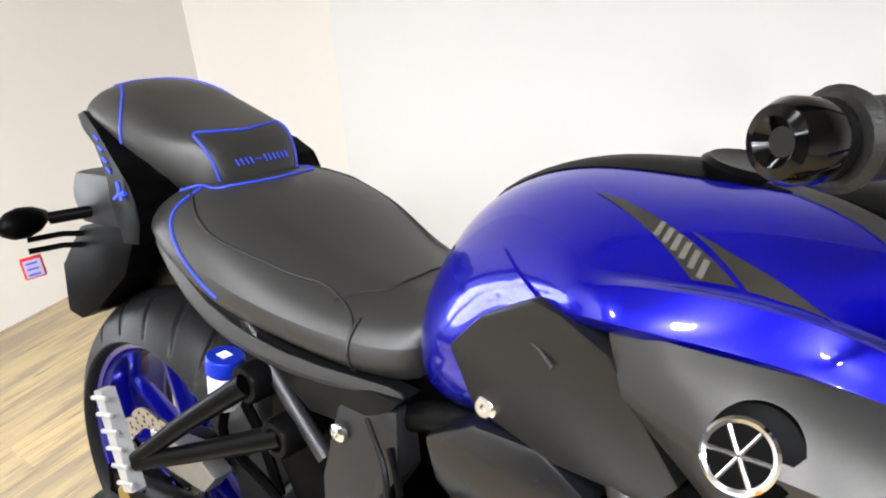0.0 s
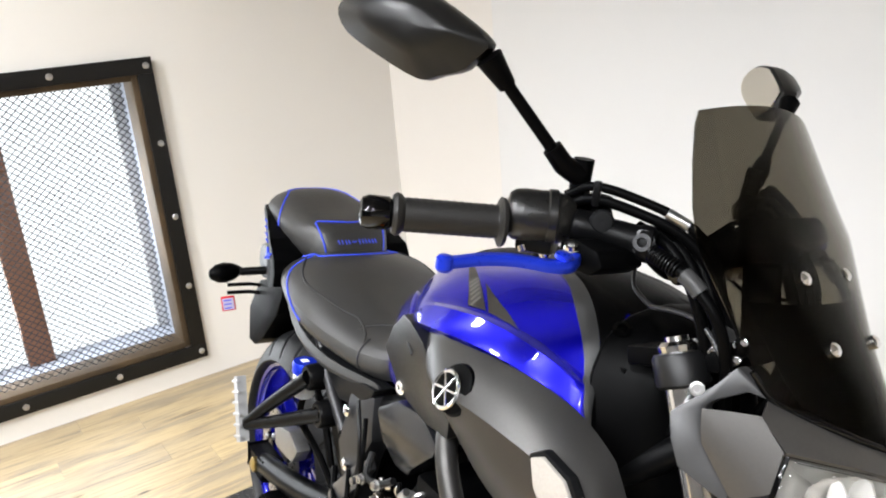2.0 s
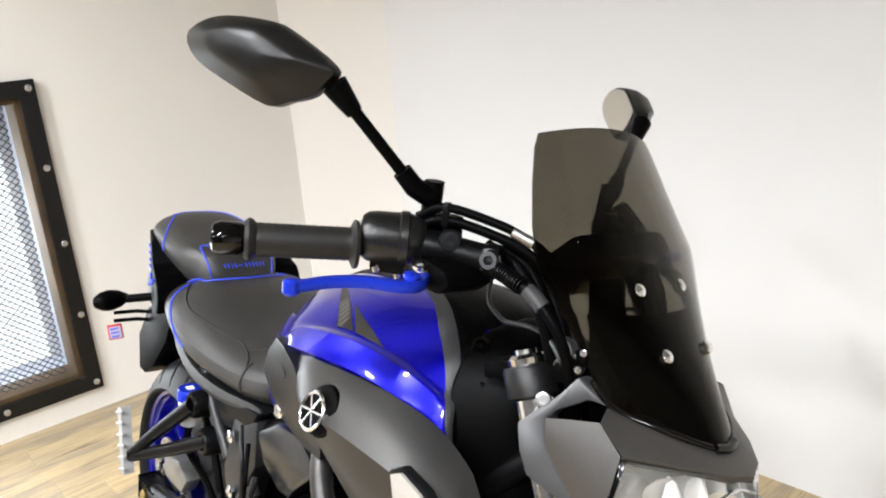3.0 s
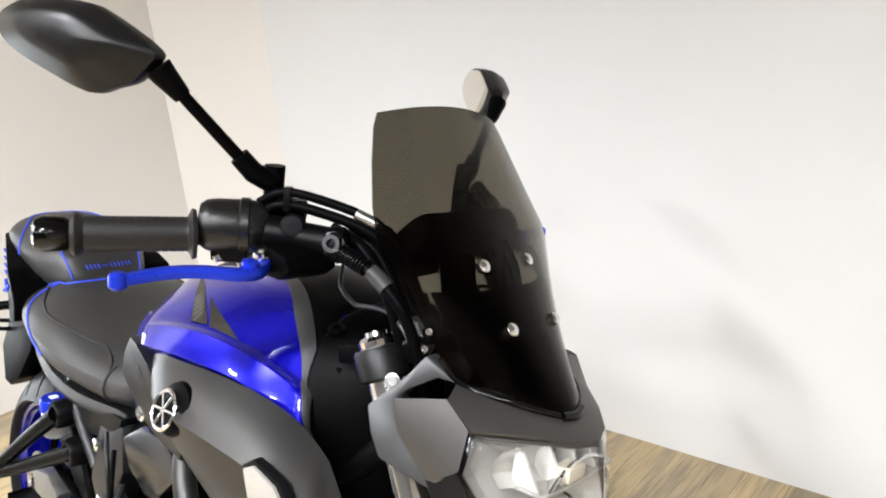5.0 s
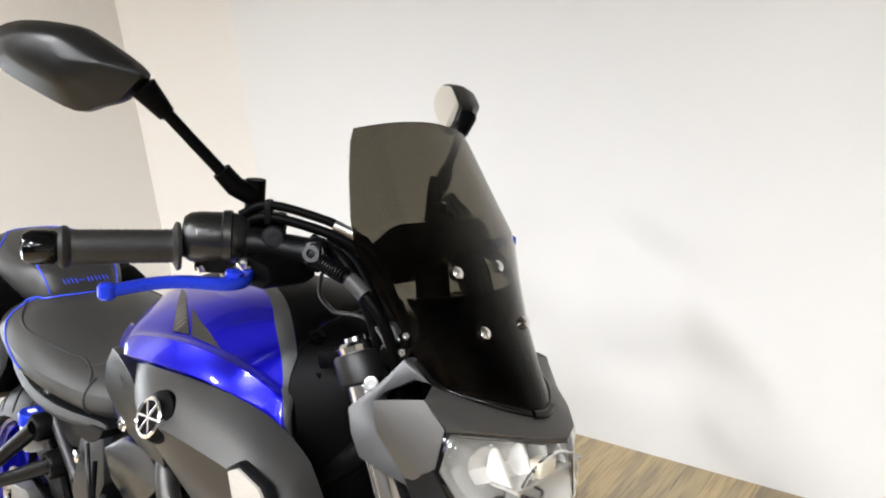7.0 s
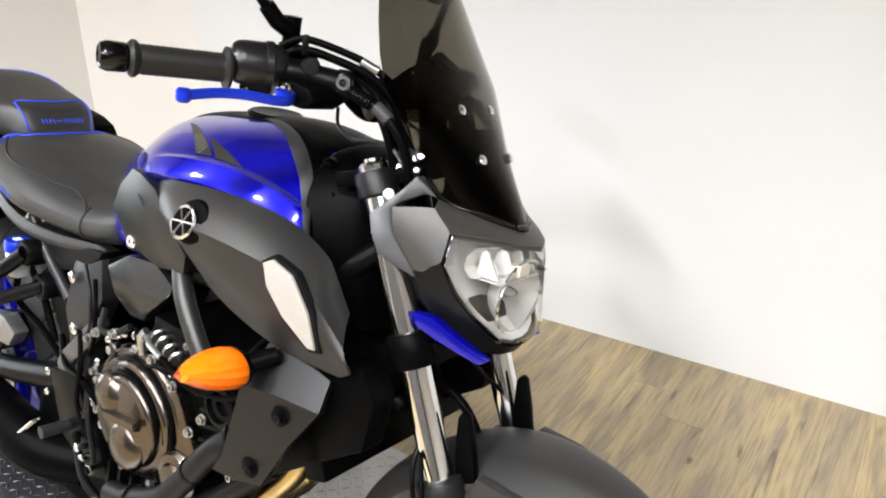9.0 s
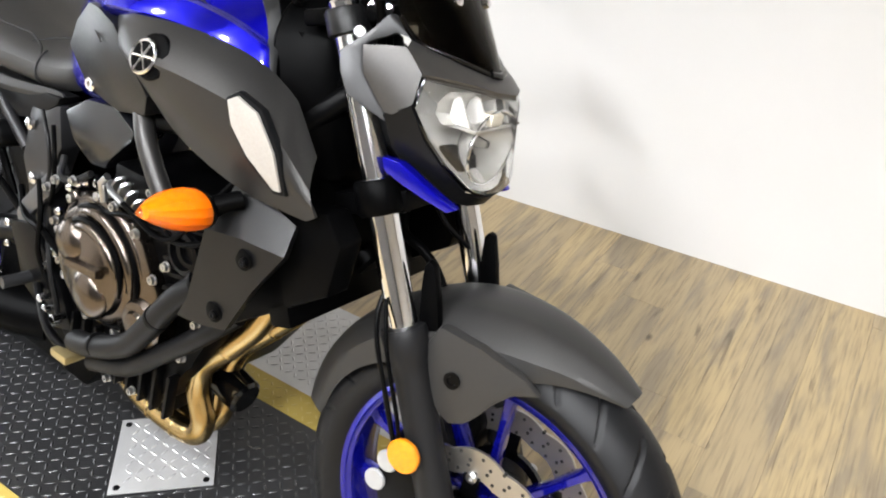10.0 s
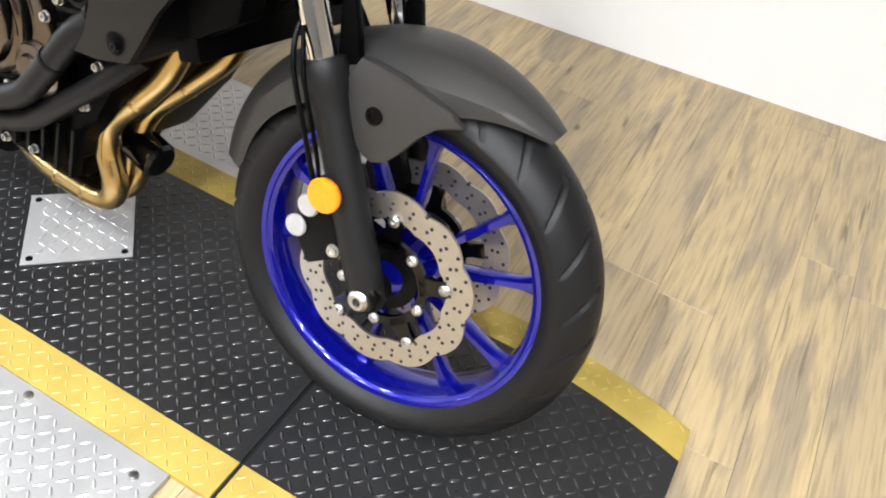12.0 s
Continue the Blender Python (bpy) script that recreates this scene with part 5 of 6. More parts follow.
    # Panel line in lighter grey, its slanting highlight put into the colour.
    part("panel_line_highlight", tube([(0.001, side * 0.1845, 0.8595), (0.018, side * 0.1905, 0.858), (0.034, side * 0.1935, 0.848)], 0.0016, 8, 4), GREYM, bike, "knee panel line, lighter grey for its highlight")
    part("panel_bolt", lathe([(0.012, 0), (0.012, 0.004), (0.009, 0.007), (0.004, 0.007), (0.004, 0.004)], (-0.045, side * 0.157, 0.763), (0, side, 0.1), 20), CHROME, bike, "round silver panel bolt")

# decals lie on the tank, worked out from its surface
bpy.context.view_layer.update()
dg = bpy.context.evaluated_depsgraph_get()
tank_eval = tank.evaluated_get(dg)


def on_tank(x, y, side, lift=0.0008):
    ok, p, nrm, _ = tank_eval.ray_cast(V((x, side * y, 1.5)), V((0, 0, -1)))
    return p + nrm * lift if ok else None


def tank_patch(corners, side, name, material, label, lift=0.0008, n=10):
    """a four-cornered film laid on the tank side, corners in x, y"""
    a, b, c, d = [V((x, y, 0)) for x, y in corners]
    bm = bmesh.new()
    grid = []
    for i in range(n + 1):
        row = []
        for j in range(n + 1):
            p = a.lerp(b, i / n).lerp(d.lerp(c, i / n), j / n)
            q = on_tank(p.x, p.y, side, lift)
            row.append(bm.verts.new(q) if q is not None else None)
        grid.append(row)
    for i in range(n):
        for j in range(n):
            q = (grid[i][j], grid[i + 1][j], grid[i + 1][j + 1], grid[i][j + 1])
            if all(q):
                bm.faces.new(q)
    return part(name, bm, material, tank, label)


for side in (-1, 1):
    bm = bmesh.new()
    grid = []
    a, b, c, d = [V((x, 0, z)) for x, z in ((-0.112, 0.874), (-0.056, 0.906), (0.018, 0.896), (-0.052, 0.850))]
    for i in range(9):
        row = []
        for j in range(9):
            p = a.lerp(b, i / 8).lerp(d.lerp(c, i / 8), j / 8)
            ok, q, nrm, _ = tank_eval.ray_cast(V((p.x, side * 0.5, p.z)), V((0, -side, 0)))
            row.append(bm.verts.new(q + nrm * 0.004))
        grid.append(row)
    for i in range(8):
        for j in range(8):
            bm.faces.new((grid[i][j], grid[i + 1][j], grid[i + 1][j + 1], grid[i][j + 1]))
    part("tank_side_panel", bm, BLUE, tank, "glossy blue tank side panel", solid=0.004)
    tank_patch([(-0.004, 0.086), (0.030, 0.099), (0.150, 0.160), (0.119, 0.166)], side, "decal", DECAL, "dark brown side decal")
    tank_patch([(0.098, 0.127), (0.140, 0.141), (0.212, 0.152), (0.156, 0.160)], side, "decal", DECAL, "dark brown side decal")
    for k in range(6):
        x, y = 0.077 + k * 0.0092, 0.1305 + k * 0.0052
        tank_patch([(x - 0.0035, y - 0.0075), (x + 0.0015, y - 0.0070), (x + 0.0025, y + 0.0075), (x - 0.0025, y + 0.0070)], side, "lettering_bar", LETTER, "grey lettering bar", lift=0.0016, n=2)

# seats
rider_secs = [
    (-0.64, [(0, 0, 0.815), (0, 0.05, 0.815), (0, 0.104, 0.806), (0, 0.128, 0.785), (0, 0.120, 0.762), (0, 0, 0.76)]),
    (-0.59, [(0, 0, 0.844), (0, 0.07, 0.841), (0, 0.130, 0.8248), (0, 0.162, 0.7942), (0, 0.150, 0.75), (0, 0, 0.748)]),
    (-0.5, [(0, 0, 0.848), (0, 0.075, 0.842), (0, 0.138, 0.8212), (0, 0.178, 0.7828), (0, 0.166, 0.72), (0, 0, 0.715)]),
    (-0.42, [(0, 0, 0.827), (0, 0.075, 0.822), (0, 0.136, 0.8032), (0, 0.182, 0.7668), (0, 0.168, 0.706), (0, 0, 0.7)]),
    (-0.33, [(0, 0, 0.797), (0, 0.058, 0.793), (0, 0.108, 0.7782), (0, 0.164, 0.7508), (0, 0.156, 0.702), (0, 0, 0.7)]),
    (-0.24, [(0, 0, 0.786), (0, 0.045, 0.783), (0, 0.086, 0.7692), (0, 0.138, 0.7458), (0, 0.141, 0.69), (0, 0, 0.7)]),
    (-0.17, [(0, 0, 0.797), (0, 0.038, 0.794), (-0.008, 0.076, 0.7812), (-0.02, 0.118, 0.7498), (-0.024, 0.126, 0.694), (0, 0, 0.71)]),
    (-0.128, [(0, 0, 0.823), (-0.008, 0.036, 0.815), (-0.022, 0.064, 0.7932), (-0.04, 0.094, 0.7558), (-0.045, 0.104, 0.7), (0, 0, 0.72)]),
]
seat = part("rider_seat", body(rider_secs, {2: 0.75}), VINYL, bike, "dark grey vinyl rider seat with blue piping", sub=2)
pillion_secs = [
    (-0.872, [(0, 0, 0.890), (0, 0.040, 0.889), (0, 0.066, 0.886), (0, 0.078, 0.878), (0, 0.078, 0.868), (0, 0.066, 0.858), (0, 0, 0.856)]),
    (-0.835, [(0, 0, 0.935), (0, 0.050, 0.932), (0, 0.078, 0.923), (0, 0.098, 0.9045), (0, 0.104, 0.884), (0, 0.094, 0.850), (0, 0, 0.846)]),
    (-0.76, [(0, 0, 0.937), (0, 0.058, 0.933), (0, 0.088, 0.921), (0, 0.109, 0.9005), (0, 0.116, 0.872), (0, 0.106, 0.834), (0, 0, 0.832)]),
    (-0.67, [(0, 0, 0.912), (0, 0.062, 0.910), (0, 0.092, 0.900), (0, 0.112, 0.8835), (0, 0.118, 0.858), (0, 0.112, 0.818), (0, 0, 0.816)]),
    (-0.612, [(0.012, 0, 0.901), (0.01, 0.0589, 0.900), (0.004, 0.0855, 0.893), (0, 0.1007, 0.8755), (0, 0.1062, 0.848), (0, 0.0987, 0.81), (0, 0, 0.806)]),
    (-0.586, [(0.020, 0, 0.893), (0.018, 0.056, 0.891), (0.008, 0.0784, 0.884), (-0.006, 0.0884, 0.8605), (-0.008, 0.0936, 0.840), (-0.008, 0.0864, 0.81), (0, 0, 0.804)]),
    (-0.540, [(0, 0, 0.832), (0, 0.046, 0.831), (-0.002, 0.0624, 0.829), (-0.004, 0.0724, 0.824), (-0.006, 0.0759, 0.822), (-0.006, 0.0686, 0.812), (0, 0, 0.808)]),
]
pillion = part("pillion_seat", body(pillion_secs), VINYL, bike, "dark grey vinyl pillion seat with blue piping", sub=2)
bpy.context.view_layer.update()
dg = bpy.context.evaluated_depsgraph_get()


def lay(ob, pts, d, lift=0.001, k=10):
    """points pressed onto ob along d"""
    ev = ob.evaluated_get(bpy.context.evaluated_depsgraph_get())
    out = []
    d = V(d).normalized()
    for p in spline(pts, k):
        ok, q, nrm, _ = ev.ray_cast(p - d * 0.3, d)
        if ok:
            out.append(q + nrm * lift)
    return out


def piping(ob, pts, d, r=0.0019, material=PIPING, label="blue seat piping", name="piping", k=10):
    line = lay(ob, pts, d, r * 0.3, k)
    if len(line) > 3:
        part(name, tube(line, r, 8), material, ob, label)


SEAM = mat("seam_thread", (0.006, 0.006, 0.006), 0.6)
for s in (-1, 1):
    piping(seat, [(-0.565, s * 0.14, 0.85), (-0.557, s * 0.16, 0.82), (-0.525, s * 0.175, 0.795), (-0.48, s * 0.185, 0.772), (-0.430, s * 0.19, 0.752)], (0, -s, -0.35))
    piping(seat, [(-0.575, s * 0.100, 0.9), (-0.549, s * 0.116, 0.9), (-0.506, s * 0.137, 0.9), (-0.451, s * 0.142, 0.9), (-0.36, s * 0.118, 0.9), (-0.318, s * 0.102, 0.9), (-0.275, s * 0.108, 0.9), (-0.251, s * 0.122, 0.9)], (0, 0, -1), 0.0024, SEAM, "dark stitched seam", "seam")
    piping(seat, [(-0.252, s * 0.15, 0.762), (-0.247, s * 0.15, 0.735), (-0.242, s * 0.15, 0.708)], (0, -s, 0), 0.0024, SEAM, "dark stitched seam", "seam")
    piping(seat, [(-0.294, s * 0.111, 0.9), (-0.275, s * 0.081, 0.9), (-0.252, s * 0.059, 0.9), (-0.246, s * 0.021, 0.9), (-0.246, 0, 0.9)], (0, 0, -1), 0.0016, SEAM, "dark stitched seam", "seam")
    piping(pillion, [(-0.584, s * 0.074, 0.905), (-0.575, s * 0.074, 0.893), (-0.560, s * 0.070, 0.868), (-0.545, s * 0.066, 0.845), (-0.530, s * 0.061, 0.822)], (-0.8, 0, -0.5))
    piping(pillion, [(-0.84, s * 0.06, 1.0), (-0.814, s * 0.084, 0.95), (-0.765, s * 0.10, 0.93), (-0.728, s * 0.11, 0.90), (-0.712, s * 0.13, 0.87), (-0.706, s * 0.13, 0.842)], (0, -s, -0.4))
piping(pillion, [(-0.584, -0.074, 0.905), (-0.590, -0.068, 0.908), (-0.586, -0.045, 0.904), (-0.580, 0.0, 0.902), (-0.586, 0.045, 0.904), (-0.590, 0.068, 0.908), (-0.584, 0.074, 0.905)], (-0.8, 0, -0.6))
piping(seat, [(-0.60, -0.10, 1.0), (-0.575, -0.085, 1.0), (-0.536, -0.078, 1.0), (-0.517, 0.0, 1.0), (-0.536, 0.078, 1.0), (-0.575, 0.085, 1.0), (-0.60, 0.10, 1.0)], (0, 0, -1))
# emblem bars on the pillion front
for k in range(6):
    y = 0.042 - k * 0.0155
    for dy, dz in ((0.0055, 0.0), (-0.002, 0.0)) if k not in (3,) else ((0.004, 0.002),):
        a, b = ((y + dy, 0.873 + dz), (y + dy - 0.0035, 0.882 - dz)) if k != 3 else ((y + 0.004, 0.8775), (y - 0.006, 0.8778))
        line = lay(pillion, [(-0.45, a[0], a[1]), (-0.45, (a[0] + b[0]) / 2, (a[1] + b[1]) / 2), (-0.45, b[0], b[1])], (-1, 0, -0.15), 0.0008, 4)
        if len(line) > 3:
            part("lettering_bar", tube(line, 0.0011, 6), PIPING, pillion, "blue embroidered bar")

# tail
def tail_y(x):
    return 0.092 + 0.29 * min(0.24, max(0, x + 0.876))


for s in (-1, 1):
    out = [(-0.872, 0.878), (-0.830, 0.892), (-0.760, 0.880), (-0.656, 0.852), (-0.622, 0.836), (-0.606, 0.815), (-0.600, 0.789), (-0.606, 0.759), (-0.651, 0.747), (-0.701, 0.781), (-0.722, 0.823), (-0.776, 0.853), (-0.845, 0.862)]
    tp = part("tail_panel", prism(out, s * 0.06, lambda x, z: s * tail_y(x), 0.004), BLACK, bike, "black tail side panel")
    for cx, cz, ln in ((-0.752, 0.868, 0.016), (-0.733, 0.857, 0.016), (-0.714, 0.846, 0.016), (-0.697, 0.836, 0.014)):
        a = V((cx, s * (tail_y(cx) + 0.0012), cz))
        part("lettering_bar", tube([a + V((-0.006, 0, 0.004)), a + V((0.006, 0, -0.001))], 0.0022, 6), PIPING, tp, "blue lettering bar")
    for dx, dz in ((-0.004, 0.016), (0.014, 0.004), (-0.014, -0.010), (0.004, -0.008)):
        a = V((-0.645, s * (tail_y(-0.645) + 0.0012), 0.820))
        part("emblem_bar", tube([a, a + V((dx, 0, dz))], 0.0032, 6), PIPING, tp, "blue emblem bar")
    rail = [[(-0.640, 0.112, 0.778), (-0.570, 0.136, 0.745), (-0.480, 0.152, 0.713), (-0.380, 0.154, 0.702), (-0.280, 0.148, 0.704), (-0.170, 0.130, 0.716)],
            [(-0.655, 0.116, 0.760), (-0.580, 0.142, 0.728), (-0.486, 0.159, 0.696), (-0.380, 0.161, 0.685), (-0.280, 0.154, 0.690), (-0.166, 0.134, 0.706)],
            [(-0.660, 0.108, 0.745), (-0.585, 0.132, 0.714), (-0.490, 0.148, 0.682), (-0.380, 0.150, 0.672), (-0.280, 0.144, 0.680), (-0.164, 0.126, 0.700)]]
    part("seat_rail_cover", loft([[V((x, s * y, z)) for x, y, z in r] for r in rail], closed=False, caps=False), GREYM, bike, "dark grey strip beneath the seat", sub=1, solid=0.004)
    side_panel = [(-0.40, 0.700), (-0.30, 0.700), (-0.165, 0.705), (-0.175, 0.690), (-0.24, 0.645), (-0.30, 0.635), (-0.37, 0.67)]
    part("side_panel", prism(side_panel, s * 0.10, s * 0.140, 0.004), GREYD, bike, "dark grey side panel")
    part("subframe_tube", tube([(-0.43, s * 0.125, 0.705), (-0.36, s * 0.135, 0.650), (-0.27, s * 0.140, 0.585)], 0.0105, 14, 4), FRAMEG, bike, "dark silver subframe tube")
    # rear indicators
    stalk = part("rear_indicator", tube([(-0.87, s * 0.05, 0.722), (-0.92, s * 0.13, 0.708)], 0.010, 12), BLACK, bike, "black stalk indicator")
    ic = V((-0.935, s * 0.166, 0.704))
    part("indicator_pod", lathe([(0.0, -0.050), (0.010, -0.044), (0.021, -0.022), (0.025, 0.0), (0.022, 0.020), (0.013, 0.036), (0.0, 0.042)], ic, V((0.25, s, -0.02)), 24), BLACK, stalk, "black indicator housing")
part("tail_light", prism([(-0.945, 0.735), (-0.93, 0.775), (-0.80, 0.795), (-0.76, 0.77), (-0.80, 0.705), (-0.92, 0.690)], -0.080, 0.080, 0.012), TAILG, bike, "dark tail lamp housing")
part("tail_lens", prism([(-0.94, 0.76), (-0.925, 0.77), (-0.90, 0.725), (-0.925, 0.72)], -0.05, 0.05, 0.005), REDP, bike, "red tail lamp lens")
part("tail_cover", prism([(-0.87, 0.872), (-0.80, 0.878), (-0.70, 0.845), (-0.66, 0.80), (-0.72, 0.75), (-0.80, 0.79), (-0.86, 0.85)], -0.075, 0.075, 0.01), BLACK, bike, "black tail centre cover")
part("plate_holder", prism([(-0.82, 0.72), (-0.75, 0.73), (-0.80, 0.63), (-0.90, 0.535), (-0.955, 0.502), (-1.0, 0.502), (-1.004, 0.590), (-0.93, 0.680)], -0.078, 0.078, 0.005), BLACK, bike, "black number plate holder")
for z in (0.668, 0.648):
    part("plate_stay", tube([(-0.91, -0.05, z), (-0.945, -0.10, z), (-0.962, -0.150, z - 0.004)], 0.005, 8), BLACK, bike)
rr = part("rear_reflector", box((-0.004, -0.017, -0.019), (0.004, 0.017, 0.019), 0.003, m=pose(-0.962, -0.146, 0.616, 10, 0, -18)), REDP, bike, "small red side reflector")
part("reflector_face", box((0.0045, -0.0135, -0.015), (0.0055, 0.0135, 0.015), 0.0, m=pose(-0.962, -0.146, 0.616, 10, 0, -18)), REFLF, rr, "pale reflector face")
for k in range(3):
    part("lettering_bar", box((0.0058, -0.010, -0.012 + 0.010 * k), (0.0062, 0.008, -0.009 + 0.010 * k), 0.0, m=pose(-0.962, -0.146, 0.616, 10, 0, -18)), PIPING, rr, "blue printed bar")

# footrest hanger, reservoir, swingarm, rear brake
for s in (-1, 1):
    hang = part("footrest_hanger", merged(tube([(-0.525, s * 0.235, 0.505), (-0.46, s * 0.20, 0.575), (-0.385, s * 0.165, 0.646)], [0.011, 0.015], 12, 4), tube([(-0.525, s * 0.235, 0.50), (-0.43, s * 0.195, 0.545), (-0.33, s * 0.155, 0.595)], [0.011, 0.015], 12, 4)), SATIN, bike, "black forked pillion footrest hanger")
    for c in ((-0.385, 0.646), (-0.330, 0.595)):
        part("hanger_boss", lathe([(0.026, 0), (0.027, 0.004), (0.025, 0.055), (0.022, 0.06), (0.015, 0.06), (0.014, 0.04)], (c[0], s * 0.11, c[1]), (0, s, 0), 24), SATIN, hang)
    peg = part("footrest", loft([[V((-0.515, s * 0.245, 0.470)) + V((-0.095, s * -0.02, 0.10)) * f + V((0.5, 0, 0.2)) * a + V((0, s, 0)) * b for a, b in ((-0.020, -0.010), (0.020, -0.010), (0.020, 0.010), (-0.020, 0.010))] for f in (0, 0.1, 0.5, 0.95, 1.0)]), PEGS, hang, "folded silver footrest")
    for k in range(6):
        p = V((-0.515, s * 0.2545, 0.470)) + V((-0.095, s * -0.02, 0.10)) * (0.08 + 0.17 * k)
        part("grip_ridge", rod(p + V((-0.019, 0, -0.0075)), p + V((0.019, 0, 0.0075)), 0.0032, 8), PEGS, peg)
    part("swingarm", merged(tube([(-0.722, s * 0.125, 0.295), (-0.50, s * 0.125, 0.345), (-0.30, s * 0.115, 0.40), (-0.16, s * 0.10, 0.43)], [0.024, 0.032], 14, 4)), SATIN, bike, "black swingarm leg")
    part("axle_plate", box((-0.777, s * 0.10, 0.273), (-0.677, s * 0.14, 0.318), 0.006), SATIN, bike)
    part("rear_axle_nut", lathe([(0.018, 0), (0.018, 0.012), (0.012, 0.016), (0.006, 0.016)], (-0.722, s * 0.14, 0.295), (0, s, 0), 6), mat("brass_nut", (0.45, 0.33, 0.12), 0.35, metal=1.0), bike, "gold axle nut")
    part("rear_hugger", tube([(-0.40, s * 0.10, 0.44), (-0.44, s * 0.10, 0.52), (-0.50, s * 0.10, 0.58)], 0.008, 8), BLACK, bike)
resv = part("brake_reservoir", lathe([(0.0, 0), (0.018, 0.0), (0.021, 0.004), (0.0225, 0.045), (0.0225, 0.052)], (-0.455, -0.145, 0.578), (0.05, 0, 1), 28), WHITEP, bike, "white rear brake fluid reservoir with blue cap")
part("reservoir_cap", lathe([(0.0225, 0), (0.025, 0.002), (0.025, 0.020), (0.023, 0.024), (0.0, 0.024)], (-0.4525, -0.145, 0.628), (0.05, 0, 1), 28), BLUEAL, resv, "blue reservoir cap")
part("cap_mark", box((-0.459, -0.153, 0.6524), (-0.444, -0.139, 0.6536), 0), WHITEP, resv, "pale cap marking")
part("reservoir_hose", tube([(-0.455, -0.145, 0.58), (-0.45, -0.15, 0.53), (-0.38, -0.14, 0.49), (-0.30, -0.14, 0.45)], 0.007, 8, 6), BLACK, bike)
part("rear_caliper", prism([(-0.66, 0.42), (-0.58, 0.44), (-0.56, 0.40), (-0.60, 0.35), (-0.66, 0.36)], -0.12, -0.06, 0.008), SATIN, bike, "black rear brake caliper")
part("rear_caliper_body", prism([(-0.64, 0.435), (-0.55, 0.455), (-0.50, 0.43), (-0.53, 0.39), (-0.63, 0.385)], -0.135, -0.10, 0.008), ALU, bike, "grey cast caliper body")
part("inner_guard", prism([(-0.42, 0.69), (-0.25, 0.69), (-0.20, 0.45), (-0.34, 0.40), (-0.42, 0.52)], -0.10, 0.10, 0.01), BLACK, bike, "black inner mudguard")

# frame, engine
for s in (-1, 1):
    part("frame_tube", tube([(0.40, s * 0.06, 0.86), (0.30, s * 0.11, 0.78), (0.08, s * 0.115, 0.735), (-0.10, s * 0.11, 0.70), (-0.20, s * 0.11, 0.66)], 0.017, 14, 6), SATIN, bike, "satin black frame tube")
    part("down_tube", tube([(0.084, s * 0.150, 0.780), (0.096, s * 0.164, 0.758), (0.130, s * 0.180, 0.715), (0.185, s * 0.182, 0.640), (0.21, s * 0.16, 0.60)], 0.0155, 16, 5), GREY, bike, "dark silver frame down tube")
    part("silver_cover", prism([(0.150, 0.786), (0.205, 0.755), (0.300, 0.738), (0.356, 0.742), (0.345, 0.760), (0.20, 0.795)], s * 0.150, s * 0.165, 0.004), PEGS, bike, "bare aluminium throttle cover")
    part("throttle_cover", prism([(-0.112, 0.703), (-0.06, 0.735), (0.012, 0.742), (0.072, 0.717), (0.060, 0.700), (0.0, 0.650), (-0.02, 0.628), (-0.060, 0.624), (-0.098, 0.655)], s * 0.10, lambda x, z: s * (0.168 - abs(z - 0.69) * 0.25), 0.008), INTAKE, bike, "glossy dark injector cover")
    pp = [(-0.255, 0.672), (-0.170, 0.690), (-0.155, 0.62), (-0.185, 0.565), (-0.205, 0.50), (-0.215, 0.40), (-0.20, 0.33), (-0.25, 0.31), (-0.30, 0.38), (-0.275, 0.50), (-0.262, 0.575)]
    part("pivot_plate", prism(pp, s * 0.105, lambda x, z: s * (0.150 - abs(z - 0.585) * 0.12), 0.007), FRAMEG, bike, "dark silver pivot plate")
    for x, z in ((-0.240, 0.640), (-0.235, 0.54), (-0.255, 0.46), (-0.25, 0.37)):
        part("pivot_bolt", lathe([(0.011, 0), (0.011, 0.006), (0.007, 0.009), (0.004, 0.009), (0.004, 0.005)], (x, s * 0.148, z), (0, s, 0), 16), CHROME, bike, "silver frame bolt")
part("frame_casting", prism([(-0.134, 0.602), (-0.179, 0.570), (-0.262, 0.491), (-0.284, 0.460), (-0.262, 0.378), (-0.226, 0.388), (-0.236, 0.470), (-0.155, 0.545), (-0.121, 0.588)], -0.148, -0.160, 0.004), CASTG, bike, "grey cast frame bracket")
spring_at = [V((-0.352, -0.165, 0.307)).lerp(V((-0.423, -0.165, 0.243)), i / 60) + V((0.009 * math.cos(i * 0.9), 0.010 * math.sin(i * 0.9), 0.006 * math.cos(i * 0.9))) for i in range(61)]
part("pedal_spring", tube(spring_at, 0.0024, 8), CHROME, bike, "silver coil spring by the brake pedal")
part("fork_hose", tube([(0.455, 0.03, 0.72), (0.469, 0.02, 0.668), (0.503, 0.02, 0.652), (0.531, 0.02, 0.632), (0.556, 0.02, 0.600)], 0.0075, 10, 6), BLACK, bike, "black hose looping behind the fork", steer=True)
for pts, r in (([(-0.20, -0.15, 0.675), (-0.155, -0.168, 0.64), (-0.150, -0.170, 0.585), (-0.175, -0.165, 0.545)], 0.0035), ([(-0.12, -0.16, 0.62), (-0.10, -0.178, 0.595), (-0.06, -0.18, 0.60), (-0.02, -0.175, 0.625)], 0.006), ([(-0.16, -0.17, 0.46), (-0.135, -0.182, 0.40), (-0.12, -0.18, 0.34), (-0.14, -0.17, 0.29)], 0.005)):
    part("engine_hose", tube(pts, r, 8, 8), HOSE, bike, "thin black hose by the engine")
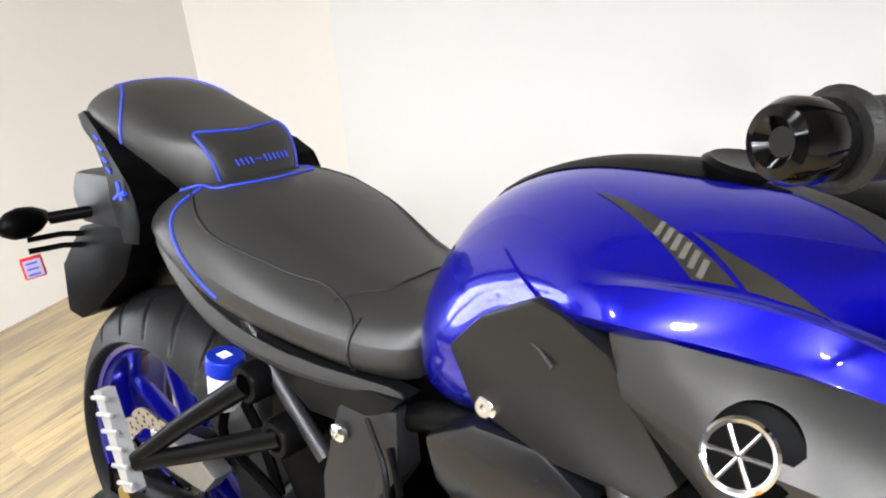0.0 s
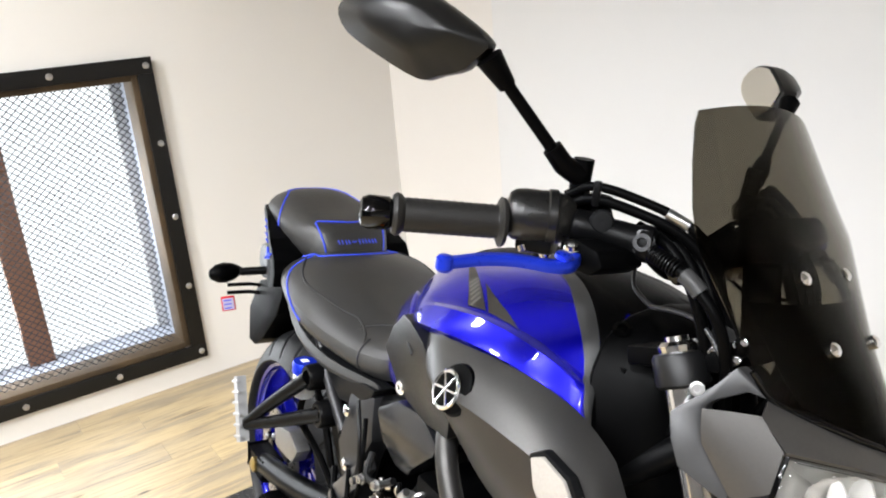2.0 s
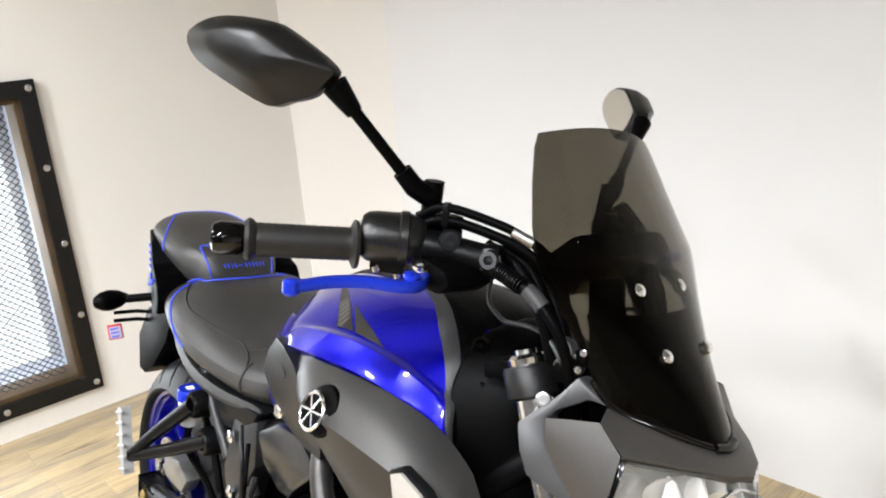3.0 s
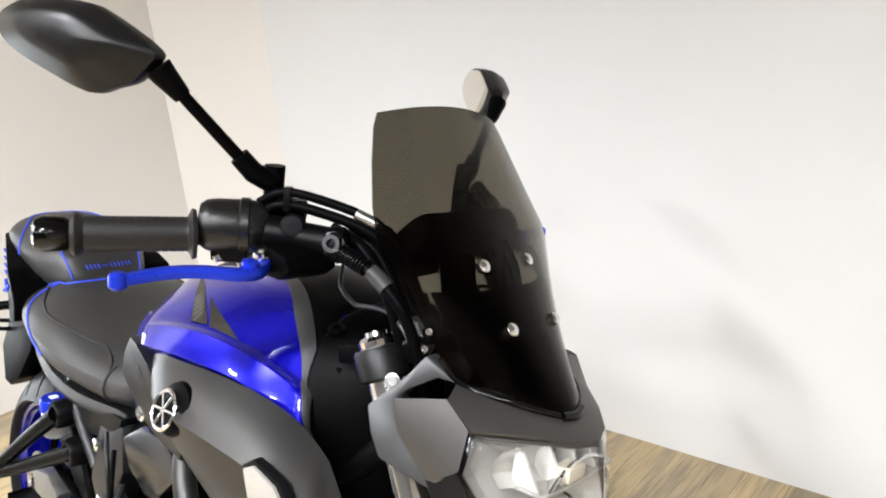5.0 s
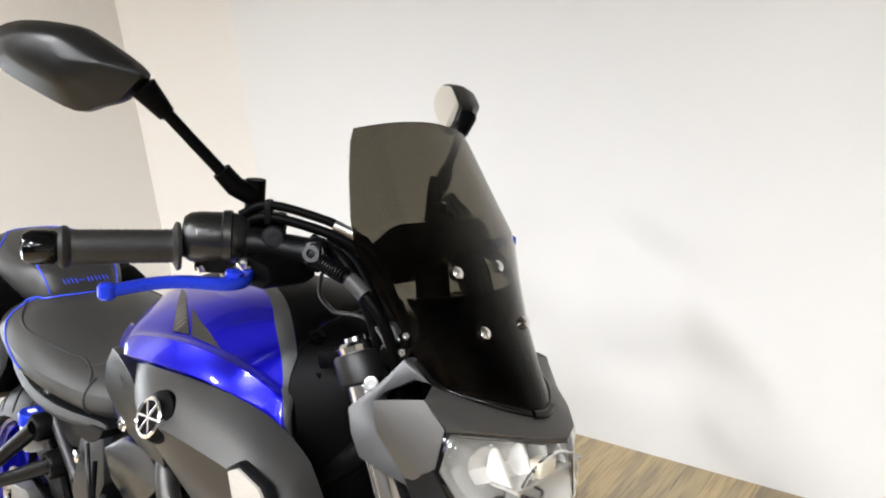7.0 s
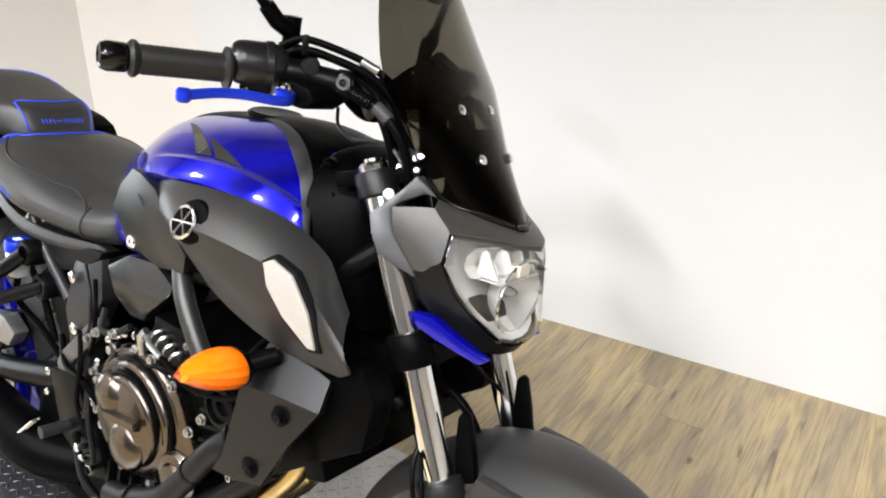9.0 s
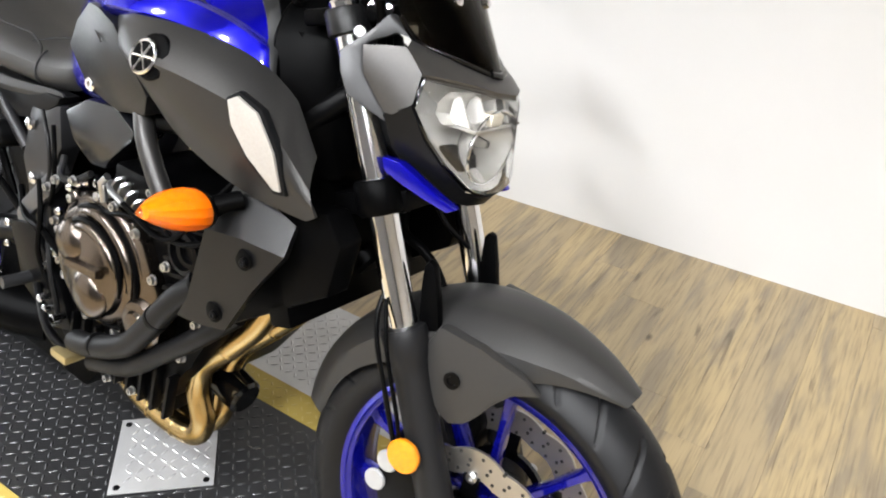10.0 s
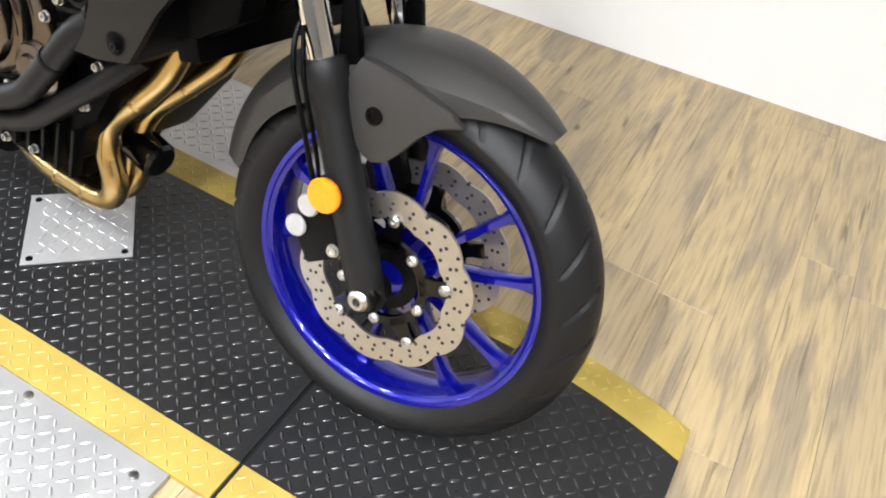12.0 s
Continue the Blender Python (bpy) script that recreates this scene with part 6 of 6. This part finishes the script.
for x, z, r in ((-0.075, 0.590, 0.010), (-0.052, 0.598, 0.008), (-0.100, 0.572, 0.008), (-0.02, 0.606, 0.009), (-0.135, 0.515, 0.008), (-0.15, 0.43, 0.009), (-0.305, 0.43, 0.008), (-0.31, 0.385, 0.007)):
    part("side_bolt", lathe([(r, 0), (r, 0.006), (r * 0.6, 0.009), (r * 0.35, 0.009), (r * 0.35, 0.004)], (x, -0.160, z), (0, -1, 0.05), 14), CHROME, bike, "bright bolt head by the engine")
eng = part("engine", prism([(0.24, 0.62), (0.28, 0.48), (0.21, 0.36), (0.12, 0.235), (-0.14, 0.225), (-0.24, 0.32), (-0.21, 0.47), (-0.06, 0.55), (0.02, 0.66)], -0.15, 0.15, 0.02), BLACK, bike, "black twin-cylinder engine block")
part("cylinder_head", prism([(0.02, 0.66), (0.26, 0.66), (0.30, 0.52), (0.22, 0.46), (0.04, 0.53)], -0.165, 0.165, 0.015), BLACK, eng, "black cylinder head")
part("cam_cap", lathe([(0.030, 0), (0.034, 0.004), (0.034, 0.022), (0.026, 0.024), (0.025, 0.012)], (0.225, -0.165, 0.585), (0, -1, 0), 24), SATIN, eng)
part("sump", prism([(0.11, 0.24), (0.08, 0.165), (-0.10, 0.16), (-0.15, 0.23)], -0.09, 0.09, 0.015), BLACK, eng, "black engine sump")
part("oil_filter", rod((0.11, -0.02, 0.27), (0.215, -0.02, 0.245), 0.034, 28, 0.006), GLOSS, eng, "black oil filter")
# clutch cover
cc = V((0.010, 0, 0.478))
clutch = part("clutch_cover", merged(lathe([(0.118, -0.150), (0.120, -0.170), (0.114, -0.178), (0.104, -0.180), (0.100, -0.190), (0.092, -0.193), (0.086, -0.194), (0.080, -0.204), (0.066, -0.207), (0.060, -0.208), (0.052, -0.213), (0.0, -0.214)], cc, (0, 1, 0), 56)), BRONZE, eng, "bronze-grey clutch cover")
part("cover_foot", prism([(0.03, 0.42), (0.10, 0.585), (0.130, 0.560), (0.172, 0.485), (0.160, 0.43), (0.09, 0.375)], -0.186, -0.15, 0.006), BRONZE, eng, "bronze-grey side cover")
part("water_pump", lathe([(0.040, 0.150), (0.044, 0.188), (0.038, 0.196), (0.026, 0.198), (0.022, 0.204), (0.0, 0.205)], (0.135, 0, 0.425), (0, -1, 0), 28), BRONZE, eng)
for r, a0, a1, y, tr in ((0.108, -0.3, 1.9, -0.178, 0.010), (0.090, -0.2, 2.1, -0.192, 0.010), (0.068, 0.1, 2.3, -0.205, 0.009)):
    pts = [cc + V((0.012 + r * math.cos(a0 + (a1 - a0) * i / 8), y, 0.006 + r * math.sin(a0 + (a1 - a0) * i / 8))) for i in range(9)]
    part("cover_rib", tube(pts, [tr * f for f in (0.4, 0.85, 1, 1.05, 1.1, 1.05, 1, 0.85, 0.4)], 12), BRONZE, clutch)
# Black tubes laid between the ribs imitate the shade in the gaps.
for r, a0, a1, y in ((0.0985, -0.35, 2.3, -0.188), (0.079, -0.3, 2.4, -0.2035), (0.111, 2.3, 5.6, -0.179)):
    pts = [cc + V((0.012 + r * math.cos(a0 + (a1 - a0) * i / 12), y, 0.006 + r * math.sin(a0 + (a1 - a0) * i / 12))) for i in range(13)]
    part("rib_gap_shade", tube(pts, [0.0052 * f for f in (0.4, 0.8, 1, 1, 1, 1, 1, 1, 1, 1, 1, 0.8, 0.4)], 8), BLACK, clutch, "black line for the shade between the ribs")
for dx, dz, r in ((-0.034, 0.034, 0.040), (0.012, -0.042, 0.046)):
    part("cover_dome", lathe([(r, -0.202), (r * 0.95, -0.210), (r * 0.75, -0.218), (r * 0.4, -0.223), (0.0, -0.224)], cc + V((dx, 0, dz)), (0, 1, 0), 32), BRONZE, clutch)
part("cover_bar", loft([[cc + V((-0.03 + 0.085 * f, -0.212 + h, 0.004 + 0.010 * f + w)) for h, w in ((0, -0.010), (-0.012, -0.006), (-0.012, 0.006), (0, 0.010))] for f in (0, 0.5, 1)]), BRONZE, clutch)
for k in range(9):
    a = 2 * math.pi * k / 9 + 0.2
    boss = part("cover_boss", lathe([(0.012, 0), (0.012, 0.012), (0.010, 0.014)], cc + V((0.119 * math.cos(a), -0.164, 0.119 * math.sin(a))), (0, -1, 0), 12), BRONZE, clutch)
    part("cover_bolt", lathe([(0.0075, 0), (0.0075, 0.007), (0.004, 0.008), (0.0035, 0.005)], cc + V((0.119 * math.cos(a), -0.178, 0.119 * math.sin(a))), (0, -1, 0), 12), STEEL, boss)
for x, z in ((0.115, 0.575), (0.16, 0.515), (0.168, 0.44), (0.10, 0.378), (0.19, 0.55), (0.06, 0.60), (-0.05, 0.605), (-0.10, 0.59)):
    part("engine_bolt", hexbolt((x, -0.186, z), (0, -1, 0), 0.007, 0.008), STEEL, eng, "steel engine bolt")
for k in range(5):
    z = 0.50 + 0.026 * k
    part("cooling_fin", prism([(0.17, z), (0.262, z + 0.02), (0.262, z + 0.026), (0.17, z + 0.007)], -0.178, -0.16, 0.001), SATIN, eng)
for k in range(9):
    x = -0.11 + 0.034 * k
    part("crankcase_rib", prism([(x, 0.245), (x + 0.007, 0.245), (x + 0.020, 0.335), (x + 0.013, 0.335)], -0.166, -0.145, 0.0015), SATIN, eng)
for x, z in ((-0.12, 0.43), (-0.135, 0.50), (-0.155, 0.555), (-0.18, 0.47), (-0.165, 0.40), (0.02, 0.255), (0.09, 0.265), (0.215, 0.395), (0.245, 0.47), (0.205, 0.635), (0.13, 0.645)):
    part("engine_bolt", hexbolt((x, -0.168, z), (0, -1, 0), 0.0065, 0.010), STEEL, eng, "steel engine bolt")
for pts, r in (([(-0.20, -0.16, 0.55), (-0.165, -0.18, 0.50), (-0.175, -0.18, 0.42), (-0.14, -0.17, 0.34)], 0.005), ([(-0.30, -0.14, 0.50), (-0.24, -0.165, 0.47), (-0.17, -0.175, 0.47), (-0.12, -0.17, 0.44)], 0.0065), ([(0.15, -0.175, 0.64), (0.20, -0.19, 0.60), (0.27, -0.185, 0.62), (0.30, -0.16, 0.66)], 0.0045)):
    part("breather_hose", tube(pts, r, 8, 8), BLACK, eng, "thin black engine hose")
part("engine_port", lathe([(0.022, 0.0), (0.027, 0.001), (0.027, 0.016), (0.019, 0.016), (0.018, 0.002)], (0.232, -0.166, 0.590), (0.1, -1, 0.05), 24, None), SATIN, eng, "round black port")
part("clutch_lever", tube([(0.035, -0.188, 0.60), (0.03, -0.19, 0.63), (0.045, -0.19, 0.645)], 0.006, 10), STEEL, eng, "steel clutch lever")
part("throttle_body", merged(rod((0.02, -0.13, 0.64), (0.075, -0.145, 0.605), 0.024, 20), rod((0.055, -0.12, 0.63), (0.10, -0.14, 0.60), 0.020, 20)), ALU, eng, "silver throttle bodies")
for pts, r in (([(-0.16, -0.155, 0.66), (-0.125, -0.175, 0.62), (-0.13, -0.175, 0.57), (-0.16, -0.165, 0.52)], 0.0042), ([(-0.02, -0.165, 0.62), (0.03, -0.185, 0.585), (0.10, -0.19, 0.60), (0.18, -0.18, 0.60)], 0.004), ([(0.10, -0.16, 0.66), (0.14, -0.17, 0.62), (0.13, -0.17, 0.57)], 0.005)):
    part("cable", tube(pts, r, 8, 8), BLACK, eng, "black engine cable")
for p, d in (((0.185, -0.197, 0.462), (0.6, 0.1, 0.8)), ((0.255, -0.178, 0.548), (0.7, 0.2, 0.6)), ((0.05, -0.209, 0.352), (0.9, 0, 0.4))):
    part("hose_clamp", lathe([(0.0205, -0.004), (0.0222, -0.003), (0.0222, 0.003), (0.0205, 0.004)], p, d, 24), SATIN, bike, "steel hose clamp")
part("clutch_arm", merged(rod((0.02, -0.17, 0.60), (0.02, -0.17, 0.625), 0.012, 14), tube([(0.02, -0.17, 0.622), (0.055, -0.19, 0.624), (0.10, -0.20, 0.622)], 0.005, 8)), ALU, eng, "cast clutch arm")
part("clutch_cable", tube([(0.10, -0.20, 0.622), (0.20, -0.195, 0.60), (0.26, -0.16, 0.68), (0.32, -0.10, 0.78)], 0.0045, 8, 8), BLACK, bike)
for k, (x, z) in enumerate(((0.045, 0.66), (0.06, 0.655), (0.078, 0.648), (0.095, 0.64))):
    part("throttle_spring", lathe([(0.014, 0), (0.016, 0.003), (0.014, 0.006)], (x, -0.165, z - 0.03), (0.8, -0.3, -0.3), 16), STEEL, eng)
# brake pedal and rider peg
part("pedal_arm", tube([(-0.20, -0.17, 0.345), (-0.10, -0.21, 0.315), (-0.03, -0.215, 0.30)], 0.008, 10, 5), SATIN, bike, "black rear brake pedal")
part("pedal_tip", box((-0.05, -0.235, 0.292), (-0.005, -0.195, 0.308), 0.004), mat("worn_brass", (0.5, 0.40, 0.2), 0.4, metal=0.9), bike)
part("rider_footrest", tube([(-0.235, -0.155, 0.345), (-0.24, -0.215, 0.345)], 0.012, 12), FRAMEG, bike, "grey rider footrest")
for x, z in ((-0.13, 0.335), (-0.105, 0.325), (-0.145, 0.35), (-0.12, 0.31)):
    part("linkage_nut", rod((x, -0.175, z), (x, -0.20, z), 0.008, 10), CHROME, bike)

part("linkage_cover", prism([(-0.42, 0.36), (-0.30, 0.42), (-0.12, 0.42), (-0.08, 0.20), (-0.14, 0.125), (-0.40, 0.13), (-0.45, 0.24)], -0.115, 0.115, 0.012), BLACK, bike, "black cover round the rear linkage")
part("footrest_plate", prism([(-0.30, 0.44), (-0.22, 0.46), (-0.13, 0.36), (-0.10, 0.29), (-0.16, 0.27), (-0.26, 0.32)], -0.165, -0.150, 0.004), SATIN, bike, "black rider footrest plate")
# coolant hoses
part("coolant_hose", tube([(-0.02, -0.205, 0.325), (0.04, -0.21, 0.345), (0.12, -0.205, 0.385), (0.17, -0.20, 0.44), (0.225, -0.19, 0.515), (0.27, -0.17, 0.555)], 0.020, 16, 6), HOSE, bike, "black coolant hose")
part("coolant_hose", tube([(0.0, -0.185, 0.285), (0.10, -0.185, 0.325), (0.17, -0.18, 0.38), (0.24, -0.165, 0.44), (0.30, -0.14, 0.50)], 0.017, 16, 6), HOSE, bike, "black coolant hose")
# exhaust headers
h1 = part("exhaust_header", tube([(0.315, -0.075, 0.525), (0.285, -0.082, 0.455), (0.235, -0.09, 0.392), (0.178, -0.092, 0.330), (0.168, -0.092, 0.275), (0.182, -0.09, 0.215), (0.165, -0.088, 0.175), (0.110, -0.085, 0.158), (-0.02, -0.07, 0.148), (-0.14, -0.04, 0.150)], 0.0215, 18, 8), HEADER, bike, "golden heat-tinted exhaust header")
h2 = part("exhaust_header", tube([(0.315, 0.060, 0.525), (0.285, 0.045, 0.455), (0.225, 0.02, 0.385), (0.172, -0.005, 0.325), (0.158, -0.02, 0.270), (0.172, -0.035, 0.215), (0.150, -0.04, 0.172), (0.10, -0.035, 0.155), (-0.02, -0.02, 0.150), (-0.14, -0.01, 0.150)], 0.0215, 18, 8), HEADER, bike, "golden heat-tinted exhaust header")
for h, p, d in ((h1, (0.235, -0.09, 0.392), (0.65, 0.1, 0.7)), (h1, (0.110, -0.085, 0.158), (1, 0, 0.1)), (h1, (0.03, -0.078, 0.151), (1, 0, 0.08)), (h2, (0.225, 0.02, 0.385), (0.65, 0.3, 0.7)), (h2, (0.158, -0.02, 0.270), (0, 0.1, 1))):
    part("weld_band", lathe([(0.0215, -0.004), (0.0228, -0.001), (0.0228, 0.001), (0.0215, 0.004)], p, d, 20), HEADER, h)
part("collector", rod((-0.14, -0.03, 0.150), (-0.42, -0.03, 0.16), 0.055, 28, 0.02), SATIN, bike, "dark exhaust collector box")
part("silencer", tube([(-0.30, -0.08, 0.20), (-0.40, -0.14, 0.215), (-0.60, -0.15, 0.25)], [0.055, 0.05], 24, 4), BLACK, bike, "short black silencer")
# radiator and shrouds
part("radiator", box((-0.02, -0.165, -0.12), (0.02, 0.165, 0.11), 0.005, m=pose(0.375, 0, 0.655, 0, -18, 0)), BLACK, bike, "black radiator")
for s in (-1, 1):
    yl = lambda x: 0.214 - max(0, x - 0.37) * 0.25
    low = [(x, s * yl(x), z) for x, z in ((0.302, 0.662), (0.368, 0.674), (0.436, 0.668), (0.395, 0.605), (0.355, 0.528), (0.300, 0.512), (0.252, 0.506), (0.272, 0.540))]
    up = [(0.428, s * 0.172, 0.704), (0.362, s * 0.178, 0.726), (0.318, s * 0.180, 0.724)]
    bm = bmesh.new()
    vs = [bm.verts.new(p) for p in low + up]
    bm.faces.new(vs[:8])
    bm.faces.new((vs[0], vs[10], vs[9], vs[1]))
    bm.faces.new((vs[1], vs[9], vs[8], vs[2]))
    bmesh.ops.recalc_face_normals(bm, faces=bm.faces[:])
    if (bm.faces[:][0].normal.y > 0) != (s > 0):
        bmesh.ops.reverse_faces(bm, faces=bm.faces[:])
    shr = part("radiator_shroud", bm, SHROUD, bike, "dark grey folded radiator shroud", solid=0.012, recalc=False, sharp=20)
    for x, z in ((0.378, 0.646), (0.330, 0.546)):
        at = V((x, s * (0.2145 - max(0, x - 0.37) * 0.25), z))
        # Flat black disc stands for the shade in a bolt recess.
        rec = part("recess_shade", lathe([(0.0, 0.0005), (0.0145, 0.0005), (0.0155, 0.0)], at, (0, s, 0), 20), BLACK, shr)
        part("shroud_bolt", lathe([(0.0065, 0.0), (0.0065, 0.005), (0.004, 0.006), (0.0, 0.004)], at + V((0.004, 0, -0.002)), (0, s, 0), 12), SATIN, rec)
    inner = [(0.38, 0.72), (0.47, 0.735), (0.500, 0.70), (0.488, 0.622), (0.470, 0.610), (0.300, 0.490), (0.28, 0.50), (0.30, 0.60)]
    part("inner_shroud", prism(inner, s * 0.12, s * 0.165, 0.006), BLACK, bike, "black inner radiator cover")
    # front indicators
    st = part("front_indicator", tube([(0.345, s * 0.190, 0.715), (0.322, s * 0.226, 0.704)], 0.013, 14), BLACK, bike, "amber front indicator on black stalk")
    fi, fd = V((0.312, s * 0.232, 0.699)), V((-0.01, s, 0.14)).normalized()

    def pod(prof, rx, rz, ribs=0.0):
        return loft([[fi + fd * (0.098 * f) + V((rx * w * math.cos(t) * (1 - ribs * (k % 2)), 0, rz * w * math.sin(t) * (1 - ribs * (k % 2)))) for k, t in enumerate(np.linspace(0, 2 * math.pi, 29)[:-1])] for f, w in prof])
    part("amber_lens", pod(((0.0, 0.84), (0.05, 0.95), (0.20, 1.0), (0.40, 0.94), (0.58, 0.80), (0.74, 0.58), (0.88, 0.32), (0.97, 0.12), (1.0, 0.03)), 0.034, 0.0285), AMBER, st, "amber indicator lens").visible_shadow = False
    part("pod_back", pod(((0.01, 0.80), (0.10, 0.90), (0.22, 0.92), (0.40, 0.84), (0.58, 0.66), (0.74, 0.40), (0.84, 0.2)), 0.034, 0.0285, 0.06), AMBERD, st, "amber inner reflector")
    part("stalk_boot", pod(((-0.28, 0.42), (-0.16, 0.55), (-0.05, 0.86), (0.0, 0.93), (0.03, 0.90)), 0.034, 0.0285), BLACK, st, "black rubber indicator boot")
part("inner_dark", box((0.28, -0.10, 0.62), (0.335, 0.10, 0.93), 0.01), BLACK, bike, "black airbox front")
part("horn", rod((0.395, 0.02, 0.60), (0.42, 0.02, 0.585), 0.036, 24), SATIN, bike)
# cables in front of the tank
for pts, r in (([(0.40, -0.05, 1.02), (0.43, -0.055, 0.96), (0.40, -0.06, 0.90), (0.345, -0.07, 0.83)], 0.0065), ([(0.41, 0.03, 1.02), (0.44, 0.02, 0.95), (0.42, 0.0, 0.87)], 0.006)):
    part("cable", tube(pts, r, 8, 8), BLACK, bike, "black control cable", steer=True)
part("side_stand", tube([(-0.12, 0.13, 0.25), (-0.10, 0.22, 0.06), (-0.10, 0.235, 0.052)], 0.012, 12), SATIN, bike, "black side stand")

# ---- floor planks ----
PW, PL = 0.125, 1.22
rng = random.Random(4)
def plank_mesh(L):
    b = bmesh.new()
    bmesh.ops.create_cube(b, size=1)
    b.transform(Matrix.Translation((0, 0, -0.003)) @ Matrix.Diagonal((PW - 0.0004, L - 0.0004, 0.006, 1)))
    bmesh.ops.bevel(b, geom=[e for e in b.edges if all(v.co.z > -0.001 for v in e.verts)], offset=0.0007, segments=1, affect="EDGES")
    me = bpy.data.meshes.new("plank")
    b.to_mesh(me)
    b.free()
    me.materials.append(WOOD)
    return me


whole_plank = plank_mesh(PL)
for i in range(int((XE - XW) / PW) + 1):
    x = XW + (i + 0.5) * PW
    top = min(1.325 + (x + 1.44) * 0.0652, 1.325 + (x + 1.44) * 0.286)
    y = top + PL * (0.5 - 0.9 * rng.random())
    while y + PL / 2 > YE:
        hi, lo = min(y + PL / 2, top), max(y - PL / 2, YE)
        if hi - lo > 0.02:
            o = new("plank", whole_plank if hi - lo > PL - 0.001 else plank_mesh(hi - lo))
            o.parent = floor
            o.matrix_basis = pose(x, (hi + lo) / 2, ZF)
        y -= PL
